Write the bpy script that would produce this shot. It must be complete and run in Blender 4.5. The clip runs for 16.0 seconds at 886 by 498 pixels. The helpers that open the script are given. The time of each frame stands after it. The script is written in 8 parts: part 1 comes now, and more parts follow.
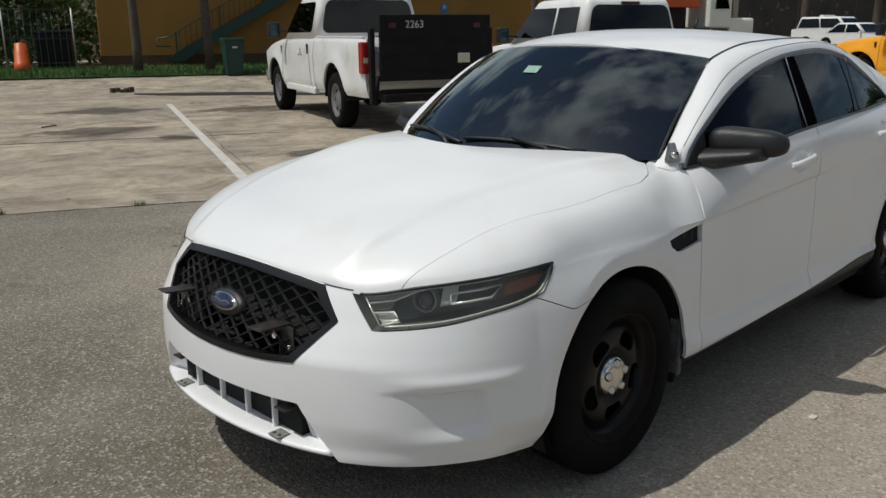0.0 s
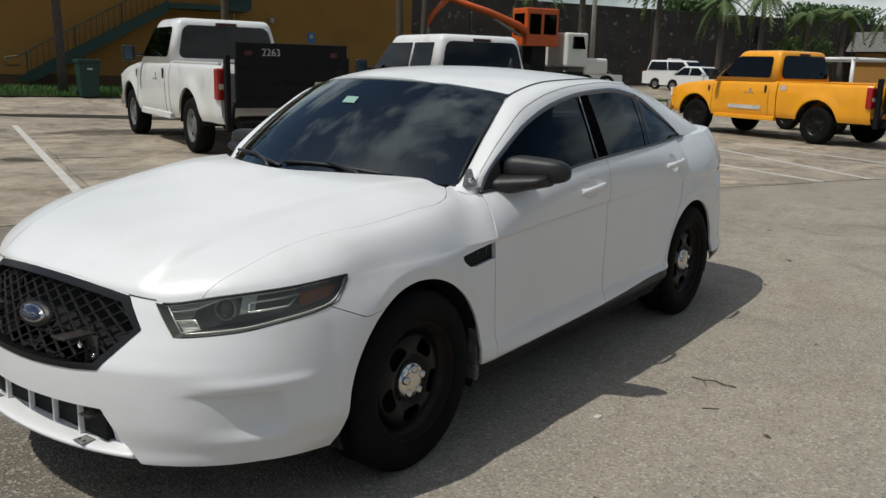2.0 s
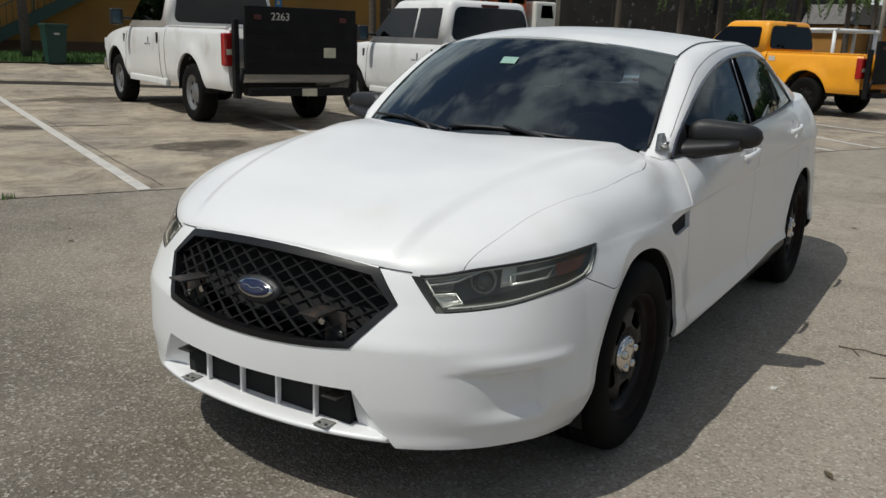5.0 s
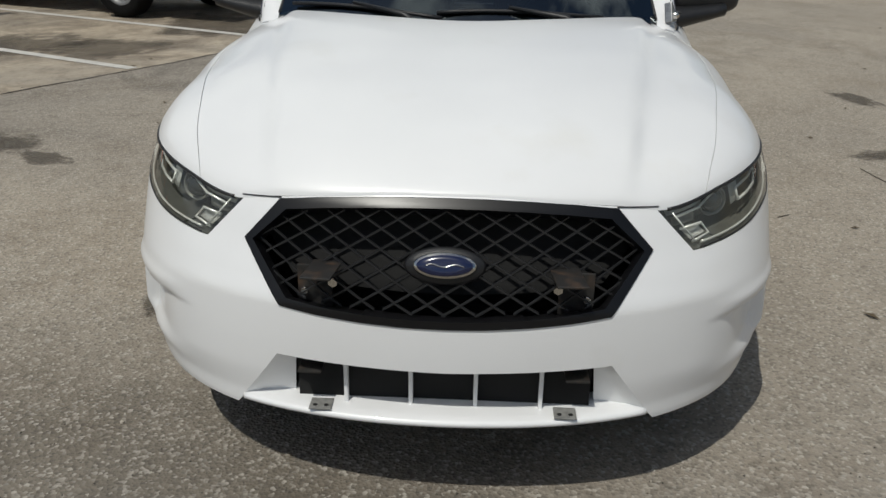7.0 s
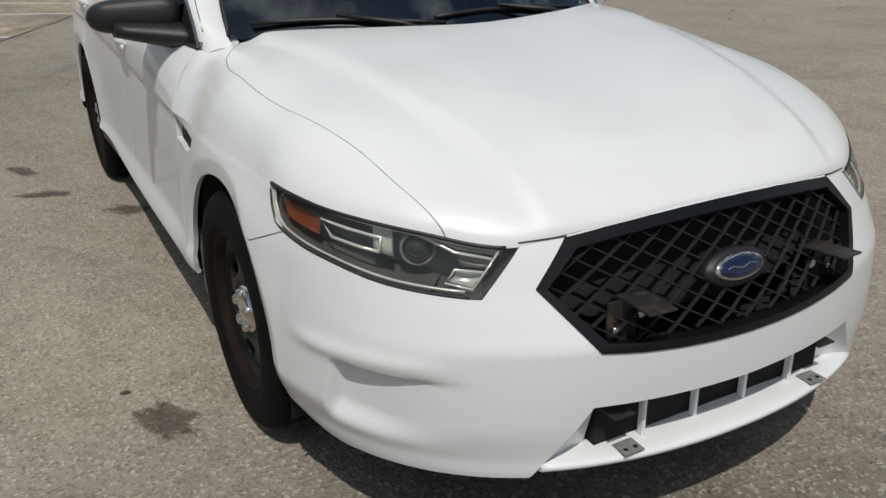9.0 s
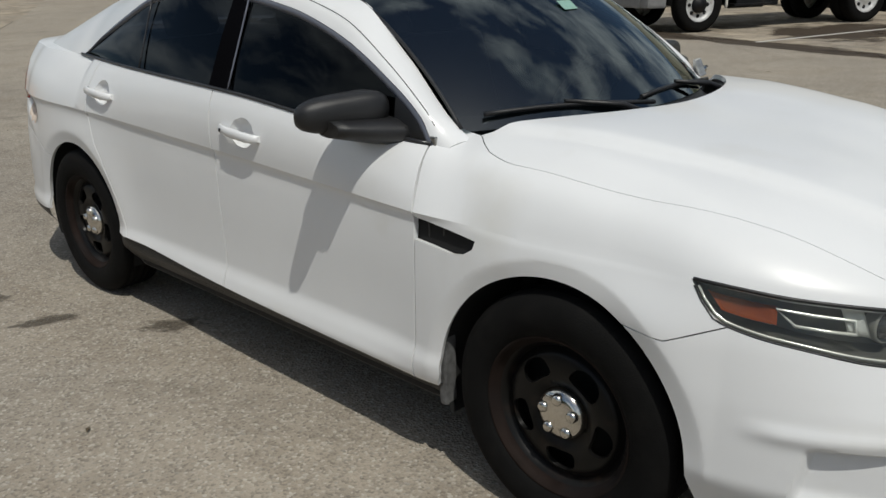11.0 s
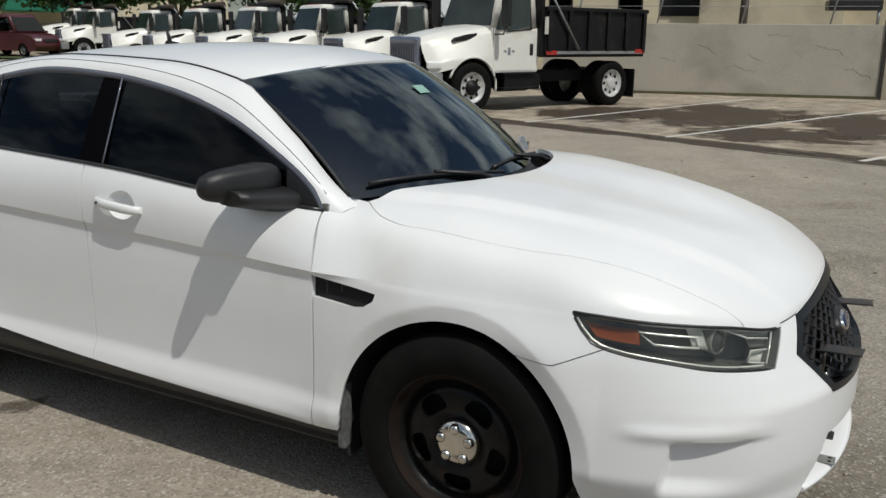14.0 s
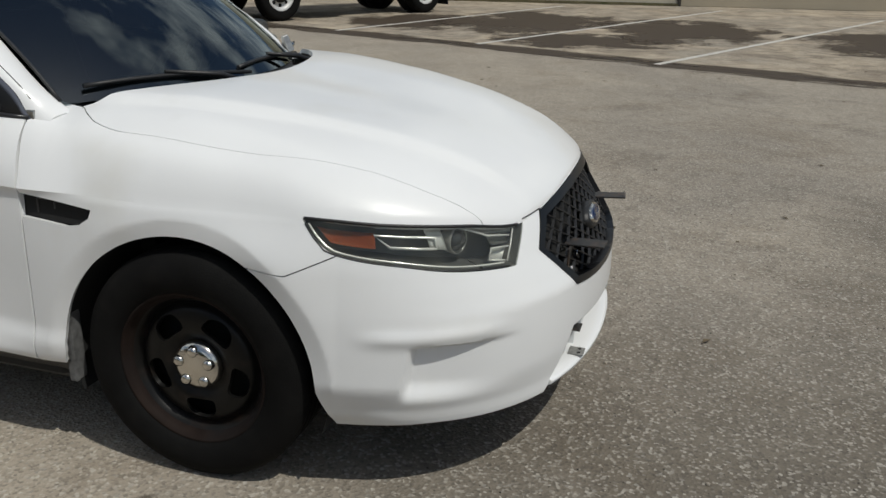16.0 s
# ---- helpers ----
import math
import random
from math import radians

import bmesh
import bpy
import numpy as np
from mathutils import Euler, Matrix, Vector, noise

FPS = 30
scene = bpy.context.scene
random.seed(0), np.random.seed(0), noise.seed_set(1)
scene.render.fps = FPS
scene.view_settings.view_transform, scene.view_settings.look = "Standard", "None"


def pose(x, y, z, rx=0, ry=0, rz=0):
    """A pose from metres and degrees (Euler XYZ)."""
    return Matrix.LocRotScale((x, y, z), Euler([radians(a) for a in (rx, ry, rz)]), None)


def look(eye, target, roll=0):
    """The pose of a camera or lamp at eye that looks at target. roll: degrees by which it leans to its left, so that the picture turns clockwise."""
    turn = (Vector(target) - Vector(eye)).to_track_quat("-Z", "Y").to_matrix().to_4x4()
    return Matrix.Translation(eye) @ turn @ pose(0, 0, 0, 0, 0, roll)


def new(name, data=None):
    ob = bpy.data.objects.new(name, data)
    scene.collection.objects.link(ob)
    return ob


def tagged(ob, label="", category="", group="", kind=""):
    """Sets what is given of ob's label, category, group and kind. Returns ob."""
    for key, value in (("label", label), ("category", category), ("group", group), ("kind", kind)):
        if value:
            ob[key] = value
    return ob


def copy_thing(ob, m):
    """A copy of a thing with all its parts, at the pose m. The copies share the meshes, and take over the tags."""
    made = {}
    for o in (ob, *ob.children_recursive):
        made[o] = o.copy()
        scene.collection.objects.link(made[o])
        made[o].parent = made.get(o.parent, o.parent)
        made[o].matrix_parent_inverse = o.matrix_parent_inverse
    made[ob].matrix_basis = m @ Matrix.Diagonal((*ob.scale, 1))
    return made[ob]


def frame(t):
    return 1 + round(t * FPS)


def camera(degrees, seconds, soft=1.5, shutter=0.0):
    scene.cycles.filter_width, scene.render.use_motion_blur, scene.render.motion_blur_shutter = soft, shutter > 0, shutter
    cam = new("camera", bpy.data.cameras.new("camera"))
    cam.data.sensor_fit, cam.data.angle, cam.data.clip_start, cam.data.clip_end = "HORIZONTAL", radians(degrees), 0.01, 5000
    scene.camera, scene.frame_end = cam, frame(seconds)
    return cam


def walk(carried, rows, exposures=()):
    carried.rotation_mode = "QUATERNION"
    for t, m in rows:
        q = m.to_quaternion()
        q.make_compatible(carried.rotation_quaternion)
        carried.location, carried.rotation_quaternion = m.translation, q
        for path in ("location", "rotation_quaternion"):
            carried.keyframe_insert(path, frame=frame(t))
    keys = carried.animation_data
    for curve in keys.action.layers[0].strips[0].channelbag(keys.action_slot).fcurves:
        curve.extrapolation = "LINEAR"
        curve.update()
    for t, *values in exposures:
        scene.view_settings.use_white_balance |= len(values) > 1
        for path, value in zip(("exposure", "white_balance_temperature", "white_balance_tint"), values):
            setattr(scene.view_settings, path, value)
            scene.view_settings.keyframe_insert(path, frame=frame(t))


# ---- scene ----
cam = camera(55.1, 16.0)
PATH = [
    (0, (3.878, 2.477, 1.564), (2.508, 1.107, 1.069), -0.5),
    (0.5, (3.947, 2.688, 1.56), (2.58, 1.32, 1.05), 1.7),
    (1, (3.961, 2.796, 1.576), (2.52, 1.479, 1.142), -0.2),
    (1.5, (3.945, 2.824, 1.576), (2.447, 1.576, 1.133), 0.9),
    (2, (3.915, 2.844, 1.575), (2.337, 1.691, 1.151), 1.6),
    (2.5, (3.937, 2.828, 1.551), (2.35, 1.682, 1.143), 1.2),
    (3, (4.04, 2.789, 1.504), (2.631, 1.432, 1.09), -0.9),
    (3.5, (4.182, 2.714, 1.5), (2.752, 1.39, 1.049), -1.2),
    (4, (4.347, 2.577, 1.493), (2.893, 1.346, 0.885), 1.8),
    (4.2, (4.368, 2.513, 1.493), (2.887, 1.282, 0.956), 0.9),
    (6.3, (4.293, 0.632, 1.501), (2.453, 0.271, 0.807), 4.2),
    (6.5, (4.296, 0.488, 1.493), (2.449, 0.268, 0.757), 3.1),
    (7, (4.286, 0.078, 1.471), (2.435, -0.006, 0.719), 0.9),
    (7.5, (4.226, -0.36, 1.487), (2.369, -0.218, 0.758), 1.2),
    (8, (4.147, -0.71, 1.492), (2.363, -0.212, 0.737), 2.8),
    (8.2, (4.072, -0.838, 1.482), (2.291, -0.344, 0.719), -0.7),
    (10.3, (3.029, -2.365, 1.552), (1.818, -0.944, 0.834), 2.6),
    (10.5, (2.919, -2.452, 1.572), (1.723, -1.018, 0.855), 1.8),
    (11, (2.658, -2.606, 1.575), (1.341, -1.25, 0.921), -1.4),
    (11.5, (2.523, -2.902, 1.629), (1.259, -1.432, 1.139), -1.6),
    (12, (2.477, -3.153, 1.662), (1.051, -1.84, 1.172), -2.7),
    (12.5, (2.466, -3.199, 1.659), (1.067, -1.851, 1.187), 0.2),
    (13, (2.503, -3.174, 1.643), (1.237, -1.7, 1.171), 0.5),
    (13.5, (2.547, -3.125, 1.626), (1.468, -1.525, 1.103), 0.3),
    (14, (2.562, -3.079, 1.609), (1.638, -1.374, 1.122), 0.6),
    (14.5, (2.599, -3.063, 1.6), (1.716, -1.325, 1.154), 0.1),
    (15, (2.648, -3.019, 1.591), (1.851, -1.256, 1.085), -0.4),
    (15.5, (2.708, -2.946, 1.558), (2.085, -1.142, 0.959), 1.1),
    (16, (2.768, -2.826, 1.538), (2.223, -1.023, 0.865), 1.2),
]
walk(cam, [(t, look(eye, target, roll)) for t, eye, target, roll in PATH],
     exposures=[(t, stops, 6450, 6) for t, stops in ((0, -0.14), (4, -0.12), (6.5, -0.24), (8, -0.26), (10.5, -0.24), (12, -0.22), (12.5, -0.09), (14.5, -0.13), (15.5, -0.28), (16, -0.24))])

# ---- light ----
SUN = Vector((0.52, -0.26, 1.0)).normalized()
world = bpy.data.worlds.new("sky")
scene.world = world
world.use_nodes = True
wt = world.node_tree
wt.nodes.clear()
w_out = wt.nodes.new("ShaderNodeOutputWorld")
w_bg = wt.nodes.new("ShaderNodeBackground")
w_sky = wt.nodes.new("ShaderNodeTexSky")
w_sky.sky_type, w_sky.sun_disc = "NISHITA", False
w_sky.sun_elevation = math.asin(SUN.z)
w_sky.sun_rotation = math.atan2(SUN.x, SUN.y)
w_sky.dust_density = 1.6
w_co = wt.nodes.new("ShaderNodeTexCoord")
w_map = wt.nodes.new("ShaderNodeMapping")
w_map.inputs["Scale"].default_value = (1.0, 1.0, 2.2)
w_n = wt.nodes.new("ShaderNodeTexNoise")
w_n.inputs["Scale"].default_value, w_n.inputs["Detail"].default_value = 2.3, 8.0
w_n.inputs["Roughness"].default_value = 0.58
w_r = wt.nodes.new("ShaderNodeValToRGB")
w_r.color_ramp.elements[0].position, w_r.color_ramp.elements[1].position = 0.49, 0.62
w_mix = wt.nodes.new("ShaderNodeMix")
w_mix.data_type = "RGBA"
w_mix.inputs["B"].default_value = (10.5, 10.8, 11.0, 1)
wt.links.new(w_co.outputs["Generated"], w_map.inputs["Vector"])
wt.links.new(w_map.outputs["Vector"], w_n.inputs["Vector"])
wt.links.new(w_n.outputs["Fac"], w_r.inputs["Fac"])
wt.links.new(w_r.outputs["Color"], w_mix.inputs["Factor"])
wt.links.new(w_sky.outputs["Color"], w_mix.inputs["A"])
wt.links.new(w_mix.outputs["Result"], w_bg.inputs["Color"])
wt.links.new(w_bg.outputs["Background"], w_out.inputs["Surface"])
w_bg.inputs["Strength"].default_value = 0.07
sun = new("sun", bpy.data.lights.new("sun", "SUN"))
sun.data.energy, sun.data.angle, sun.data.color = 3.1, radians(0.55), (1.0, 0.955, 0.89)
sun.matrix_world = look(SUN * 60, (0, 0, 0))


# ---- materials ----
def shade(name, rgb, rough=0.5, metal=0.0, vary=0.12, scale=6.0, grain=0.0, grain_scale=120.0, bump=0.0, bump_scale=80.0,
          coat=0.0, rand=0.0, dirt=None, dirt_scale=1.5, dirt_at=(0.55, 0.75), spec=0.5):
    m = bpy.data.materials.new(name)
    m.use_nodes = True
    t = m.node_tree
    p = t.nodes["Principled BSDF"]
    p.inputs["Roughness"].default_value, p.inputs["Metallic"].default_value = rough, metal
    p.inputs["Coat Weight"].default_value, p.inputs["Coat Roughness"].default_value = coat, 0.07
    p.inputs["Specular IOR Level"].default_value = spec
    co = t.nodes.new("ShaderNodeTexCoord")

    def noise_at(sc, detail=5.0):
        n = t.nodes.new("ShaderNodeTexNoise")
        n.inputs["Scale"].default_value, n.inputs["Detail"].default_value = sc, detail
        t.links.new(co.outputs["Object"], n.inputs["Vector"])
        return n.outputs["Fac"]

    def scaled(fac, lo, hi):
        r = t.nodes.new("ShaderNodeMapRange")
        r.inputs["From Min"].default_value, r.inputs["From Max"].default_value = 0.25, 0.75
        r.inputs["To Min"].default_value, r.inputs["To Max"].default_value = lo, hi
        t.links.new(fac, r.inputs["Value"])
        return r.outputs["Result"]

    hsv = t.nodes.new("ShaderNodeHueSaturation")
    hsv.inputs["Color"].default_value = (*rgb, 1)
    value = scaled(noise_at(scale), 1 - vary, 1 + vary)
    if grain:
        g = scaled(noise_at(grain_scale, 2.0), 1 - grain, 1 + grain)
        mu = t.nodes.new("ShaderNodeMath")
        mu.operation = "MULTIPLY"
        t.links.new(value, mu.inputs[0])
        t.links.new(g, mu.inputs[1])
        value = mu.outputs[0]
    if rand:
        oi = t.nodes.new("ShaderNodeObjectInfo")
        r = t.nodes.new("ShaderNodeMapRange")
        r.inputs["To Min"].default_value, r.inputs["To Max"].default_value = 1 - rand, 1 + rand
        t.links.new(oi.outputs["Random"], r.inputs["Value"])
        mu = t.nodes.new("ShaderNodeMath")
        mu.operation = "MULTIPLY"
        t.links.new(value, mu.inputs[0])
        t.links.new(r.outputs["Result"], mu.inputs[1])
        value = mu.outputs[0]
    t.links.new(value, hsv.inputs["Value"])
    colour = hsv.outputs["Color"]
    if dirt:
        ramp = t.nodes.new("ShaderNodeMapRange")
        ramp.inputs["From Min"].default_value, ramp.inputs["From Max"].default_value = dirt_at
        t.links.new(noise_at(dirt_scale, 8.0), ramp.inputs["Value"])
        mx = t.nodes.new("ShaderNodeMix")
        mx.data_type = "RGBA"
        mx.inputs["B"].default_value = (*dirt, 1)
        t.links.new(ramp.outputs["Result"], mx.inputs["Factor"])
        t.links.new(colour, mx.inputs["A"])
        colour = mx.outputs["Result"]
    t.links.new(colour, p.inputs["Base Color"])
    if bump:
        b = t.nodes.new("ShaderNodeBump")
        b.inputs["Strength"].default_value, b.inputs["Distance"].default_value = bump, 0.01
        t.links.new(noise_at(bump_scale, 3.0), b.inputs["Height"])
        t.links.new(b.outputs["Normal"], p.inputs["Normal"])
    return m


def glass(name, tint, gloss_rough=0.0, ior=1.45, haze=0.0, haze_rgb=(0.42, 0.43, 0.38), gloss_rgb=(1.0, 1.0, 1.0)):
    m = bpy.data.materials.new(name)
    m.use_nodes = True
    t = m.node_tree
    t.nodes.clear()
    o = t.nodes.new("ShaderNodeOutputMaterial")
    tr, gl = t.nodes.new("ShaderNodeBsdfTransparent"), t.nodes.new("ShaderNodeBsdfGlossy")
    mx, fr = t.nodes.new("ShaderNodeMixShader"), t.nodes.new("ShaderNodeFresnel")
    tr.inputs["Color"].default_value = (*tint, 1)
    gl.inputs["Roughness"].default_value, gl.inputs["Color"].default_value = gloss_rough, (*gloss_rgb, 1)
    fr.inputs["IOR"].default_value = ior
    t.links.new(fr.outputs["Fac"], mx.inputs["Fac"])
    t.links.new(tr.outputs["BSDF"], mx.inputs[1])
    t.links.new(gl.outputs["BSDF"], mx.inputs[2])
    last = mx.outputs["Shader"]
    if haze:
        # clouded plastic: a thin uneven milky layer
        df, m2 = t.nodes.new("ShaderNodeBsdfDiffuse"), t.nodes.new("ShaderNodeMixShader")
        df.inputs["Color"].default_value = (*haze_rgb, 1)
        nz, mr = t.nodes.new("ShaderNodeTexNoise"), t.nodes.new("ShaderNodeMapRange")
        nz.inputs["Scale"].default_value = 14.0
        mr.inputs["To Min"].default_value, mr.inputs["To Max"].default_value = haze * 0.5, haze * 1.6
        t.links.new(nz.outputs["Fac"], mr.inputs["Value"])
        t.links.new(mr.outputs["Result"], m2.inputs["Fac"])
        t.links.new(last, m2.inputs[1])
        t.links.new(df.outputs["BSDF"], m2.inputs[2])
        last = m2.outputs["Shader"]
    t.links.new(last, o.inputs["Surface"])
    return m


WHITE = shade("white_car_paint", (0.77, 0.775, 0.78), 0.36, vary=0.025, scale=2.5, coat=0.5, dirt=(0.66, 0.645, 0.60), dirt_scale=3.0, dirt_at=(0.6, 1.0))
BLACK = shade("black_plastic", (0.012, 0.012, 0.013), 0.42, vary=0.3, scale=8, bump=0.15, bump_scale=600)
TRIM = shade("satin_black_trim", (0.02, 0.02, 0.022), 0.3, vary=0.2, scale=10)
# near-black: shade inside openings and under bodies put into the colour; also black trim
VOID = shade("cavity_shade_and_trim", (0.006, 0.006, 0.006), 0.9, vary=0.3)
RUBBER = shade("tyre_rubber", (0.0058, 0.0057, 0.0056), 0.8, spec=0.12, vary=0.25, scale=14, bump=0.2, bump_scale=200, dirt=(0.013, 0.012, 0.011), dirt_scale=9, dirt_at=(0.55, 0.9))
STEEL = shade("black_steel_rim", (0.0062, 0.006, 0.0058), 0.36, spec=0.22, vary=0.3, scale=12, dirt=(0.030, 0.019, 0.014), dirt_scale=11, dirt_at=(0.55, 0.85))
CHROME = shade("chrome", (0.62, 0.60, 0.56), 0.14, 1.0, vary=0.08, scale=20, dirt=(0.3, 0.27, 0.22), dirt_scale=14, dirt_at=(0.6, 0.95))
SILVER = shade("bright_reflector", (0.93, 0.93, 0.91), 0.25, 0.35, vary=0.1, scale=25)
AMBER = shade("amber_reflector", (0.42, 0.09, 0.02), 0.25, vary=0.15, scale=40)
REDLENS = shade("red_lens", (0.35, 0.012, 0.012), 0.15, vary=0.15, scale=30, coat=0.5)
BLUE = shade("blue_enamel", (0.006, 0.011, 0.045), 0.2, vary=0.1, coat=0.6)
BRACKET = shade("painted_bracket_steel", (0.022, 0.021, 0.02), 0.45, vary=0.3, scale=18, dirt=(0.09, 0.055, 0.035), dirt_scale=25, dirt_at=(0.5, 0.8))
CLOTH = shade("dark_cabin_cloth", (0.03, 0.03, 0.033), 0.9, vary=0.2, scale=12)
DASH = shade("dark_dashboard_plastic", (0.035, 0.036, 0.04), 0.7, vary=0.15)
SCREEN = glass("windscreen_glass", (0.16, 0.20, 0.22), ior=2.05, gloss_rgb=(0.84, 0.95, 1.0))
TINT = glass("tinted_side_glass", (0.022, 0.024, 0.028), ior=1.26, gloss_rgb=(0.85, 0.93, 1.0))
LENS = glass("headlamp_lens", (0.80, 0.82, 0.78), 0.03, ior=1.45, haze=0.03)
CLOUDED = glass("clouded_lamp_lens", (0.86, 0.88, 0.84), 0.05, ior=1.4, haze=0.05)
PLUG = shade("weathered_zinc", (0.35, 0.35, 0.34), 0.35, 0.9, vary=0.3, scale=60)


# ---- geometry helpers ----
def pch(x, xs, ys):
    """Smooth interpolation that does not overshoot."""
    xs, ys = np.asarray(xs, float), np.asarray(ys, float)
    x = np.clip(np.asarray(x, float), xs[0], xs[-1])
    h, d = np.diff(xs), np.diff(ys) / np.diff(xs)
    m = np.empty(len(xs))
    m[0], m[-1] = d[0], d[-1]
    for i in range(1, len(xs) - 1):
        m[i] = 0 if d[i - 1] * d[i] <= 0 else 2 * d[i - 1] * d[i] / (d[i - 1] + d[i])
    k = np.clip(np.searchsorted(xs, x, side="right") - 1, 0, len(h) - 1)
    t = (x - xs[k]) / h[k]
    return ((1 + 2 * t) * (1 - t) ** 2 * ys[k] + t * (1 - t) ** 2 * h[k] * m[k]
            + t * t * (3 - 2 * t) * ys[k + 1] + t * t * (t - 1) * h[k] * m[k + 1])


def sstep(a, b, x):
    t = np.clip((np.asarray(x, float) - a) / (b - a), 0, 1)
    return t * t * (3 - 2 * t)


def sheet(f, us, vs):
    """A quad sheet over the parameters us x vs; f takes two flat arrays and gives x, y, z."""
    U, W = np.meshgrid(us, vs, indexing="ij")
    P = np.stack([np.broadcast_to(c, U.size) for c in f(U.ravel(), W.ravel())], 1)
    n, k = len(us), len(vs)
    F = [[i * k + j, (i + 1) * k + j, (i + 1) * k + j + 1, i * k + j + 1] for i in range(n - 1) for j in range(k - 1)]
    return P, F


def split(g, fn):
    """Cuts the faces of g along fn = 0, where fn takes an array of points."""
    P, F = g
    v = np.asarray(fn(P), float)
    v = np.where(np.abs(v) < 1e-7, 1e-7, v)
    pts, out, made = list(P), [], {}
    for f in F:
        s = [v[i] > 0 for i in f]
        if all(s) or not any(s):
            out.append(f)
            continue
        a, b = [], []
        for i, j in zip(f, f[1:] + f[:1]):
            (a if v[i] > 0 else b).append(i)
            if (v[i] > 0) != (v[j] > 0):
                key = (min(i, j), max(i, j))
                if key not in made:
                    t = v[i] / (v[i] - v[j])
                    made[key] = len(pts)
                    pts.append(P[i] + t * (P[j] - P[i]))
                a.append(made[key])
                b.append(made[key])
        out += [q for q in (a, b) if len(q) > 2]
    return np.array(pts), out


def pick(g, test):
    """The faces of g whose middle passes the test, which takes an array of points."""
    P, F = g
    mid = np.array([P[f].mean(0) for f in F])
    keep = np.asarray(test(mid), bool)
    F = [f for f, k in zip(F, keep) if k]
    used = sorted({i for f in F for i in f})
    new_id = {i: n for n, i in enumerate(used)}
    return P[used], [[new_id[i] for i in f] for f in F]


def flipped(g):
    return g[0] * np.array([1, -1, 1]), [f[::-1] for f in g[1]]


def joined(*gs):
    P, F, n = [], [], 0
    for p, f in gs:
        P.append(p)
        F += [[i + n for i in q] for q in f]
        n += len(p)
    return np.concatenate(P), F


def both(g):
    return joined(g, flipped(g))


def part(name, bm, material, parent, label=""):
    me = bpy.data.meshes.new(name)
    bm.to_mesh(me)
    bm.free()
    me.materials.append(material)
    ob = new(name, me)
    ob.parent = parent
    return tagged(ob, label)


def skin(name, g, material, parent, label="", rim=0.0, angle=32):
    """A smooth panel from the sheet g, its open edges turned inwards by rim."""
    bm = bmesh.new()
    vs = [bm.verts.new(p) for p in g[0]]
    for f in g[1]:
        try:
            bm.faces.new([vs[i] for i in f])
        except ValueError:
            pass
    bmesh.ops.remove_doubles(bm, verts=bm.verts, dist=2e-5)
    bmesh.ops.dissolve_degenerate(bm, edges=bm.edges, dist=1e-6)
    bm.normal_update()
    lean = 0.0
    for f in bm.faces:
        c = f.calc_center_median()
        lean += f.calc_area() * f.normal.dot(Vector((c.x - min(max(c.x, -1.5), 1.5), c.y, c.z - 0.6)))
    if lean < 0:
        bmesh.ops.reverse_faces(bm, faces=bm.faces)
        bm.normal_update()
    if rim:
        es = [e for e in bm.edges if e.is_boundary]
        nrm = {v: v.normal.copy() for e in es for v in e.verts}
        low = {v: bm.verts.new(v.co - n * rim) for v, n in nrm.items()}
        for e in es:
            lp = e.link_loops[0]
            a, b = lp.vert, lp.link_loop_next.vert
            bm.faces.new((b, a, low[a], low[b]))
    for f in bm.faces:
        f.smooth = True
    ob = part(name, bm, material, parent, label)
    ob.data.set_sharp_from_angle(angle=radians(angle))
    return ob


def box(bm, c, s, bevel=0.0, m=None, seg=2):
    """A bevelled box in bm at centre c with sizes s, then moved by m."""
    r = bmesh.ops.create_cube(bm, size=1.0, matrix=Matrix.Translation(c) @ Matrix.Diagonal((*s, 1)))
    vs = r["verts"]
    if bevel:
        es = list({e for v in vs for e in v.link_edges})
        rb = bmesh.ops.bevel(bm, geom=es, offset=bevel, segments=seg, profile=0.6, affect="EDGES")
        vs = list({v for f in rb["faces"] for v in f.verts} | {v for v in vs if v.is_valid})
    if m:
        bmesh.ops.transform(bm, matrix=m, verts=vs)
    return vs


def boxed(c, s, bevel=0.0, m=None, seg=2):
    bm = bmesh.new()
    box(bm, c, s, bevel, m, seg)
    return bm


def rod(bm, a, b, r1, r2=None, n=12, caps=True):
    a, b = Vector(a), Vector(b)
    d = b - a
    m = Matrix.Translation((a + b) / 2) @ d.to_track_quat("Z", "Y").to_matrix().to_4x4()
    bmesh.ops.create_cone(bm, cap_ends=caps, segments=n, radius1=r1, radius2=r1 if r2 is None else r2, depth=d.length, matrix=m)


def rodded(a, b, r1, r2=None, n=12):
    bm = bmesh.new()
    rod(bm, a, b, r1, r2, n)
    for f in bm.faces:
        f.smooth = len(f.verts) == 4
    return bm


def pipe(pts, r, n=8, bm=None):
    """A round tube through the points."""
    bm = bm or bmesh.new()
    pts = [Vector(p) for p in pts]
    rings = []
    for i, p in enumerate(pts):
        d = (pts[min(i + 1, len(pts) - 1)] - pts[max(i - 1, 0)]).normalized()
        u = d.cross(Vector((0, 0, 1)) if abs(d.z) < 0.95 else Vector((1, 0, 0))).normalized()
        w = d.cross(u)
        k = r[i] if isinstance(r, (list, tuple)) else r
        rings.append([bm.verts.new(p + (u * math.cos(a) + w * math.sin(a)) * k) for a in [2 * math.pi * j / n for j in range(n)]])
    for a, b in zip(rings, rings[1:]):
        for j in range(n):
            bm.faces.new((a[j], a[(j + 1) % n], b[(j + 1) % n], b[j])).smooth = True
    bm.faces.new(rings[0][::-1])
    bm.faces.new(rings[-1])
    bmesh.ops.recalc_face_normals(bm, faces=bm.faces)
    return bm


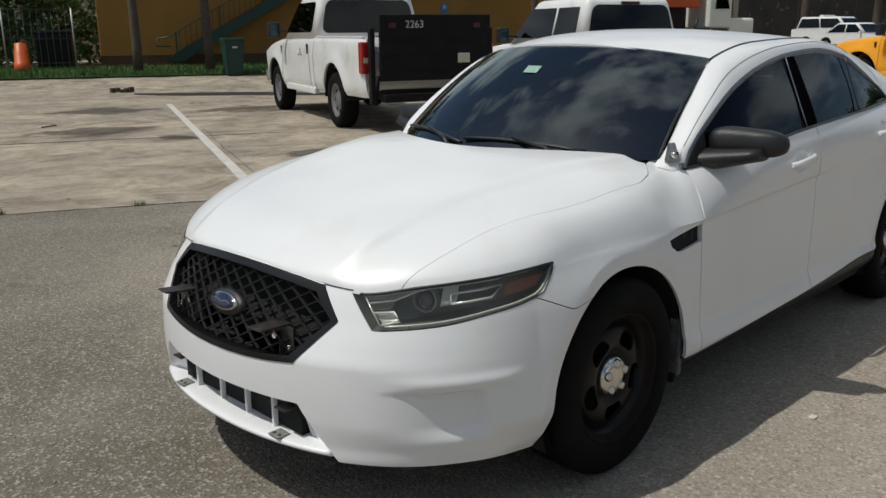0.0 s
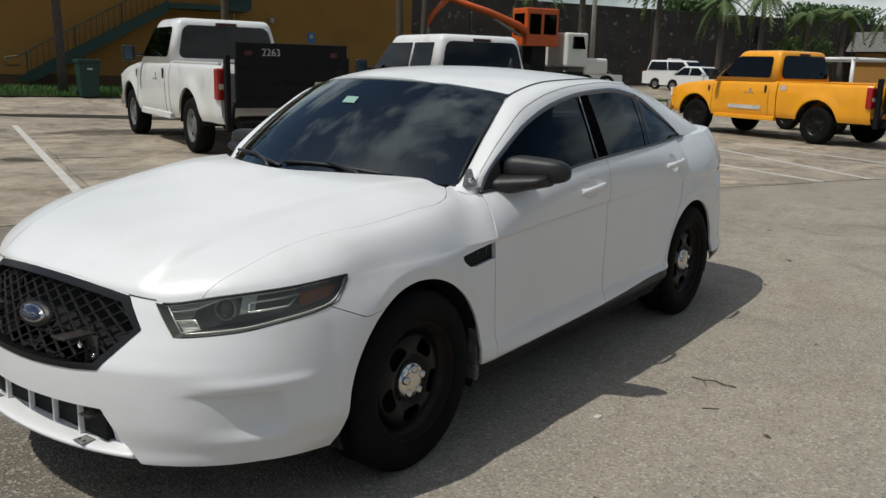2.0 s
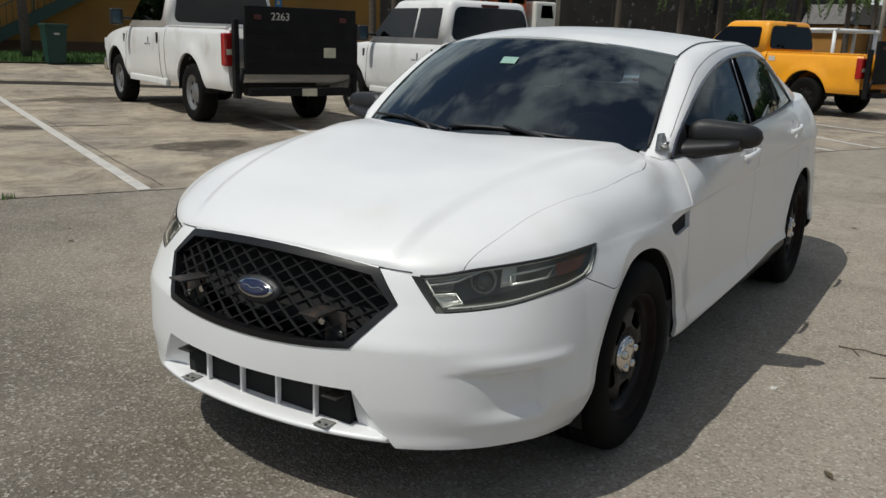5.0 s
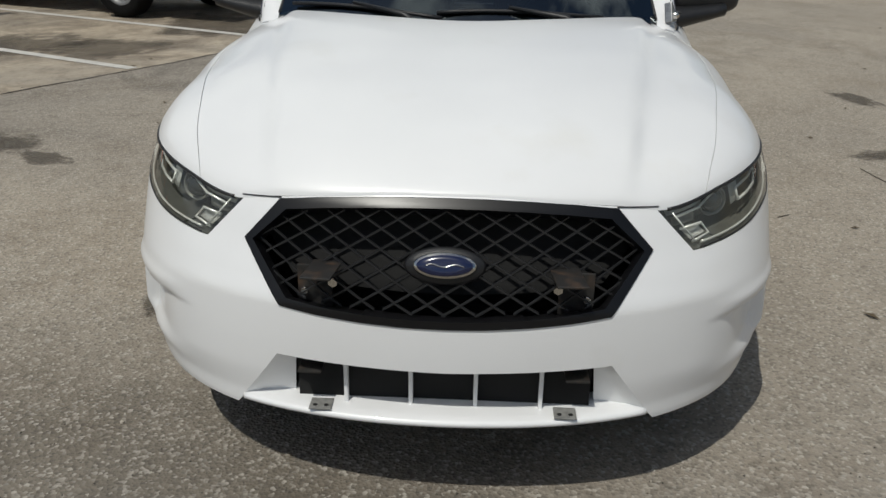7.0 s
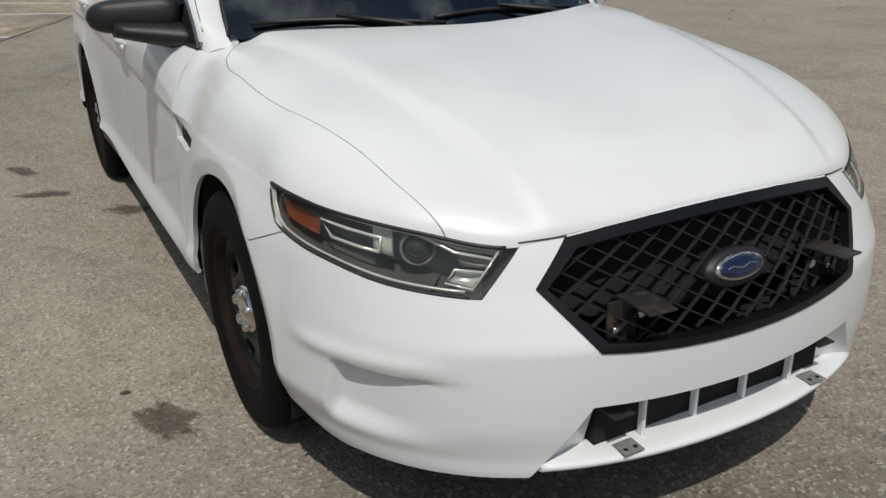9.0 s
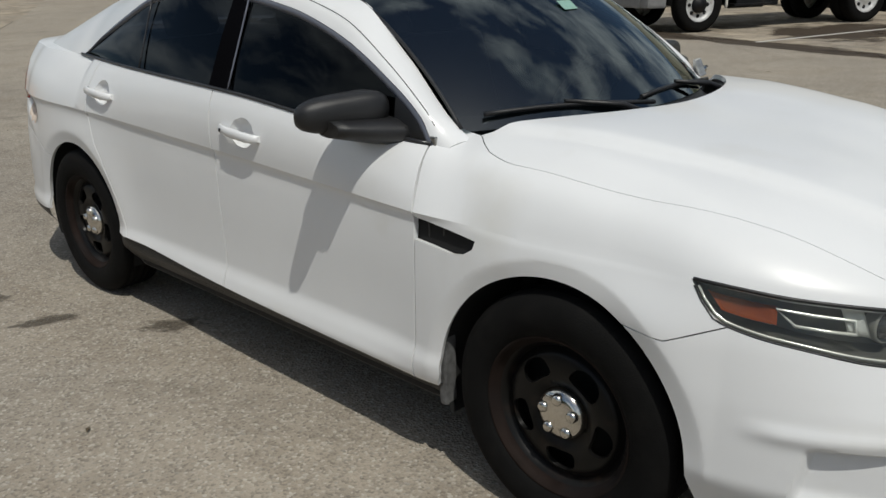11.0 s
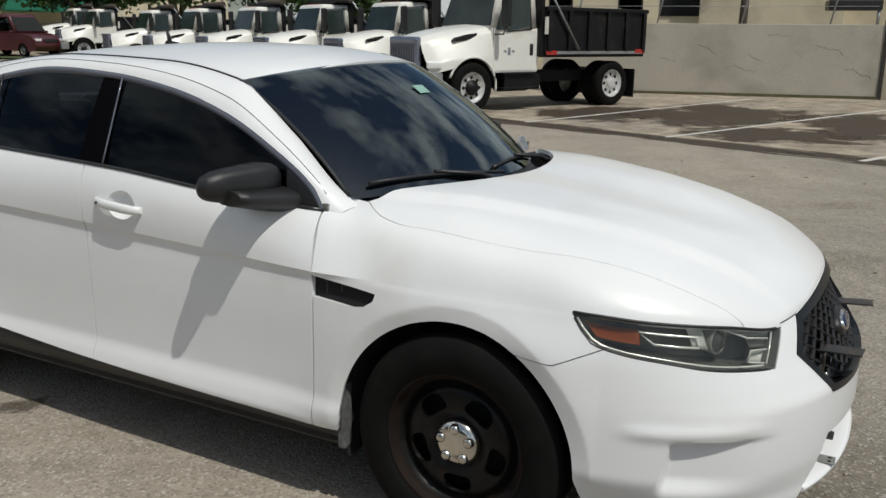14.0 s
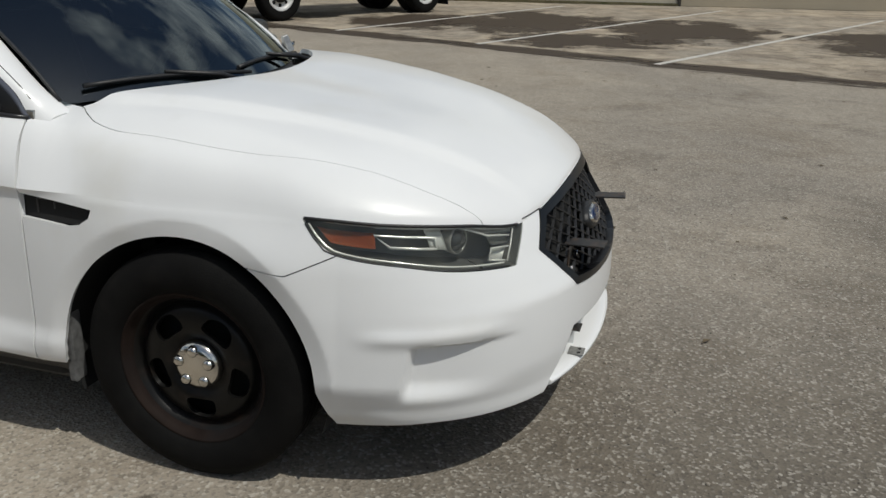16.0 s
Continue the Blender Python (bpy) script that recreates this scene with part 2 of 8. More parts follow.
def prism(poly, axis, lo, hi, bevel=0.0, bm=None):
    """A polygon drawn out along an axis; poly holds the two other coordinates in x, y, z order."""
    own = bm is None
    bm = bm or bmesh.new()
    k = "xyz".index(axis)

    def at(p, d):
        q = list(p)
        q.insert(k, d)
        return q
    a = [bm.verts.new(at(p, lo)) for p in poly]
    b = [bm.verts.new(at(p, hi)) for p in poly]
    n = len(poly)
    fs = [bm.faces.new(a[::-1]), bm.faces.new(b)] + [bm.faces.new((a[i], a[(i + 1) % n], b[(i + 1) % n], b[i])) for i in range(n)]
    bmesh.ops.recalc_face_normals(bm, faces=fs)
    if bevel:
        bmesh.ops.bevel(bm, geom=list({e for f in fs for e in f.edges}), offset=bevel, segments=2, profile=0.6, affect="EDGES")
    return bm


def lathe(profile, n=48, m=None, bm=None):
    """Turns (radius, along) pairs about the y axis."""
    bm = bm or bmesh.new()
    rings = []
    for r, y in profile:
        rings.append([bm.verts.new((r * math.cos(2 * math.pi * j / n), y, r * math.sin(2 * math.pi * j / n))) for j in range(n)])
    fs = []
    for a, b in zip(rings, rings[1:]):
        for j in range(n):
            f = bm.faces.new((a[j], b[j], b[(j + 1) % n], a[(j + 1) % n]))
            f.smooth = True
            fs.append(f)
    if m:
        bmesh.ops.transform(bm, matrix=m, verts=[v for r in rings for v in r])
    bmesh.ops.recalc_face_normals(bm, faces=bm.faces)
    return bm


def thing(name, m, label, category, group="", kind=""):
    ob = new(name)
    ob.matrix_world = m
    return tagged(ob, label, category, group, kind)


# ---- the white sedan ----
AXF, AXR, ARCH_Z, FLARE = 1.434, -1.440, 0.36, 0.455
NOSE = ([0.18, 0.24, 0.30, 0.45, 0.57, 0.63, 0.70, 0.80, 0.83], [2.44, 2.50, 2.515, 2.52, 2.515, 2.487, 2.445, 2.388, 2.362])
DOOR_Z = [0.18, 0.25, 0.30, 0.335, 0.37, 0.44, 0.55, 0.68, 0.78, 0.845, 0.864, 0.88]
DOOR_Y = [0.86, 0.895, 0.935, 0.952, 0.945, 0.925, 0.924, 0.925, 0.923, 0.920, 0.922, 0.930]
FEND_Y = [0.85, 0.89, 0.918, 0.925, 0.926, 0.924, 0.922, 0.920, 0.918, 0.914, 0.912, 0.908]


def crease(x):
    return pch(x, [-1.5, -1.02, -0.58, -0.14, 0.42, 0.93, 1.3], [0.945, 0.929, 0.914, 0.899, 0.876, 0.856, 0.852])


def side_y(x, z):
    """Half width of the body at x and height z."""
    zc = crease(x)
    zz = np.where(z < 0.6, z, 0.6 + (z - 0.6) * 0.28 / (zc - 0.6))
    w = sstep(0.90, 1.15, x)
    y = pch(zz, DOOR_Z, DOOR_Y) * (1 - w) + pch(zz, DOOR_Z, FEND_Y) * w
    for ax, k in ((AXF, 0.028), (AXR, 0.026)):
        r = np.hypot(x - ax, np.maximum(z - ARCH_Z, 0) * 1.0)
        out, lip = np.maximum(r - FLARE, 0), np.maximum(FLARE - np.maximum(r, 0.40), 0)
        y = y + k * (np.exp(-(out / 0.13) ** 1.4) - 9.0 * lip) * sstep(0.30, 0.40, z)
    # the wing leans in above the wheel, towards the headlamp
    return y - 0.034 * sstep(0.70, 0.87, z) * sstep(1.12, 1.68, x) * (1 - 0.55 * sstep(1.66, 1.9, x)) + 0.014 * sstep(1.55, 1.8, x)


def hull(q, z):
    """The body's side skin. q: 0 rear middle, 1 and 2 the ends of the straight side, 3 front middle."""
    q, z = np.asarray(q, float), np.asarray(z, float)
    xm = np.clip(-1.3 + 2.6 * (q - 1), -1.3, 1.3)
    tf, tr = np.clip(q - 2, 0, 1) * math.pi / 2, np.clip(1 - q, 0, 1) * math.pi / 2
    xf = pch(z, *NOSE)
    ez = np.clip(z, 0.3, 1.0)
    xr = -2.62 + 0.10 * (ez - 0.55) ** 2 * 4
    x = xm + (xf - 1.3) * np.sin(tf) ** 0.5 + (xr + 1.3) * np.sin(tr) ** 0.5
    wing = np.where(q >= 2, side_y(np.minimum(x, 1.9), z), side_y(np.maximum(x, -1.9), z))
    y = np.where(q >= 2, wing * np.cos(tf) ** (2 / 2.1), np.where(q <= 1, wing * np.cos(tr) ** 0.74, side_y(xm, z)))
    # crumpled corner behind the rear wheels
    dent = 0.030 * np.exp(-((x + 2.03) / 0.10) ** 2 - ((z - 0.87) / 0.12) ** 2) * (1 + 0.7 * np.sin(34 * z + 14 * x))
    y = y - np.where(q <= 1, dent, 0)
    # pocket in the corner of the front bumper, with the ridge over it and the lip below
    front = q > 2.05
    top = 0.512 + 0.012 * (x - 2.2)
    deep = sstep(2.375, 2.13, x) * sstep(2.085, 2.115, x + 0.18 * (0.5 - z)) * sstep(top + 0.004, top - 0.012, z) * sstep(0.335, 0.40, z)
    ridge = np.exp(-((z - top - 0.028) / 0.022) ** 2) * sstep(2.36, 2.22, x) * sstep(1.92, 2.05, x)
    lip = np.exp(-((z - 0.255) / 0.03) ** 2) * sstep(1.86, 2.1, x)
    push = np.where(front, -0.036 * deep + 0.010 * ridge + 0.012 * lip, 0)
    nx, ny = np.sin(tf) ** 1.2, np.cos(tf) ** 1.2
    return x + push * nx, y + push * ny, z


def shoulder(q):
    """Height of the shoulder line along the body."""
    q = np.asarray(q, float)
    f = pch(np.clip(q - 2, 0, 1) * math.pi / 2, [0, 0.20, 0.45, 0.74, 0.985, 1.12, 1.3, 1.5, 1.571], [0.852, 0.853, 0.838, 0.815, 0.787, 0.802, 0.815, 0.826, 0.826])
    r = 0.94 + 0.05 * sstep(0, 1, 1 - q)
    return np.where(q >= 2, f, np.where(q <= 1, r, crease(-1.3 + 2.6 * (q - 1))))


BELT_X = [-2.05, -1.75, -1.487, -0.861, -0.056, 0.37, 0.78, 0.96]
BELT_Y = [0.715, 0.765, 0.80, 0.862, 0.890, 0.888, 0.835, 0.79]
BELT_Z = [1.165, 1.170, 1.166, 1.146, 1.116, 1.080, 1.043, 1.030]
HOOD_X, HOOD_Y = (0.8, 0.95, 0.985, 1.03, 1.09, 1.20, 1.40, 1.60, 1.75, 1.93, 2.08, 2.18, 2.3), (0.69, 0.70, 0.708, 0.745, 0.782, 0.802, 0.800, 0.784, 0.760, 0.722, 0.690, 0.658, 0.62)


def crown(q, rho):
    """Bonnet and wing tops: from the shoulder line (rho 1) to the middle line (rho 0)."""
    q, rho = np.asarray(q, float), np.asarray(rho, float)
    zs = shoulder(q)
    ox, oy, _ = hull(q, zs)
    th = np.clip(q - 2, 0, 1)
    sx = np.where(q < 2, ox, 1.3 + 0.9 * (1 - (1 - th) ** 2))
    ts = sstep(0, 1, th)
    a, b = 6.0 - 3.5 * ts + 0.6 * (1 - sstep(0.88, 1.25, ox)), 1.5 + 0.35 * ts
    x, y = sx + (ox - sx) * rho, oy * rho
    hc = pch(x, [0.8, 1.25, 1.6, 1.9, 2.1, 2.2, 2.3, 2.4], [1.10, 1.092, 1.055, 1.003, 0.952, 0.922, 0.888, 0.846])
    rise = (1 - rho ** a) ** (1 / b)
    # the wing's top falls almost straight from the bonnet gap to the shoulder
    rs = np.clip(pch(ox, HOOD_X, HOOD_Y) / oy, 0.5, 0.95)
    rise_s = (1 - rs ** a) ** (1 / b)
    m0 = -(a / b) * rs ** (a - 1) * (1 - rs ** a) ** (1 / b - 1) * (1 - rs)
    m1 = -rise_s * (1.3 + 1.0 * sstep(0.95, 1.3, ox))
    t = np.clip((rho - rs) / (1 - rs), 0, 1)
    slope = rise_s * (1 + 2 * t) * (1 - t) ** 2 + m0 * t * (1 - t) ** 2 + m1 * t * t * (t - 1)
    rise = np.where(rho > rs, rise + (slope - rise) * (1 - sstep(1.50, 2.08, ox)), rise)
    z = zs + (hc - zs) * rise
    # at its rear end the wing carries on the shape of the door
    by, bz = pch(x, BELT_X, BELT_Y), pch(x, BELT_X, BELT_Z)
    v = np.clip((oy - y) / (oy - by), 0, 1)
    z_door = np.where(y > by, zs + (bz - zs) * v + 0.12 * v * (1 - v), bz + (by - y) * 0.33)
    z = z + (z_door - z) * (1 - sstep(0.90, 1.14, x)) * sstep(0.60, 0.68, y)
    ridge = 0.43 + 0.215 * np.clip((2.3 - x) / 1.2, 0, 1)
    z = z + 0.018 * (1 - sstep(-0.012, 0.045, y - ridge)) * sstep(2.38, 2.15, x) - 0.006 * sstep(0.30, 0.0, y) * sstep(2.3, 1.8, x)
    return x, y, z


TOP_X = [-1.487, -1.28, -1.085, -0.829, -0.495, -0.174, 0.154, 0.431, 0.694, 0.837, 0.885]
TOP_Y = [0.80, 0.778, 0.758, 0.736, 0.732, 0.738, 0.755, 0.774, 0.798, 0.808, 0.81]
TOP_Z = [1.166, 1.258, 1.345, 1.437, 1.473, 1.459, 1.415, 1.337, 1.209, 1.108, 1.035]


def belt_edge(q):
    """Upper edge of the door skins and quarter panels."""
    q = np.asarray(q, float)
    x = np.clip(-1.3 + 2.6 * (q - 1), -1.3, 1.3)
    tr = np.clip(1 - q, 0, 1)
    ox, oy, _ = hull(q, shoulder(q))
    bx = np.where(q >= 1, x, ox + 0.06 * tr)
    by = np.where(q >= 1, pch(x, BELT_X, BELT_Y), oy * (pch(tr, [0, 0.4, 1], [0.848, 0.87, 0.87])))
    bz = np.where(q >= 1, pch(x, BELT_X, BELT_Z), 1.166 + 0.022 * sstep(0, 0.5, tr))
    return bx, by, bz


def strip(q, v):
    """Upper body side between the shoulder line and the window sills."""
    c = hull(q, shoulder(q))
    e = belt_edge(q)
    k = 4 * v * (1 - v)
    tr = np.clip(1 - np.asarray(q, float), 0, 1)
    return (c[0] + (e[0] - c[0]) * v - 0.018 * k * tr, c[1] + (e[1] - c[1]) * v + 0.016 * k * (1 - tr), c[2] + (e[2] - c[2]) * v + 0.012 * k)


def deck(q, rho):
    """Boot lid from the quarter panel's edge (rho 1) to the middle."""
    e = belt_edge(q)
    q = np.asarray(q, float)
    tr = np.clip(1 - q, 0, 1)
    sx = np.where(q >= 1, e[0], -1.3 - 1.0 * tr ** 0.8)
    return sx + (e[0] - sx) * rho, e[1] * rho, e[2] + 0.035 * (1 - rho ** 3) * (1 - 0.4 * tr)


def arch_f(P):
    return np.hypot(P[:, 0] - AXF + 0.007, np.maximum(P[:, 2] - ARCH_Z, 0)) - (0.408 + np.maximum(ARCH_Z - P[:, 2], 0) * 0.30)


def arch_r(P):
    return np.hypot(P[:, 0] - AXR, np.maximum(P[:, 2] - ARCH_Z, 0)) - (0.402 + np.maximum(ARCH_Z - P[:, 2], 0) * 0.3)


def line(p, q, i, j):
    """Signed distance from the line p-q in the axes i, j; positive on its left."""
    d = np.array([q[0] - p[0], q[1] - p[1]])
    d = d / np.hypot(*d)
    return lambda P: d[0] * (P[:, j] - p[1]) - d[1] * (P[:, i] - p[0])


LAMP_LOW = ([-2.30, -2.17, -2.05, -1.95, -1.877, -1.83, -1.795, -1.78], [0.689, 0.708, 0.733, 0.750, 0.770, 0.805, 0.848, 0.870])


def lamp_low(P):
    return P[:, 2] - pch(-P[:, 0], *LAMP_LOW)


lamp_in = line((0.503, 0.795), (0.612, 0.684), 1, 2)
GRILLE = ((0.0, 0.8235), (0.10, 0.8222), (0.20, 0.8182), (0.31, 0.8105), (0.412, 0.799), (0.500, 0.705), (0.398, 0.572), (0.30, 0.5615), (0.20, 0.5545), (0.10, 0.550), (0.0, 0.5485))
grille_lines = [line(GRILLE[i + 1], GRILLE[i], 1, 2) for i in range(len(GRILLE) - 1)]
trap_top, trap_side = line((0.41, 0.44), (0.0, 0.432), 1, 2), line((0.535, 0.262), (0.41, 0.44), 1, 2)


def seam_bumper(P):
    """Bumper edge behind the headlamp: positive on the wing's side."""
    s = P[:, 2] - np.interp(P[:, 0], [1.5, 1.76, 1.90, 2.0, 2.6], [0.712, 0.703, 0.765, 0.90, 1.3])
    return np.where(P[:, 0] > 1.52, s, 1.0)


def seam_door_f(P):
    return P[:, 0] - pch(P[:, 2], [0.2, 0.327, 0.85, 1.05], [0.905, 0.913, 0.905, 0.872])


def seam_door_b(P):
    return P[:, 0] - pch(P[:, 2], [0.2, 0.345, 0.45, 0.9, 1.15], [-0.180, -0.175, -0.172, -0.182, -0.190])


def seam_door_r(P):
    return P[:, 0] - pch(P[:, 2], [0.2, 0.42, 0.725, 0.80, 0.95, 1.2], [-0.93, -0.965, -1.125, -1.185, -1.235, -1.20])


def sill_line(P):
    return P[:, 2] - pch(P[:, 0], [-1.1, -0.975, -0.167, 0.9, 1.1], [0.400, 0.390, 0.345, 0.318, 0.314])


def gap(g, fn, w=0.0022):
    """Opens a panel gap along fn = 0."""
    wide = w if callable(w) else (lambda P: w)
    g = split(split(g, lambda P: fn(P) - wide(P)), lambda P: fn(P) + wide(P))
    return pick(g, lambda M: np.abs(fn(M)) > wide(M))


def build_sedan():
    car = thing("sedan", Matrix(), "white four-door patrol sedan with black grille and steel wheels, dusty", "car")
    q_of = lambda x: 1 + (x + 1.3) / 2.6
    qs_side = np.linspace(1, 2, 150)
    qs_front = 2 + np.linspace(0, 1, 170) ** 1.75
    qs_rear = 1 - np.linspace(1, 0, 80) ** 1.9
    zt = np.concatenate([np.linspace(0, 0.70, 46), np.linspace(0.71, 1, 28)])

    def hull_t(q, t):
        zs = shoulder(q)
        lowest = 0.225 + 0.10 * sstep(1, 0, q) + 0.036 * sstep(2.0, 2.35, q)
        return hull(q, lowest + (zs - lowest) * t)
    # skin below the shoulder
    front = sheet(hull_t, qs_front, zt)
    side = sheet(hull_t, qs_side, zt)
    rear = sheet(hull_t, qs_rear, zt)
    up_side = sheet(strip, np.linspace(q_of(-1.3), q_of(0.99), 110), np.linspace(0, 1, 12))
    up_rear = sheet(strip, qs_rear, np.linspace(0, 1, 12))
    top = sheet(crown, np.concatenate([np.linspace(q_of(0.80), 2, 60)[:-1], qs_front]),
                np.concatenate([np.linspace(0, 0.7, 30), np.linspace(0.71, 1, 30)]))
    top = (top[0], [f[::-1] for f in top[1]])

    # front bumper, wing, headlamp opening
    g = joined(front, side)
    for fn in (arch_f, arch_r):
        g = split(g, fn)
        g = split(g, lambda P: fn(P) - (FLARE - 0.40))
    g = pick(g, lambda M: (arch_f(M) > 0) & (arch_r(M) > 0))
    nose = pick(g, lambda M: M[:, 0] > 0.80)
    nose = split(nose, lamp_low)
    nose = split(nose, lamp_in)
    lamp_zone = lambda M: (lamp_low(M) > 0) & (lamp_in(M) > 0) & (M[:, 0] > 1.785)
    lens = pick(nose, lamp_zone)
    nose = pick(nose, lambda M: ~lamp_zone(M))
    for fn in (*grille_lines, trap_top, trap_side):
        nose = split(nose, fn)
    hole = lambda M: np.all([fn(M) > 0 for fn in grille_lines], 0) & (M[:, 0] > 2.0)
    trap = lambda M: (trap_top(M) > 0) & (trap_side(M) > 0) & (M[:, 0] > 2.0)
    nose = pick(nose, lambda M: ~hole(M) & ~trap(M))
    nose = gap(nose, seam_bumper, 0.0018)
    bumper = pick(nose, lambda M: seam_bumper(M) < 0)
    bumper = pick(bumper, lambda M: M[:, 0] > 1.58)
    wing_low = pick(nose, lambda M: ~((seam_bumper(M) < 0) & (M[:, 0] > 1.58)))
    skin("front_bumper", both(bumper), WHITE, car, "white bumper cover with a scuffed lower lip", rim=0.02)

    # bonnet and wings
    seam_hood = lambda P: P[:, 1] - pch(P[:, 0], HOOD_X, HOOD_Y)
    hood_back = lambda P: P[:, 0] - (1.292 - 0.300 * (np.abs(P[:, 1]) / 0.70) ** 2.5)
    top = gap(top, seam_hood, lambda P: 0.0010 + 0.0012 * (1 - sstep(1.02, 1.25, P[:, 0])))
    hood = pick(top, lambda M: seam_hood(M) < 0)
    hood = pick(split(hood, hood_back), lambda M: hood_back(M) > 0)
    hood = (hood[0] - np.array([0.0, 0.0, 0.0007]), hood[1])  # the wings stand a little proud
    skin("bonnet", both(hood), WHITE, car, "white bonnet with two raised creases", rim=0.018)
    wing_up = pick(top, lambda M: seam_hood(M) > 0)
    wing = joined(wing_low, wing_up)
    wing = gap(wing, seam_door_f, 0.0034)
    wing = pick(wing, lambda M: seam_door_f(M) > 0)
    wing = pick(split(wing, sill_line), lambda M: (sill_line(M) > 0) | (M[:, 0] > 1.2))
    # side vent opening
    vent_fns = (line((1.16, 0.816), (0.86, 0.846), 0, 2), line((0.86, 0.774), (1.070, 0.760), 0, 2), line((1.060, 0.7595), (1.115, 0.769), 0, 2), line((1.110, 0.767), (1.150, 0.793), 0, 2), line((1.148, 0.790), (1.157, 0.820), 0, 2))
    near_vent = lambda M: (M[:, 0] < 1.24) & (M[:, 2] > 0.70) & (M[:, 2] < 0.90) & (M[:, 1] > 0.86)
    flat, wing = pick(wing, near_vent), pick(wing, lambda M: ~near_vent(M))
    for fn in vent_fns:
        flat = split(flat, fn)
    wing = joined(wing, flat)
    in_vent = lambda M: np.all([fn(M) > 0 for fn in vent_fns], 0) & (M[:, 1] > 0.8)
    vent = pick(wing, in_vent)
    wing = pick(wing, lambda M: ~in_vent(M))
    lens_g = lens
    for s, mir in ((1, lambda g: g), (-1, flipped)):
        w_ob = skin("wing", mir(wing), WHITE, car, rim=0.016)
        vp = (vent[0] - np.array([0, 0.018, 0]), vent[1])
        skin("side_vent", mir(vp), VOID, w_ob, "black louvred vent insert")
        for k in range(3):
            part("louvre", boxed((0.955 + 0.06 * k, s * 0.904, 0.802 - 0.004 * k), (0.008, 0.010, 0.048 - 0.006 * k), 0.002), BLACK, w_ob)

    # doors and quarter panels
    flank = joined(pick(g, lambda M: M[:, 0] <= 1.05), up_side)
    flank = pick(flank, lambda M: M[:, 0] < 1.04)
    flank = split(flank, sill_line)
    sill = pick(flank, lambda M: (sill_line(M) < 0) & (M[:, 2] < 0.5) & (arch_r(M) > 0) & (M[:, 0] > -1.05))
    upper = pick(flank, lambda M: (sill_line(M) > 0) | (M[:, 0] < -1.05))
    for fn in (seam_door_f, seam_door_b, seam_door_r):
        upper = gap(upper, fn, 0.0030)
    f_door = pick(upper, lambda M: (seam_door_f(M) < 0) & (seam_door_b(M) > 0))
    r_door = pick(upper, lambda M: (seam_door_b(M) < 0) & (seam_door_r(M) > 0))
    quarter = pick(upper, lambda M: seam_door_r(M) < 0)
    tail_low, tail_in = lambda P: P[:, 2] - 0.89 - 0.04 * (P[:, 0] + 2.4), lambda P: P[:, 0] + 2.13 + 0.25 * (P[:, 2] - 0.95)
    back = joined(rear, up_rear)
    seam_rb = lambda P: P[:, 2] - pch(P[:, 0], [-2.6, -2.2, -1.85, -1.7], [0.76, 0.75, 0.70, 0.66])
    back = gap(split(back, arch_r), seam_rb, 0.002)
    back = pick(back, lambda M: arch_r(M) > 0)
    for fn in (tail_low, tail_in):
        back = split(back, fn)
    in_tail = lambda M: (tail_low(M) > 0) & (tail_in(M) < 0) & (M[:, 1] > 0.42) & (M[:, 2] < 1.09)
    tail = pick(back, in_tail)
    back = pick(back, lambda M: ~in_tail(M))
    valance = lambda P: P[:, 2] - 0.36
    back = split(back, valance)
    skin("rear_bumper", both(pick(back, lambda M: (seam_rb(M) < 0) & (valance(M) > 0))), WHITE, car, rim=0.015)
    skin("rear_valance", both(pick(back, lambda M: (seam_rb(M) < 0) & (valance(M) < 0))), BLACK, car, "black textured lower valance")
    quarter = joined(quarter, pick(back, lambda M: seam_rb(M) > 0))
    grips = ((0.030, 0.985), (-1.088, 1.028))

    def recess(g, x0, zc):
        """Cuts a round finger recess and gives the door and the bowl."""
        ring = lambda P: ((P[:, 0] - x0 - 0.004) / 0.072) ** 2 + ((P[:, 2] - zc - 0.002) / 0.054) ** 2 - 1
        inner = lambda P: ((P[:, 0] - x0 - 0.004) / 0.048) ** 2 + ((P[:, 2] - zc - 0.002) / 0.036) ** 2 - 1
        g = split(split(g, ring), inner)
        bowl = pick(g, lambda M: ring(M) < 0)
        r2 = np.clip(ring(bowl[0]) + 1, 0, 1)
        bowl = (bowl[0] - np.stack([0 * r2, 0.034 * (1 - r2 ** 1.6), 0 * r2], 1), bowl[1])
        return pick(g, lambda M: ring(M) > 0), bowl
    f_door, bowl_f = recess(f_door, *grips[0])
    r_door, bowl_r = recess(r_door, *grips[1])
    for mir in (lambda g: g, flipped):
        d1 = skin("front_door", mir(f_door), WHITE, car, rim=0.02)
        d2 = skin("rear_door", mir(r_door), WHITE, car, rim=0.02)
        skin("quarter_panel", mir(quarter), WHITE, car, "white quarter panel with a dented corner", rim=0.015)
        skin("sill", mir((sill[0] - np.array([0, 0.012, 0]), sill[1])), BLACK, car, "black plastic sill moulding", rim=0.02)
        skin("tail_lamp", mir(tail), REDLENS, car, "red tail lamp lens", rim=0.02)
        for dn, (x0, zc), bowl in ((d1, grips[0], bowl_f), (d2, grips[1], bowl_r)):
            sg = 1 if mir(np_one)[0][0][1] > 0 else -1
            y0 = sg * (0.938 if dn is d1 else 0.925)
            bm = bmesh.new()
            prof = [(-0.122, 0.002, 0.015), (-0.105, 0.017, 0.018), (-0.055, 0.024, 0.0185), (0.052, 0.024, 0.0185), (0.096, 0.016, 0.016), (0.114, 0.0, 0.012)]
            rings = []
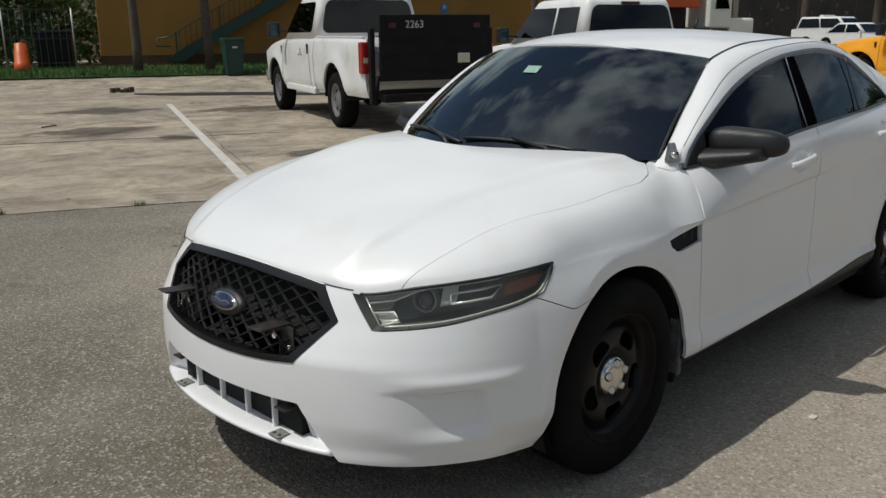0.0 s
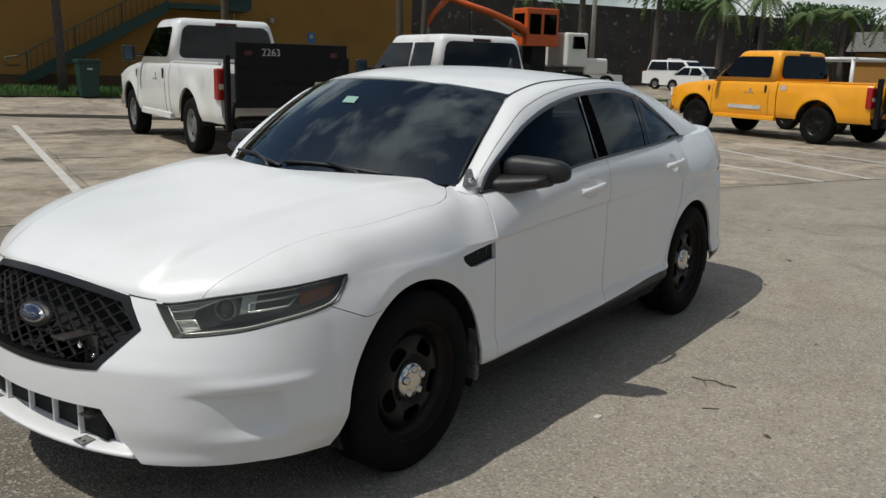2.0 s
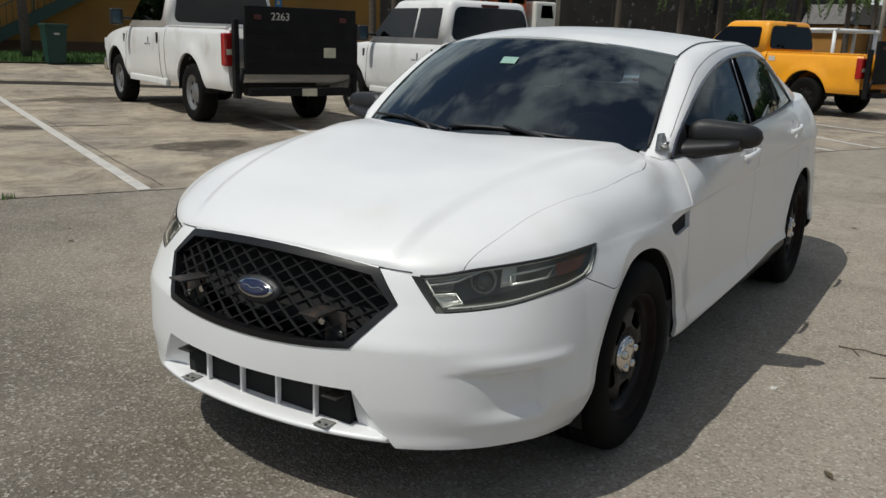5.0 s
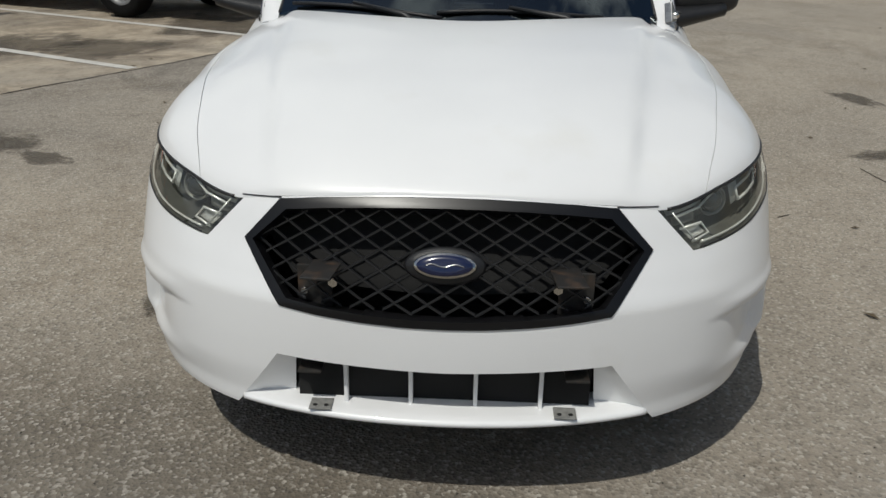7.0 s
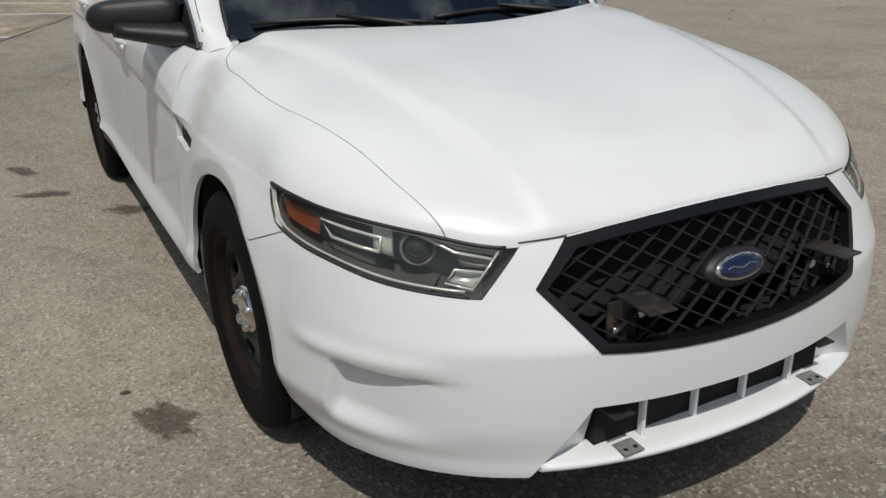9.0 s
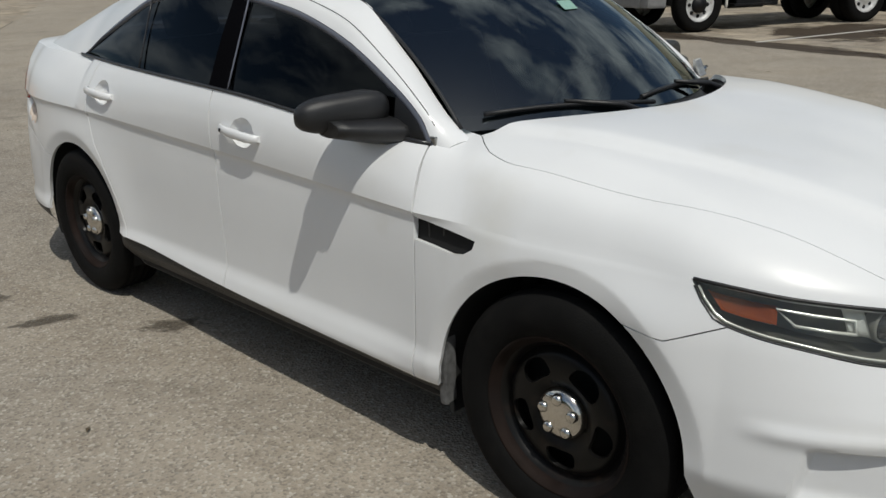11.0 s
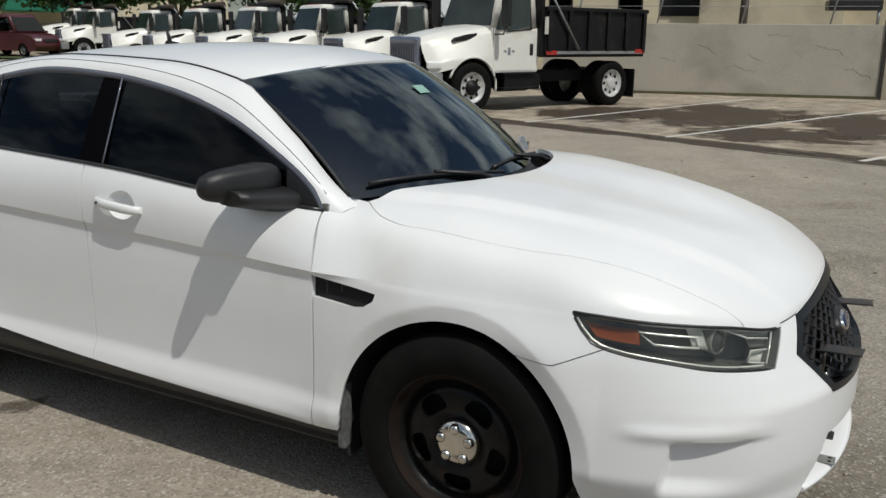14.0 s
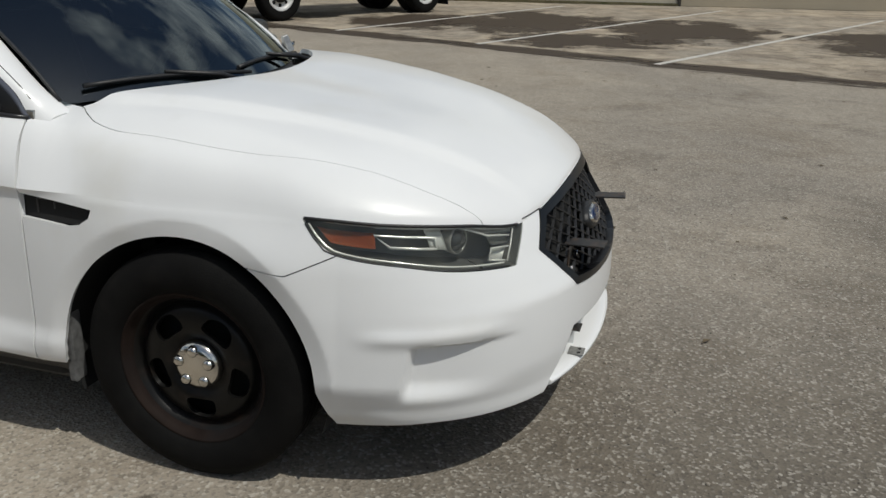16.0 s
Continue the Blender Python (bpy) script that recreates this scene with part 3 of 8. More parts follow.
            for dx, dy, h in prof:
                rings.append([bm.verts.new((x0 + dx, y0 + sg * (dy - 0.006 + 0.011 * math.cos(a)), zc - 0.12 * dx * 0.6 + h * math.sin(a))) for a in [2 * math.pi * j / 10 for j in range(10)]])
            for a, b in zip(rings, rings[1:]):
                for j in range(10):
                    bm.faces.new((a[j], a[(j + 1) % 10], b[(j + 1) % 10], b[j])).smooth = True
            bm.faces.new(rings[0])
            bm.faces.new(rings[-1][::-1])
            bmesh.ops.recalc_face_normals(bm, faces=bm.faces)
            part("handle", bm, WHITE, dn, "white pull handle")
            skin("handle_cup", mir(bowl), WHITE, dn, "round finger recess behind the handle")
            if dn is d1 and sg < 0:
                part("lock_cylinder", lathe([(0.0, -0.017), (0.006, -0.017), (0.006, -0.001)], 14, Matrix.Translation((x0 - 0.088, y0 + sg * 0.010, zc + 0.007))), TRIM, dn)

    # boot lid and rear glass
    dk = sheet(deck, np.concatenate([qs_rear, np.linspace(q_of(-1.3), q_of(-1.25), 3)]), np.linspace(0, 1, 24))
    skin("boot_lid", both((dk[0], [f[::-1] for f in dk[1]])), WHITE, car, rim=0.01)

    # side frames, roof, glass
    EB_X = [-2.05, -1.75, -1.35, -1.0, -0.5, 0.0, 0.39, 0.66, 0.93, 1.07]
    EB_Y = [0.60, 0.60, 0.592, 0.605, 0.622, 0.632, 0.645, 0.686, 0.726, 0.715]
    EB_Z = [1.215, 1.316, 1.424, 1.480, 1.518, 1.505, 1.443, 1.272, 1.066, 1.000]

    def rail(u, v):
        """From the window line (v 0) to the roof ditch (v 1); u runs along x."""
        xa = u
        ya, za = pch(xa, [-2.05, -1.75] + TOP_X + [1.02], [0.715, 0.765] + TOP_Y + [0.80]), pch(xa, [-2.05, -1.75] + TOP_X + [1.02], [1.160, 1.166] + TOP_Z + [0.96])
        xb = u + 0.045 * sstep(0.6, 0.885, u)
        yb, zb = pch(xb, EB_X, EB_Y), pch(xb, EB_X, EB_Z)
        k = 4 * v * (1 - v)
        return xa + (xb - xa) * v, ya + (yb - ya) * v + 0.016 * k, za + (zb - za) * v + 0.014 * k
    us = np.concatenate([np.linspace(-2.05, 0.6, 110), np.linspace(0.61, 0.925, 50)])
    fr = sheet(rail, us, np.linspace(0, 1, 9))

    def pane(u, v):
        """Side glass between sill and window line."""
        zb, yb = pch(u, BELT_X, BELT_Z), pch(u, BELT_X, BELT_Y)
        yt, zt_ = pch(u, TOP_X, TOP_Y), pch(u, TOP_X, TOP_Z)
        zt_ = np.maximum(zt_, zb)
        k = 4 * v * (1 - v)
        return u, yb + (yt - yb) * v - 0.010 + 0.006 * k, zb + (zt_ - zb) * v
    gl = sheet(pane, np.concatenate([np.linspace(-1.48, 0.6, 80), np.linspace(0.62, 0.884, 24)]), np.linspace(0, 1, 16))
    b_front, b_rear = (lambda P: P[:, 0] + 0.095 - 0.14 * (1.12 - P[:, 2]) * 0.3), (lambda P: P[:, 0] + 0.235 + 0.05 * (1.12 - P[:, 2]))
    q_line = lambda P: P[:, 0] + 0.815 + 0.10 * (P[:, 2] - 1.3)
    s_line = lambda P: P[:, 0] - 0.735 - 0.16 * (1.10 - P[:, 2])
    for fn in (b_front, b_rear, q_line, s_line):
        gl = split(gl, fn)
    for mir in (lambda g: g, flipped):
        skin("side_frame", mir(fr), WHITE, car, "white roof pillar and cant rail", rim=0.012)
        off = lambda g, d: (g[0] + np.array([0, d, 0]), g[1])
        for nm, t1 in (("front_window", lambda M: (b_front(M) > 0) & (s_line(M) < 0)), ("rear_window", lambda M: (b_rear(M) < 0) & (q_line(M) > 0)), ("quarter_window", lambda M: q_line(M) < 0)):
            skin(nm, mir(pick(gl, t1)), TINT, car, "dark tinted side glass")
        skin("pillar_trim", mir(off(pick(gl, lambda M: (b_front(M) < 0) & (b_rear(M) > 0)), 0.004)), GLOSSB, car, "gloss black door pillar trim")
        skin("mirror_sail", mir(off(pick(gl, lambda M: s_line(M) > 0), 0.006)), BLACK, car, "black corner sail of the mirror", rim=0.01)
        sg = 1 if mir(np_one)[0][0][1] > 0 else -1
        uu = np.concatenate([np.linspace(-1.47, 0.6, 50), np.linspace(0.63, 0.885, 16)])
        skin("rain_guard", mir(sheet(lambda u, v: (lambda r: (r[0] - 0.012 * v * sstep(0.3, 0.8, u), r[1] + 0.008 * np.sin(math.pi * np.minimum(v * 1.2, 1)) - 0.004 * v + 0.002, r[2] - 0.036 * v * (1 - 0.6 * sstep(-1.0, -1.45, u))))(rail(u, u * 0)), uu, np.linspace(0, 1, 7))), GUARD, car, "dark tinted strip along the window top", rim=0.004)
        part("sill_strip", pipe([(x, sg * (pch(x, BELT_X, BELT_Y) + 0.001), pch(x, BELT_X, BELT_Z) + 0.002) for x in np.linspace(-1.48, 0.88, 40)], 0.007, 6), TRIM, car)
        part("window_bar", pipe([(-0.815 - 0.10 * (z - 1.3), sg * (0.868 - (z - 1.146) * 0.42), z) for z in np.linspace(1.15, 1.43, 6)], 0.0035, 6), TRIM, car)
        part("window_bar", pipe([(-0.095 + 0.14 * (1.12 - z) * 0.3, sg * (0.892 - (z - 1.116) * 0.44), z) for z in np.linspace(1.12, 1.44, 6)], 0.0035, 6), GUARD, car)
        part("frame_gap", pipe([tuple(np.array(rail(np.array([u]), np.array([0.36]))).ravel() * (1, sg, 1)) for u in np.linspace(-0.98, 0.86, 60)], 0.0016, 5), TRIM, car, "dark gap over the door frames")
        part("roof_moulding", pipe([(x, sg * (pch(x, EB_X, EB_Y) - 0.002), pch(x, EB_X, EB_Z) + 0.001) for x in np.linspace(-1.1, 0.40, 40)], 0.005, 6), BLACK, car, "black rubber roof ditch moulding")

    def roof(u, v):
        """u 0 rear to 1 front, v 0 middle to 1 ditch."""
        xf, xr = 0.61 - 0.22 * v ** 2, -1.15 + 0.06 * v ** 2
        x = xr + (xf - xr) * u
        yb, zb = pch(x, EB_X, EB_Y), pch(x, EB_X, EB_Z)
        zm = pch(x, [-1.2, -0.9, -0.5, -0.15, 0.2, 0.42, 0.62], [1.468, 1.523, 1.560, 1.572, 1.562, 1.540, 1.506])
        return x, yb * v, zm + (zb - zm) * v ** 2.4
    rf = sheet(roof, np.linspace(0, 1, 60), np.linspace(0, 1, 24))
    skin("roof_panel", both(rf), WHITE, car, rim=0.01)

    hd = sheet(lambda u, v: (lambda r: (r[0], r[1], r[2] - 0.030 - 0.015 * v))(roof(u, v * 1.02)), np.linspace(0.005, 0.995, 24), np.linspace(0, 1, 14))
    skin("headliner", both(hd), CLOTH, car, "dark cloth headliner")

    def screen(u, v):
        """u 0 sill to 1 header, v 0 middle to 1 pillar."""
        bx, by, bz = 1.185 - 0.255 * v ** 2.2, 0.726 * v, 1.078 - 0.012 * v ** 2
        tx, ty, tz = 0.60 - 0.21 * v ** 2, 0.645 * v, 1.502 - 0.059 * v ** 2.4
        k = 4 * u * (1 - u)
        return bx + (tx - bx) * u + 0.02 * k, by + (ty - by) * u, bz + (tz - bz) * u + 0.022 * k
    ws = sheet(screen, np.linspace(0, 1, 20), np.linspace(0, 1, 20))
    skin("windscreen", both((ws[0], [f[::-1] for f in ws[1]])), SCREEN, car, "tinted laminated windscreen")
    band = sheet(lambda u, v: (lambda r: (r[0] - 0.004, r[1], r[2] - 0.004))(screen(0.965 + 0.035 * u, v)), np.linspace(0, 1, 4), np.linspace(0, 1, 20))
    skin("screen_band", both((band[0], [f[::-1] for f in band[1]])), VOID, car, "black printed edge of the windscreen")
    for sg in (1, -1):
        part("screen_seal", pipe([tuple(np.array(screen(u, 1.0)) * (1, sg, 1) + np.array((0, 0, -0.001))) for u in np.linspace(0.02, 1, 14)], 0.006, 6), BLACK, car)

    def rear_glass(u, v):
        a = (-1.15 + 0.06 * v ** 2, 0.598 * v, 1.484 - 0.03 * v ** 2)
        b = (-1.98 + 0.12 * v ** 2, 0.60 * v, 1.243 - 0.01 * v ** 2)
        k = 4 * u * (1 - u)
        return a[0] + (b[0] - a[0]) * u, a[1] + (b[1] - a[1]) * u, a[2] + (b[2] - a[2]) * u + 0.02 * k
    rg = sheet(rear_glass, np.linspace(0, 1, 14), np.linspace(0, 1, 14))
    skin("rear_glass", both(rg), TINT, car, "dark tinted rear glass")

    # cowl and wipers
    cw = sheet(lambda u, v: ((1.20 - 0.26 * v ** 2.2) + 0.07 * u * (1 - 0.6 * v ** 4), 0.695 * v, 1.066 - 0.016 * v ** 2 - 0.050 * v ** 6 - 0.034 * u), np.linspace(-0.3, 1.9, 10), np.linspace(0, 1, 20))
    skin("cowl", both((cw[0], [f[::-1] for f in cw[1]])), BLACK, car, "black slotted cowl panel")
    for y0, y1, base in ((0.50, -0.10, 0.42), (-0.08, -0.66, -0.16)):
        pts = []
        for t in np.linspace(0, 1, 8):
            y = y0 + (y1 - y0) * t
            pts.append((1.205 - 0.26 * (abs(y) / 0.726) ** 2.2 - 0.055 * math.sin(t * 2.4), y, 1.098 + 0.022 * math.sin(t * 2.4)))
        w = part("wiper", pipe(pts, 0.008, 6), BLACK, car, "black wiper blade")
        part("wiper_arm", pipe([(1.20, base, 1.075), (1.17, base - 0.06, 1.105), tuple(np.array(pts[4]) + (0, 0, 0.014))], [0.014, 0.011, 0.006], 8), BLACK, w)

    # cabin seen through the glass
    floor = boxed((-0.1, 0, 0.32), (2.5, 1.6, 0.06), 0.02)
    part("cabin_floor", floor, CLOTH, car)
    part("firewall", boxed((1.12, 0, 0.68), (0.06, 1.30, 0.62), 0.02), VOID, car)
    d = sheet(lambda u, v: (1.13 - 0.40 * u - 0.24 * v ** 2, 0.70 * v, 1.055 - 0.02 * u + 0.03 * np.sin(u * 3.0) - 0.14 * u ** 6), np.linspace(0, 1, 16), np.linspace(0, 1, 14))
    skin("dashboard", both((d[0], [f[::-1] for f in d[1]])), DASH, car, "dark moulded dashboard", rim=0.03)
    trim_in = sheet(lambda u, v: (u, pch(u, BELT_X, BELT_Y) - 0.026 + 0.02 * (1 - v), 0.36 + (pch(u, BELT_X, BELT_Z) + 0.006 - 0.36) * v), np.linspace(-1.45, 0.86, 40), np.linspace(0, 1, 6))
    post_in = pick(gl, lambda M: (b_front(M) < 0) & (b_rear(M) > 0))
    for mir in (lambda g: g, flipped):
        skin("door_trim", mir(trim_in), CLOTH, car, "dark inner door trim")
        skin("pillar_lining", mir((post_in[0] - np.array([0, 0.022, 0]), post_in[1])), CLOTH, car)
    for sy in (0.37, -0.37):
        for sx in (0.02, -0.92):
            seat = part("seat", boxed((sx + 0.22, sy, 0.56), (0.52, 0.52, 0.20), 0.07, seg=4), CLOTH, car, "dark cloth seat")
            part("seat_back", boxed((0, 0, 0.32), (0.16, 0.50, 0.66), 0.06, Matrix.Translation((sx - 0.06, sy, 0.60)) @ Matrix.Rotation(-0.30, 4, "Y"), seg=4), CLOTH, seat)
            part("headrest", boxed((0, 0, 0.76), (0.10, 0.27, 0.18), 0.04, Matrix.Translation((sx - 0.05, sy, 0.60)) @ Matrix.Rotation(-0.30, 4, "Y"), seg=4), CLOTH, seat)
    bm = bmesh.new()
    wm = Matrix.Translation((0.60, 0.37, 1.00)) @ Matrix.Rotation(radians(-64), 4, "Y")
    ring = [wm @ Vector((0.185 * math.cos(a), 0.185 * math.sin(a), 0)) for a in np.linspace(0, 2 * math.pi, 33)]
    sw = part("steering_wheel", pipe(ring, 0.016, 8), DASH, car, "dark steering wheel")
    bm = bmesh.new()
    box(bm, (0, 0, -0.01), (0.13, 0.16, 0.05), 0.02, wm)
    for a in (0.2, math.pi - 0.2, -math.pi / 2):
        rod(bm, wm @ Vector((0, 0, 0)), wm @ Vector((0.18 * math.cos(a), 0.18 * math.sin(a), 0)), 0.015, n=6)
    part("wheel_hub", bm, DASH, sw)
    part("inner_mirror", boxed((0.60, 0, 1.40), (0.03, 0.23, 0.065), 0.012), DASH, car)
    sx, sy, sz = screen(np.array([0.70]), np.array([0.02]))
    nx = Vector((0.60, 0, 0.80)).normalized()
    bm = boxed((0, 0, 0), (0.048, 0.078, 0.001), 0)
    bmesh.ops.transform(bm, matrix=Matrix.Translation((float(sx[0]) + 0.003, -0.02, float(sz[0]) + 0.004)) @ Matrix.Rotation(radians(37), 4, "Y"), verts=bm.verts)
    part("sticker", bm, STICKER, car, "pale inspection sticker inside the windscreen")

    # headlamps
    for sg, mir in ((1, lambda g: g), (-1, flipped)):
        hl = skin("headlamp", mir(lens_g), CLOUDED if sg > 0 else LENS, car, "slightly hazed headlamp lens")
        hl.visible_shadow = False
        bowl = lens_g[0].copy()
        bowl = bowl - np.stack([0.10 + 0 * bowl[:, 0], 0.06 + 0.03 * (bowl[:, 1] > 0.7), 0 * bowl[:, 0]], 1)
        skin("housing", mir((bowl, lens_g[1])), HOUSE if sg > 0 else HOUSE_SUNLIT, hl, "grey lamp housing")
        # walls between the opening's edge and the housing
        cnt = {}
        for f in lens_g[1]:
            for a, b in zip(f, f[1:] + f[:1]):
                cnt[(a, b)] = cnt.get((a, b), 0) + 1
        rims = [(a, b) for (a, b) in cnt if (b, a) not in cnt]
        n = len(bowl)
        wall = (np.concatenate([lens_g[0] - np.array([0.004, 0.003, 0]), bowl]), [[b, a, a + n, b + n] for a, b in rims])
        skin("surround", mir(wall), HOUSE if sg > 0 else HOUSE_SUNLIT, hl)
        m = Matrix.Diagonal((1, sg, 1, 1))

        def on(q, up, back=0.02):
            """A point behind the lens at q along the body, a fraction up its height."""
            q1 = np.array([q])
            x0 = float(hull(q1, np.array([0.75]))[0][0])
            zl, zh = float(pch(-x0, *LAMP_LOW)), float(shoulder(q1)[0])
            z = zl + (zh - zl) * up
            X, Y, _ = hull(q1, np.array([z]))
            n2 = Vector((math.sin((q - 2) * math.pi / 2) ** 0.8, math.cos((q - 2) * math.pi / 2) ** 0.8, 0)).normalized()
            return Vector((float(X[0]), float(Y[0]), z)) - n2 * back

        def tube(nm, pts, r, mt, lb="", back=0.022):
            return part(nm, pipe([m @ on(a, b, back) for a, b in pts], r, 6), mt, hl, lb)

        def facet(nm, c, mt, lb="", back=0.034, belly=0.010):
            """A dished reflector between four (q, up) corners."""
            bm = bmesh.new()
            k1, k2 = 8, 4
            vv = []
            for i in range(k1 + 1):
                a = i / k1
                row = []
                for j in range(k2 + 1):
                    b = j / k2
                    q = (c[0][0] * (1 - a) + c[1][0] * a) * (1 - b) + (c[3][0] * (1 - a) + c[2][0] * a) * b
                    u = (c[0][1] * (1 - a) + c[1][1] * a) * (1 - b) + (c[3][1] * (1 - a) + c[2][1] * a) * b
                    row.append(bm.verts.new(m @ on(q, u, back + belly * math.sin(b * math.pi) * math.sin(a * math.pi))))
                vv.append(row)
            for i in range(k1):
                for j in range(k2):
                    bm.faces.new((vv[i][j], vv[i + 1][j], vv[i + 1][j + 1], vv[i][j + 1])).smooth = True
            bmesh.ops.solidify(bm, geom=bm.faces, thickness=0.003)
            bmesh.ops.recalc_face_normals(bm, faces=bm.faces)
            return part(nm, bm, mt, hl, lb)
        pj = on(2.452, 0.57, 0.052)
        ax = Vector((0.93, 0.34, 0.05)).normalized()
        lm = Matrix.Translation(pj) @ ax.to_track_quat("Y", "Z").to_matrix().to_4x4()
        part("projector_ring", lathe([(0.038, -0.03), (0.041, 0.0), (0.038, 0.006), (0.035, 0.002), (0.033, -0.03)], 28, m @ lm), LAMPGREY, hl, "grey projector bezel")
        bm = bmesh.new()
        bmesh.ops.create_uvsphere(bm, u_segments=24, v_segments=12, radius=0.034, matrix=m @ Matrix.Translation(pj - ax * 0.012))
        for f in bm.faces:
            f.smooth = True
        part("projector_lens", bm, EYE_GLASS, hl, "dark projector lens")
        facet("upper_reflector", ((2.605, 0.74), (2.53, 0.75), (2.44, 0.96), (2.612, 0.96)), SILVER, "bright inner reflector", 0.030)
        facet("brow_reflector", ((2.44, 0.86), (2.27, 0.80), (2.24, 0.95), (2.44, 0.96)), SILVER, "bright brow over the projector", 0.036)
        facet("middle_reflector", ((2.590, 0.46), (2.532, 0.44), (2.528, 0.68), (2.592, 0.67)), LAMPGREY, "", 0.036)
        facet("corner_reflector", ((2.548, 0.08), (2.508, 0.14), (2.528, 0.37), (2.574, 0.38)), SILVER, "bright lower corner reflector", 0.032)
        facet("bulb_reflector", ((2.412, 0.40), (2.372, 0.42), (2.372, 0.86), (2.412, 0.90)), SILVER, "bright strip beside the projector", 0.030, 0.004)
        facet("amber_marker", ((2.256, 0.32), (2.176, 0.26), (2.160, 0.66), (2.262, 0.72)), AMBER, "amber side marker", 0.024, 0.004)
        tube("divider", ((2.592, 0.70), (2.527, 0.72), (2.489, 0.84), (2.438, 0.95)), 0.0036, SILVER, "bright stepped divider")
        tube("divider", ((2.580, 0.42), (2.525, 0.40), (2.504, 0.13), (2.552, 0.07)), 0.0036, SILVER)
        tube("marker_frame", ((2.387, 0.44), (2.340, 0.41), (2.285, 0.38), (2.260, 0.66), (2.320, 0.67), (2.390, 0.69), (2.387, 0.44)), 0.0040, SILVER, "bright bracket-shaped lamp outline", 0.024)
        # bright edge round the inside of the lens
        tube("lens_rim", [(q, 0.07) for q in np.linspace(2.540, 2.182, 26)] + [(2.168, 0.16), (2.156, 0.40), (2.148, 0.75)], 0.0032, SILVER, "thin bright rim inside the lens", 0.009)
        tube("lens_rim", [(q, 0.93) for q in np.linspace(2.615, 2.16, 26)], 0.0024, SILVER, "", 0.010)
        tube("lens_rim", ((2.606, 0.90), (2.58, 0.50), (2.552, 0.10)), 0.0026, SILVER, "", 0.010)
        tube("lamp_seal", [(q, 1.0) for q in np.linspace(2.62, 2.14, 40)], 0.0050, BLACK, "black rubber lamp seal", 0.001)
        tube("lower_seal", [(q, 0.0) for q in np.linspace(2.548, 2.165, 40)] + [(2.152, 0.25), (2.143, 0.7)], 0.0026, BLACK, "", 0.001)

    # grille: surround, lattice, badge, brackets
    def nose_x(y, z):
        th = np.arccos(np.clip(np.abs(y) / 0.945, 0, 1) ** 1.05)
        return 1.3 + (pch(np.array([z]), *NOSE)[0] - 1.3) * math.sin(float(th)) ** 0.5
    ring_g = pick(split_all(front, grille_lines), lambda M: np.all([fn(M) > 0 for fn in grille_lines], 0) & (M[:, 0] > 2.0))
    inner = [line((a[0] * 0.955 if a[0] else 0, a[1] + (0.020 if a[1] < 0.6 else (-0.020 if a[1] > 0.76 else 0))), (b[0] * 0.955 if b[0] else 0, b[1] + (0.020 if b[1] < 0.6 else (-0.020 if b[1] > 0.76 else 0))), 1, 2) for b, a in zip(GRILLE, GRILLE[1:])]
    ring_g = split_all(ring_g, inner)
    frame_g = pick(ring_g, lambda M: ~np.all([fn(M) > 0 for fn in inner], 0))
    mesh_g = pick(ring_g, lambda M: np.all([fn(M) > 0 for fn in inner], 0))
    gr = skin("grille", both((frame_g[0] + np.array([0.004, 0, 0]), frame_g[1])), GRILLEB, car, "black grille surround with diamond mesh", rim=0.045)
    # black backing sheet paints the depth behind the mesh as shade
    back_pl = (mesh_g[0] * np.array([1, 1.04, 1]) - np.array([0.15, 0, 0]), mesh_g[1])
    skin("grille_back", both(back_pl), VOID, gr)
    lo_hi = lambda y: (float(pch(abs(y), [0, 0.38, 0.478], [0.567, 0.590, 0.704])), float(pch(abs(y), [0, 0.395, 0.478], [0.803, 0.780, 0.704])))
    slope = 0.56
    for fam in (1, -1):
        for k in range(-10, 11):
            y_c = (k + 0.5) * 0.078
            pts = []
            for y in np.linspace(-0.475, 0.475, 96):
                z = 0.682 + fam * (y - y_c) * slope
                lo, hi = lo_hi(y)
                if lo <= z <= hi:
                    pts.append((y, z))
            if len(pts) < 3:
                continue
            bm = bmesh.new()
            rows = []
            for y, z in pts:
                x = nose_x(y, z) - 0.020
                rows.append([bm.verts.new((x, y, z + 0.0021)), bm.verts.new((x, y, z - 0.0021)), bm.verts.new((x - 0.009, y, z - 0.002)), bm.verts.new((x - 0.009, y, z + 0.002))])
            for a, b in zip(rows, rows[1:]):
                for j in range(4):
                    bm.faces.new((a[j], a[(j + 1) % 4], b[(j + 1) % 4], b[j]))
            bm.faces.new(rows[0])
            bm.faces.new(rows[-1][::-1])
            bmesh.ops.recalc_face_normals(bm, faces=bm.faces)
            part("mesh_bar", bm, MESHBAR, gr)
    bx = nose_x(0, 0.68) - 0.008
    tilt = Matrix.Translation((bx, 0, 0.682)) @ Matrix.Rotation(radians(-24), 4, "Y")
    oval = lambda ry, rz, lo, hi, mt, nm, lb: part(nm, lathe([(0.0, hi), (0.55, hi), (0.93, hi - 0.002), (1.0, (lo + hi) / 2), (1.0, lo)], 40, tilt @ Matrix.Rotation(radians(-90), 4, "Z") @ Matrix.Diagonal((ry, 1, rz, 1))), mt, gr, lb)
    oval(0.098, 0.046, -0.03, 0.004, BLACK, "badge_plinth", "black badge mount")
    oval(0.076, 0.032, 0.0, 0.014, CHROME, "badge_rim", "chrome oval rim")
    oval(0.070, 0.0265, 0.0, 0.0165, BLUE, "badge", "dark blue oval badge")
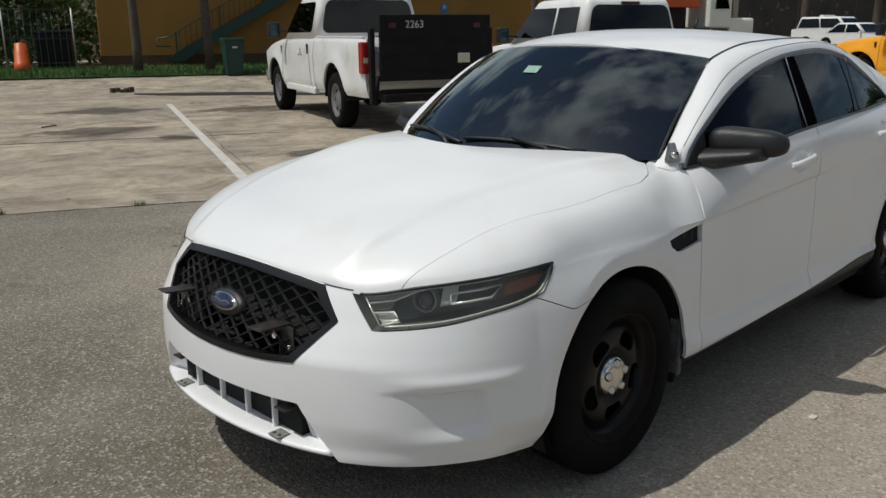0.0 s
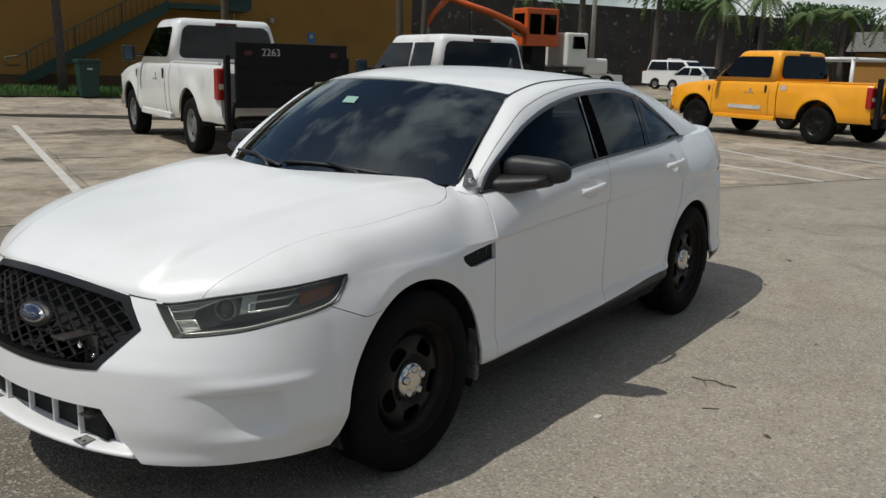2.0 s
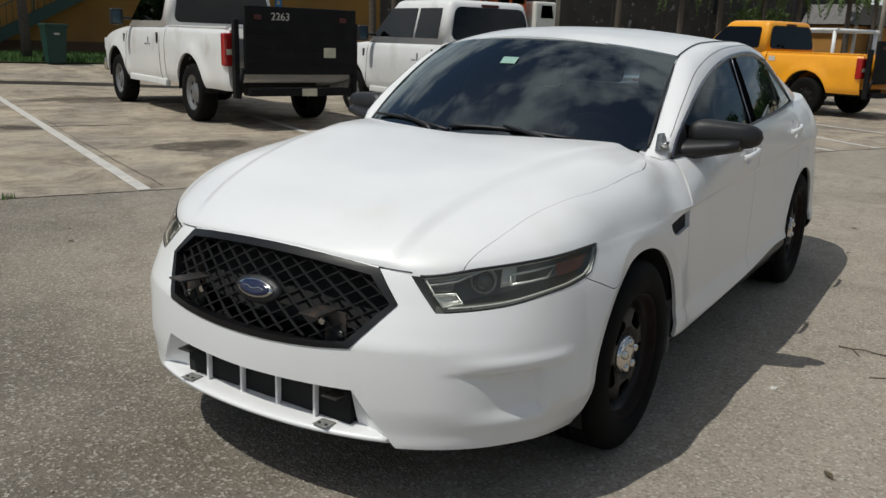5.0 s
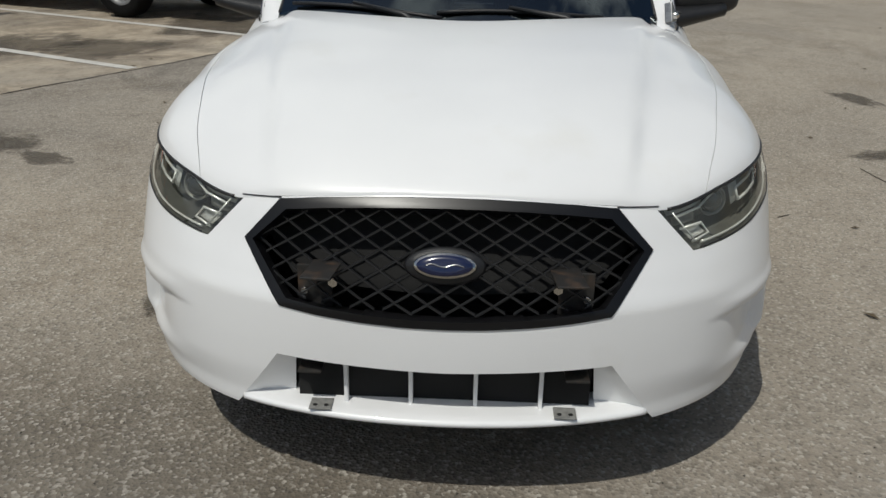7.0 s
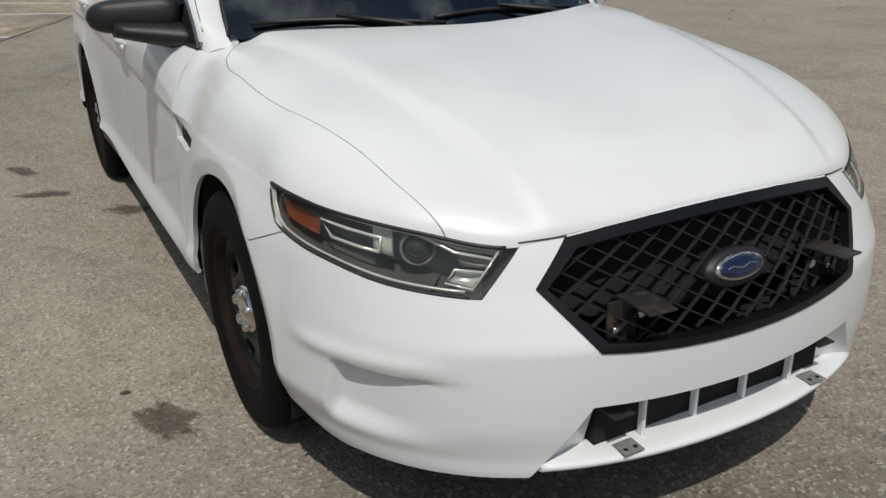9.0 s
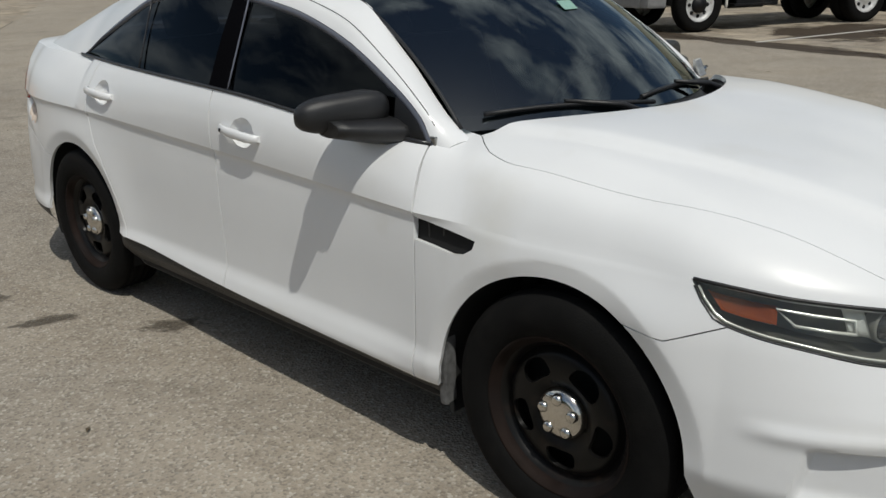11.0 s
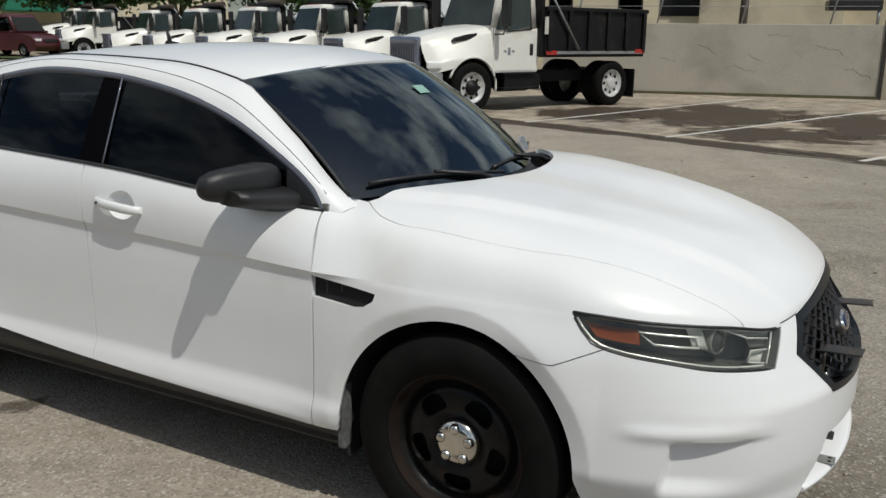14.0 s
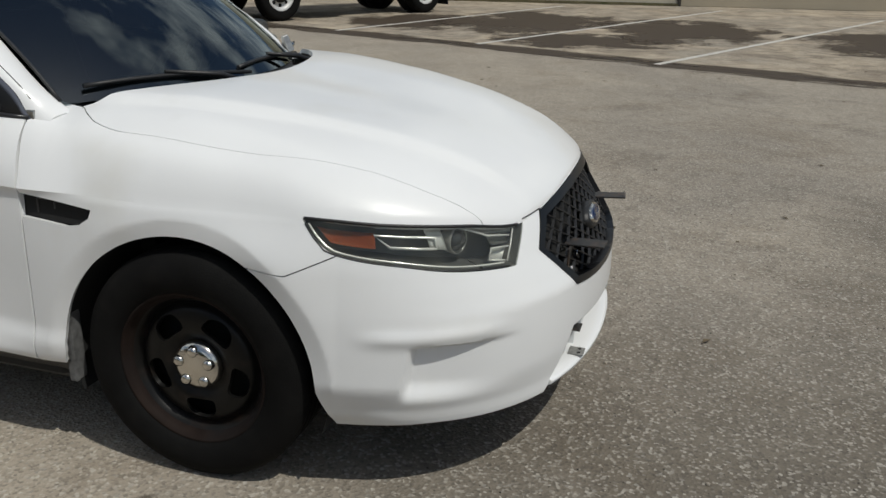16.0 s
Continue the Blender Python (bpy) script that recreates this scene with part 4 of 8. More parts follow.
    bm = pipe([tilt @ Vector((0.0172, -0.045 + 0.09 * t, 0.0032 * math.sin(t * 10.0))) for t in np.linspace(0, 1, 40)], 0.0020, 5)
    part("badge_marks", bm, CHROME, gr, "silver shapes on the badge")
    for sg in (1, -1):
        y0 = sg * 0.285
        m = Matrix.Translation((nose_x(y0, 0.66) - 0.03, y0, 0.655))
        b1 = part("lamp_bracket", boxed((0.055, 0, 0.012), (0.125, 0.072, 0.006), 0.002, m @ Matrix.Rotation(radians(-3), 4, "Y") @ Matrix.Rotation(sg * 0.08, 4, "Z")), BRACKET, car, "bare black steel lamp bracket with a rusty edge")
        part("bracket_plate", boxed((0.01, sg * 0.03, -0.045), (0.006, 0.085, 0.11), 0.002, m), BRACKET, b1)
        part("bracket_bolt", rodded(m @ Vector((0.012, sg * -0.015, -0.03)), m @ Vector((0.028, sg * -0.015, -0.03)), 0.012, n=6), CHROME, b1)
        part("bracket_bolt", rodded(m @ Vector((0.012, sg * 0.055, -0.055)), m @ Vector((0.026, sg * 0.055, -0.055)), 0.009, n=6), CHROME, b1)

    for sg in (1, -1):
        part("bonnet_gap", pipe([(nose_x(y, z) + 0.0005, sg * y, z) for y, z in zip(np.linspace(0.408, 0.512, 10), np.linspace(0.8025, 0.797, 10))], 0.0017, 6), TRIM, car, "dark shut line beside the grille")

    # lower intake: sloped cheeks, slats, shelf, black boxes for the shade inside
    chk = bmesh.new()
    for sg in (1, -1):
        o1, o2 = Vector((nose_x(0.41, 0.44), 0.41, 0.44)), Vector((nose_x(0.53, 0.27), 0.53, 0.272))
        i1, i2 = Vector((2.425, 0.372, 0.428)), Vector((2.395, 0.385, 0.283))
        rows = []
        for t in np.linspace(0, 1, 9):
            o, i = o1.lerp(o2, t), i1.lerp(i2, t)
            o.x = nose_x(o.y, o.z) - 0.001
            rows.append([chk.verts.new((p.x, p.y * sg, p.z)) for p in (o, o.lerp(i, 0.35) + Vector((-0.006, 0, 0)), o.lerp(i, 0.7) + Vector((-0.006, 0, 0)), i)])
        for a, b in zip(rows, rows[1:]):
            for j in range(3):
                chk.faces.new((a[j], a[j + 1], b[j + 1], b[j]) if sg > 0 else (a[j], b[j], b[j + 1], a[j + 1])).smooth = True
    rows = []
    for y in np.linspace(-0.41, 0.41, 41):
        zo = 0.432 + 0.008 * abs(y) / 0.41
        rows.append([chk.verts.new((nose_x(y, zo) - 0.001, y, zo)), chk.verts.new((nose_x(y, zo) - 0.03, y, zo - 0.006)), chk.verts.new((2.40, y * 0.89, 0.418))])
    for a, b in zip(rows, rows[1:]):
        for j in range(2):
            chk.faces.new((a[j], b[j], b[j + 1], a[j + 1])).smooth = True
    bmesh.ops.recalc_face_normals(chk, faces=chk.faces)
    lo_ob = part("intake_surround", chk, WHITE, car, "white bevelled edge of the lower intake")
    for k in (-1.5, -0.5, 0.5, 1.5):
        y = k * 0.163
        part("intake_slat", boxed((2.440, y, 0.358), (0.020, 0.011, 0.140), 0.004), WHITE, lo_ob, "white upright slat")
    # added black boxes: block sun leaking through and paint the opening's shade
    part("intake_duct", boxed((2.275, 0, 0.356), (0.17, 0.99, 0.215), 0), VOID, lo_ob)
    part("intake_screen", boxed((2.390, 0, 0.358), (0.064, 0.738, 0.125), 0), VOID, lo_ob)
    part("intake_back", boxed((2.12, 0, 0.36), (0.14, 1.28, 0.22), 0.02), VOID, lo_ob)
    bm = bmesh.new()
    rows = []
    for y in np.linspace(-0.515, 0.515, 49):
        xo = nose_x(y, 0.27) + 0.012
        rows.append([bm.verts.new((xo - dx, y, z)) for dx, z in ((0.17, 0.302), (0.035, 0.299), (0.012, 0.296), (0.002, 0.291), (0.002, 0.281), (0.014, 0.276), (0.17, 0.277))])
    for a, b in zip(rows, rows[1:]):
        for j in range(6):
            bm.faces.new((a[j], b[j], b[j + 1], a[j + 1])).smooth = True
    bm.faces.new(rows[0])
    bm.faces.new(rows[-1])
    bmesh.ops.recalc_face_normals(bm, faces=bm.faces)
    part("lower_lip", bm, WHITE, car, "white bumper lip shelf")
    for sg in (1, -1):
        b2 = part("tab_bracket", boxed((2.468, sg * 0.305, 0.3015), (0.050, 0.056, 0.004), 0.001), ZINC, car, "small drilled steel tab")
        for dy in (-0.02, 0.02):
            part("tab_hole", rodded((2.476, sg * 0.305 + dy * 0.7, 0.3035), (2.476, sg * 0.305 + dy * 0.7, 0.3043), 0.006, n=12), VOID, b2)
        part("tab_bracket", boxed((2.450, sg * 0.330, 0.398), (0.060, 0.058, 0.005), 0.001), BRACKET, car, "rusty steel tab over the intake")

    # rubbed-through paint on the dented quarter panel
    scuff = lambda P: ((P[:, 0] + 2.00) / 0.085) ** 2 + ((P[:, 2] - 0.870) / 0.075) ** 2 - 1 + 0.35 * np.sin(61 * P[:, 2] + 23 * P[:, 0]) + 0.25 * np.sin(97 * P[:, 0] - 40 * P[:, 2])
    g = sheet(lambda q, z: (lambda h: (h[0] - 0.0008, h[1] + 0.0022, h[2]))(hull(q, z)), np.linspace(0.68, 0.90, 50), np.linspace(0.77, 0.945, 40))
    skin("paint_scuff", flipped(pick(split(g, scuff), lambda M: scuff(M) < 0)), PRIMER, car, "tan primer showing through a scuffed dent")

    # door mirrors
    for sg in (1, -1):
        mm = Matrix.Translation((0.66, sg * 0.985, 1.130)) @ Matrix.Diagonal((1, sg, 1, 1))
        bm = bmesh.new()
        n1, n2 = 28, 14
        rings = []
        for i in range(n1 + 1):
            t = i / n1
            y = -0.172 + 0.299 * t
            s = (1 - abs(2 * t - 1.0) ** 4.5) ** 0.5
            hz, hx = 0.064 * s * (0.80 + 0.20 * (1 - t)), 0.058 * s * (1.1 - 0.35 * t)
            cz, cx = 0.004 - 0.008 * t, 0.02 - 0.07 * t
            ring_v = []
            for j in range(n2):
                a = 2 * math.pi * j / n2
                ca, sa = math.cos(a), math.sin(a)
                ring_v.append(bm.verts.new(mm @ Vector((cx + hx * math.copysign(abs(ca) ** 0.75, ca), y, cz + hz * math.copysign(abs(sa) ** 0.7, sa)))))
            rings.append(ring_v)
        for a, b in zip(rings, rings[1:]):
            for j in range(n2):
                bm.faces.new((a[j], a[(j + 1) % n2], b[(j + 1) % n2], b[j])).smooth = True
        bmesh.ops.remove_doubles(bm, verts=bm.verts, dist=1e-4)
        bmesh.ops.recalc_face_normals(bm, faces=bm.faces)
        mo = part("door_mirror", bm, BLACK, car, "black textured door mirror")
        part("mirror_glass", boxed((-0.058, -0.005, 0.0), (0.006, 0.15, 0.085), 0.012, mm @ Matrix.Rotation(0.25, 4, "Z")), CHROME, mo, "silvered mirror glass")
        bm = bmesh.new()
        rings = []
        for t in np.linspace(0, 1, 7):
            c = Vector((0.70, sg * 0.80, 1.055)).lerp(Vector((0.665, sg * 1.04, 1.092)), t)
            w, h = 0.112 * (1 - 0.50 * t), 0.052 * (1 - 0.50 * t)
            rings.append([bm.verts.new(c + Vector((w * math.cos(a), 0, h * math.sin(a)))) for a in [2 * math.pi * j / 12 for j in range(12)]])
        for a, b in zip(rings, rings[1:]):
            for j in range(12):
                bm.faces.new((a[j], a[(j + 1) % 12], b[(j + 1) % 12], b[j])).smooth = True
        bm.faces.new(rings[0])
        bm.faces.new(rings[-1])
        bmesh.ops.recalc_face_normals(bm, faces=bm.faces)
        part("mirror_arm", bm, BLACK, mo)
        # chrome-grey corner cap at the foot of the sail
        part("sail_cap", boxed((0.878, sg * 0.806, 1.035), (0.035, 0.012, 0.05), 0.006), PLUG, car, "worn grey corner cap")
    c = Vector((0.912, 0.782, 1.095))
    ax = Vector((0.45, 0.80, 0.25)).normalized()
    pm = Matrix.Translation(c) @ ax.to_track_quat("Y", "Z").to_matrix().to_4x4()
    bm = prism([(-0.026, -0.030), (0.030, -0.026), (0.006, 0.046), (-0.010, 0.044)], "y", -0.02, 0.010, 0.004)
    bmesh.ops.transform(bm, matrix=pm, verts=bm.verts)
    pl = part("spotlight_plug", bm, PLUG, car, "scuffed grey plug where a spotlight sat")
    part("plug_cap", lathe([(0.0, 0.030), (0.008, 0.029), (0.013, 0.022), (0.015, 0.008)], 16, pm @ Matrix.Translation((0.002, 0, -0.006))), CHROME, pl)
    part("plug_bolt", rodded(c + ax * 0.028, c + ax * 0.036, 0.005, n=6), BLACK, pl)
    ant = part("antenna_base", prism([(-0.05, 0.0), (0.05, 0.0), (0.02, 0.018), (-0.03, 0.026)], "y", -0.016, 0.016, 0.004), BLACK, car, "black roof antenna mount")
    ant.location = (-0.60, 0.0, 1.548)
    part("antenna_mast", rodded((-0.02, 0, 0.02), (-0.035, 0, 0.075), 0.011, 0.007), BLACK, ant)

    # wheels
    R = 0.363
    tyre_prof = [(0.232, 0.085), (0.240, 0.108), (0.262, 0.120), (0.295, 0.125), (0.325, 0.120), (0.345, 0.108), (0.357, 0.095), (R, 0.078)]
    grooves = []
    for c in (0.055, 0.018, -0.018, -0.055):
        grooves += [(R, c + 0.005), (R - 0.008, c + 0.004), (R - 0.008, c - 0.004), (R, c - 0.005)]
    prof = tyre_prof + grooves + [(r, -y) for r, y in tyre_prof[::-1]]

    rim_r = [0.030, 0.045, 0.075, 0.088, 0.100, 0.110, 0.120, 0.130, 0.140, 0.150, 0.160, 0.170, 0.180, 0.188, 0.196, 0.204, 0.214, 0.224, 0.230, 0.234]
    rim_y = [0.060, 0.060, 0.058, 0.066, 0.073, 0.077, 0.079, 0.080, 0.080, 0.079, 0.077, 0.074, 0.069, 0.058, 0.050, 0.062, 0.078, 0.084, 0.094, 0.102]
    dsk = sheet(lambda r, a: (r * np.cos(a), pch(r, rim_r, rim_y), r * np.sin(a)), np.array(sorted(set(rim_r) | set(np.linspace(0.105, 0.19, 18)))), np.linspace(0, 2 * math.pi, 121))

    def hole_fn(P):
        r, a = np.hypot(P[:, 0], P[:, 2]), np.arctan2(P[:, 2], P[:, 0])
        k = 2 * math.pi / 5
        da = (a + 0.35 + k / 2) % k - k / 2
        u, w = da * r / (0.050 - 0.10 * (r - 0.145)), (r - 0.143) / 0.031
        return (np.abs(u) ** 2.6 + np.abs(w) ** 2.6) - 1
    dsk = pick(split(dsk, hole_fn), lambda M: hole_fn(M) > 0)
    dsk = (dsk[0], [f[::-1] for f in dsk[1]])
    for ax, sg in ((AXF, 1), (AXF, -1), (AXR, 1), (AXR, -1)):
        m = Matrix.Translation((ax, sg * 0.816, R - 0.004)) @ (Matrix() if sg > 0 else Matrix.Rotation(math.pi, 4, "Z"))
        wh = part("wheel", lathe(prof, 72, m), RUBBER, car, "worn black tyre")
        r_ob = skin("rim", dsk, STEEL, wh, "black steel rim with five openings, rusty edge", rim=0.012)
        r_ob.matrix_parent_inverse = Matrix()
        r_ob.matrix_basis = m
        part("rim_edge", lathe([(0.2145, 0.080), (0.221, 0.086), (0.227, 0.093), (0.233, 0.106), (0.239, 0.109), (0.243, 0.104)], 60, m), RUST, wh, "rusty brown outer rim edge")
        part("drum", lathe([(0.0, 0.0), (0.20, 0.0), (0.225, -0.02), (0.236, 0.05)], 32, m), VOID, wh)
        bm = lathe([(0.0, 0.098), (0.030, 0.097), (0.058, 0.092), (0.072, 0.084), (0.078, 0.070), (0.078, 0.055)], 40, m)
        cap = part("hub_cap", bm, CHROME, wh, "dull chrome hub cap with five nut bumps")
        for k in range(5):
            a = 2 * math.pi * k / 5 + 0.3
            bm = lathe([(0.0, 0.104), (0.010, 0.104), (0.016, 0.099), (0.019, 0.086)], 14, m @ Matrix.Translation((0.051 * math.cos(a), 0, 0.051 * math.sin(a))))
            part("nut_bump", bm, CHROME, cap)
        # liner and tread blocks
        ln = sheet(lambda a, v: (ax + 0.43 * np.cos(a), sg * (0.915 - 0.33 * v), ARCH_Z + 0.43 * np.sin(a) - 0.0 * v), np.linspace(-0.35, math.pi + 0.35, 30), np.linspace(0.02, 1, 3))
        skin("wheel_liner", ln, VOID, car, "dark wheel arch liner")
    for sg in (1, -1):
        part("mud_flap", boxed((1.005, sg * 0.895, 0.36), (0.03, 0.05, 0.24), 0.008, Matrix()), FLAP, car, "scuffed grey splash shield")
    # solid black boxes stand in for the shade under the body
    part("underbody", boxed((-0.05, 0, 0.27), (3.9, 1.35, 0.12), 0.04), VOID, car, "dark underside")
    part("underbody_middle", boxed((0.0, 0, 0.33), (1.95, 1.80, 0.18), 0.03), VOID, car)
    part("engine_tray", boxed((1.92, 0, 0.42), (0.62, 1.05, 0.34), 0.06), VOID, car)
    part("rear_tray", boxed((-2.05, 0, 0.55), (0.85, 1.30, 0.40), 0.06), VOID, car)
    return car


def split_all(g, fns):
    for fn in fns:
        g = split(g, fn)
    return g


np_one = (np.array([[0.0, 1.0, 0.0], [1.0, 1.0, 0.0], [0.0, 1.0, 1.0]]), [[0, 1, 2]])
# right lamp's housing: a darker copy of HOUSE, offsetting the sun on that side
HOUSE_SUNLIT = shade("sunlit_lamp_housing", (0.10, 0.10, 0.094), 0.3, vary=0.2, scale=20)
GRILLEB = shade("gloss_black_plastic", (0.006, 0.006, 0.007), 0.32, vary=0.25, scale=9, spec=0.35)
ZINC = shade("dull_zinc_plate", (0.20, 0.20, 0.19), 0.55, vary=0.3, scale=60)
MESHBAR = shade("grey_mesh_plastic", (0.022, 0.0225, 0.024), 0.35, vary=0.2, scale=15)
GLOSSB = shade("gloss_black_applique", (0.004, 0.004, 0.005), 0.5, vary=0.1, spec=0.0)
GUARD = shade("dark_window_visor", (0.10, 0.107, 0.135), 0.22, vary=0.1, coat=0.3)
# left lamp's housing: paler in colour to make up for its shaded side
HOUSE = shade("shaded_lamp_housing", (0.11, 0.11, 0.10), 0.32, vary=0.2, scale=20)
LAMPGREY = shade("satin_lamp_trim", (0.34, 0.34, 0.32), 0.3, 0.3, vary=0.15, scale=30)
RUST = shade("rusty_brown_rim_edge", (0.016, 0.010, 0.008), 0.7, spec=0.12, vary=0.5, scale=14, dirt=(0.012, 0.010, 0.010), dirt_scale=7, dirt_at=(0.42, 0.66))
PRIMER = shade("bare_primer_patch", (0.66, 0.55, 0.46), 0.6, vary=0.12, scale=30)
EYE_GLASS = shade("projector_lens", (0.03, 0.032, 0.035), 0.06, vary=0.05, coat=1.0)
STICKER = shade("pale_green_sticker", (0.24, 0.40, 0.34), 0.6, vary=0.15, scale=60)
FLAP = shade("scuffed_grey_shield", (0.10, 0.10, 0.10), 0.8, vary=0.5, scale=40)
sedan = build_sedan()


# ---- ground and lot ----
J0, LA, LB = Vector((-1.18, -4.36, 0)), Vector((-0.894, 0.448, 0)), Vector((-0.448, -0.894, 0))


def gz(x, y):
    """Height of the ground: level round the car, rising to the verge and to the far end."""
    d = (x - J0.x) * LB.x + (y - J0.y) * LB.y
    return np.maximum(0.25 * sstep(17.4, 21.0, d), 0.45 * sstep(25.0, 48.0, -x))


def lot(s, d, z=0.0):
    """A point of the parking lot: s along the slab joint, d away from it."""
    p = J0 + LA * s + LB * d
    return Vector((p.x, p.y, float(gz(p.x, p.y)) + z))


LOT_TURN = math.degrees(math.atan2(LB.y, LB.x))


def ground_mat(name, base, dark, pale, grain, speck, scale=0.35, lane=None, patch=(0.53, 0.74)):
    m = bpy.data.materials.new(name)
    m.use_nodes = True
    t = m.node_tree
    p = t.nodes["Principled BSDF"]
    p.inputs["Roughness"].default_value = 0.88
    p.inputs["Specular IOR Level"].default_value = 0.25
    co = t.nodes.new("ShaderNodeTexCoord")

    def nz(sc, det=6.0, rough=0.6, warp=0.0):
        n = t.nodes.new("ShaderNodeTexNoise")
        n.inputs["Scale"].default_value, n.inputs["Detail"].default_value, n.inputs["Roughness"].default_value = sc, det, rough
        n.inputs["Distortion"].default_value = warp
        t.links.new(co.outputs["Object"], n.inputs["Vector"])
        return n.outputs["Fac"]

    def ramp(f, lo, hi):
        r = t.nodes.new("ShaderNodeMapRange")
        r.inputs["From Min"].default_value, r.inputs["From Max"].default_value = lo, hi
        t.links.new(f, r.inputs["Value"])
        return r.outputs["Result"]

    def mix(f, a, b, amount=1.0):
        x = t.nodes.new("ShaderNodeMix")
        x.data_type = "RGBA"
        if amount != 1.0:
            k = t.nodes.new("ShaderNodeMath")
            k.operation = "MULTIPLY"
            k.inputs[1].default_value = amount
            t.links.new(f, k.inputs[0])
            f = k.outputs[0]
        t.links.new(f, x.inputs["Factor"])
        for key, v in (("A", a), ("B", b)):
            if isinstance(v, tuple):
                x.inputs[key].default_value = (*v, 1)
            else:
                t.links.new(v, x.inputs[key])
        return x.outputs["Result"]
    c = mix(ramp(nz(scale, 8, 0.62, 0.6), 0.40, 0.66), base, pale)
    c = mix(ramp(nz(scale * 2.3, 9, 0.66, 1.2), *patch), c, dark, 0.8)
    c = mix(ramp(nz(1.4, 8, 0.7, 0.9), 0.48, 0.72), c, pale, 0.55)
    c = mix(ramp(nz(7.0, 8, 0.7), 0.50, 0.72), c, dark, 0.5)
    # brown traffic film in long drifts, and a fine mottle between the stones
    c = mix(ramp(nz(0.55, 9, 0.68, 2.2), 0.50, 0.66), c, (0.175, 0.140, 0.102), 0.55)
    c = mix(ramp(nz(24.0, 6, 0.7), 0.52, 0.74), c, dark, 0.4)
    if lane:
        # the drive in front of the bays is darker
        sx, ad = t.nodes.new("ShaderNodeSeparateXYZ"), t.nodes.new("ShaderNodeMath")
        ad.operation = "MULTIPLY_ADD"
        ad.inputs[1].default_value = 3.5
        t.links.new(co.outputs["Object"], sx.inputs["Vector"])
        t.links.new(nz(0.6, 5), ad.inputs[0])
        t.links.new(sx.outputs["X"], ad.inputs[2])
        dr = t.nodes.new("ShaderNodeMath")
        dr.operation = "MULTIPLY_ADD"
        dr.inputs[1].default_value = -0.60
        t.links.new(sx.outputs["Y"], dr.inputs[0])
        t.links.new(ad.outputs[0], dr.inputs[2])
        c = mix(ramp(dr.outputs[0], 3.7, 5.1), c, lane, 0.62)
        # paler stretches beside the car and far off along -x
        sl = t.nodes.new("ShaderNodeMath")
        sl.operation = "MULTIPLY_ADD"
        sl.inputs[1].default_value = 1.2
        t.links.new(sx.outputs["Y"], sl.inputs[0])
        t.links.new(ad.outputs[0], sl.inputs[2])
        both_of = t.nodes.new("ShaderNodeMath")
        both_of.operation = "MULTIPLY"
        t.links.new(ramp(sl.outputs[0], -4.5, 0.8), both_of.inputs[0])
        t.links.new(ramp(ad.outputs[0], 4.4, 2.8), both_of.inputs[1])
        c = mix(both_of.outputs[0], c, (0.43, 0.37, 0.29), 0.24)
        c = mix(ramp(sx.outputs["X"], -6.0, -14.0), c, (0.43, 0.37, 0.29), 0.34)
    v = t.nodes.new("ShaderNodeTexVoronoi")
    v.inputs["Scale"].default_value = grain
    t.links.new(co.outputs["Object"], v.inputs["Vector"])
    sp = t.nodes.new("ShaderNodeSeparateColor")
    t.links.new(v.outputs["Color"], sp.inputs["Color"])
    c = mix(ramp(sp.outputs[0], 0.72, 0.98), c, (0.55, 0.52, 0.46), speck)
    c = mix(ramp(sp.outputs[1], 0.60, 0.95), c, (0.05, 0.047, 0.042), speck * 0.8)
    t.links.new(c, p.inputs["Base Color"])
    b = t.nodes.new("ShaderNodeBump")
    b.inputs["Strength"].default_value, b.inputs["Distance"].default_value = 0.55, 0.006
    t.links.new(v.outputs["Distance"], b.inputs["Height"])
    t.links.new(b.outputs["Normal"], p.inputs["Normal"])
    return m


ASPHALT = ground_mat("worn_asphalt", (0.245, 0.217, 0.182), (0.115, 0.099, 0.082), (0.345, 0.303, 0.246), 96, 0.47, lane=(0.100, 0.086, 0.068))
CONCRETE = ground_mat("stained_concrete", (0.315, 0.278, 0.226), (0.125, 0.098, 0.073), (0.50, 0.42, 0.315), 130, 0.25, 0.55, patch=(0.44, 0.66))
LINE = shade("worn_white_line_paint", (0.52, 0.50, 0.46), 0.8, vary=0.15, scale=5, grain=0.25, grain_scale=90, dirt=(0.40, 0.37, 0.32), dirt_scale=9, dirt_at=(0.56, 0.85))
CRACK = shade("dark_joint", (0.035, 0.032, 0.028), 0.95, vary=0.4, scale=12)

ground_joint = lambda P: (P[:, 0] - J0.x) * LB.x + (P[:, 1] - J0.y) * LB.y
truck_joint = lambda P: (P[:, 1] - 11.0) + 0.34 * (P[:, 0] + 1.0)
steps = np.concatenate([[-420, -220, -120], np.linspace(-80, 80, 161), [120, 220, 420]])
gsheet = sheet(lambda u, v: (u, v, gz(u, v)), steps, steps)
gsheet = split(split(gsheet, ground_joint), truck_joint)
bm = bmesh.new()
gv = [bm.verts.new(p) for p in gsheet[0]]
for f in gsheet[1]:
    face = bm.faces.new([gv[i] for i in f])
    mid = np.array([gsheet[0][f].mean(0)])
    face.material_index = int(ground_joint(mid)[0] > 0 or truck_joint(mid)[0] > 0)
bm.normal_update()
ground = part("ground", bm, ASPHALT, None)
ground.data.materials.append(CONCRETE)
tagged(ground, "weathered grey asphalt and stained concrete parking lot", "ground", kind="structure")


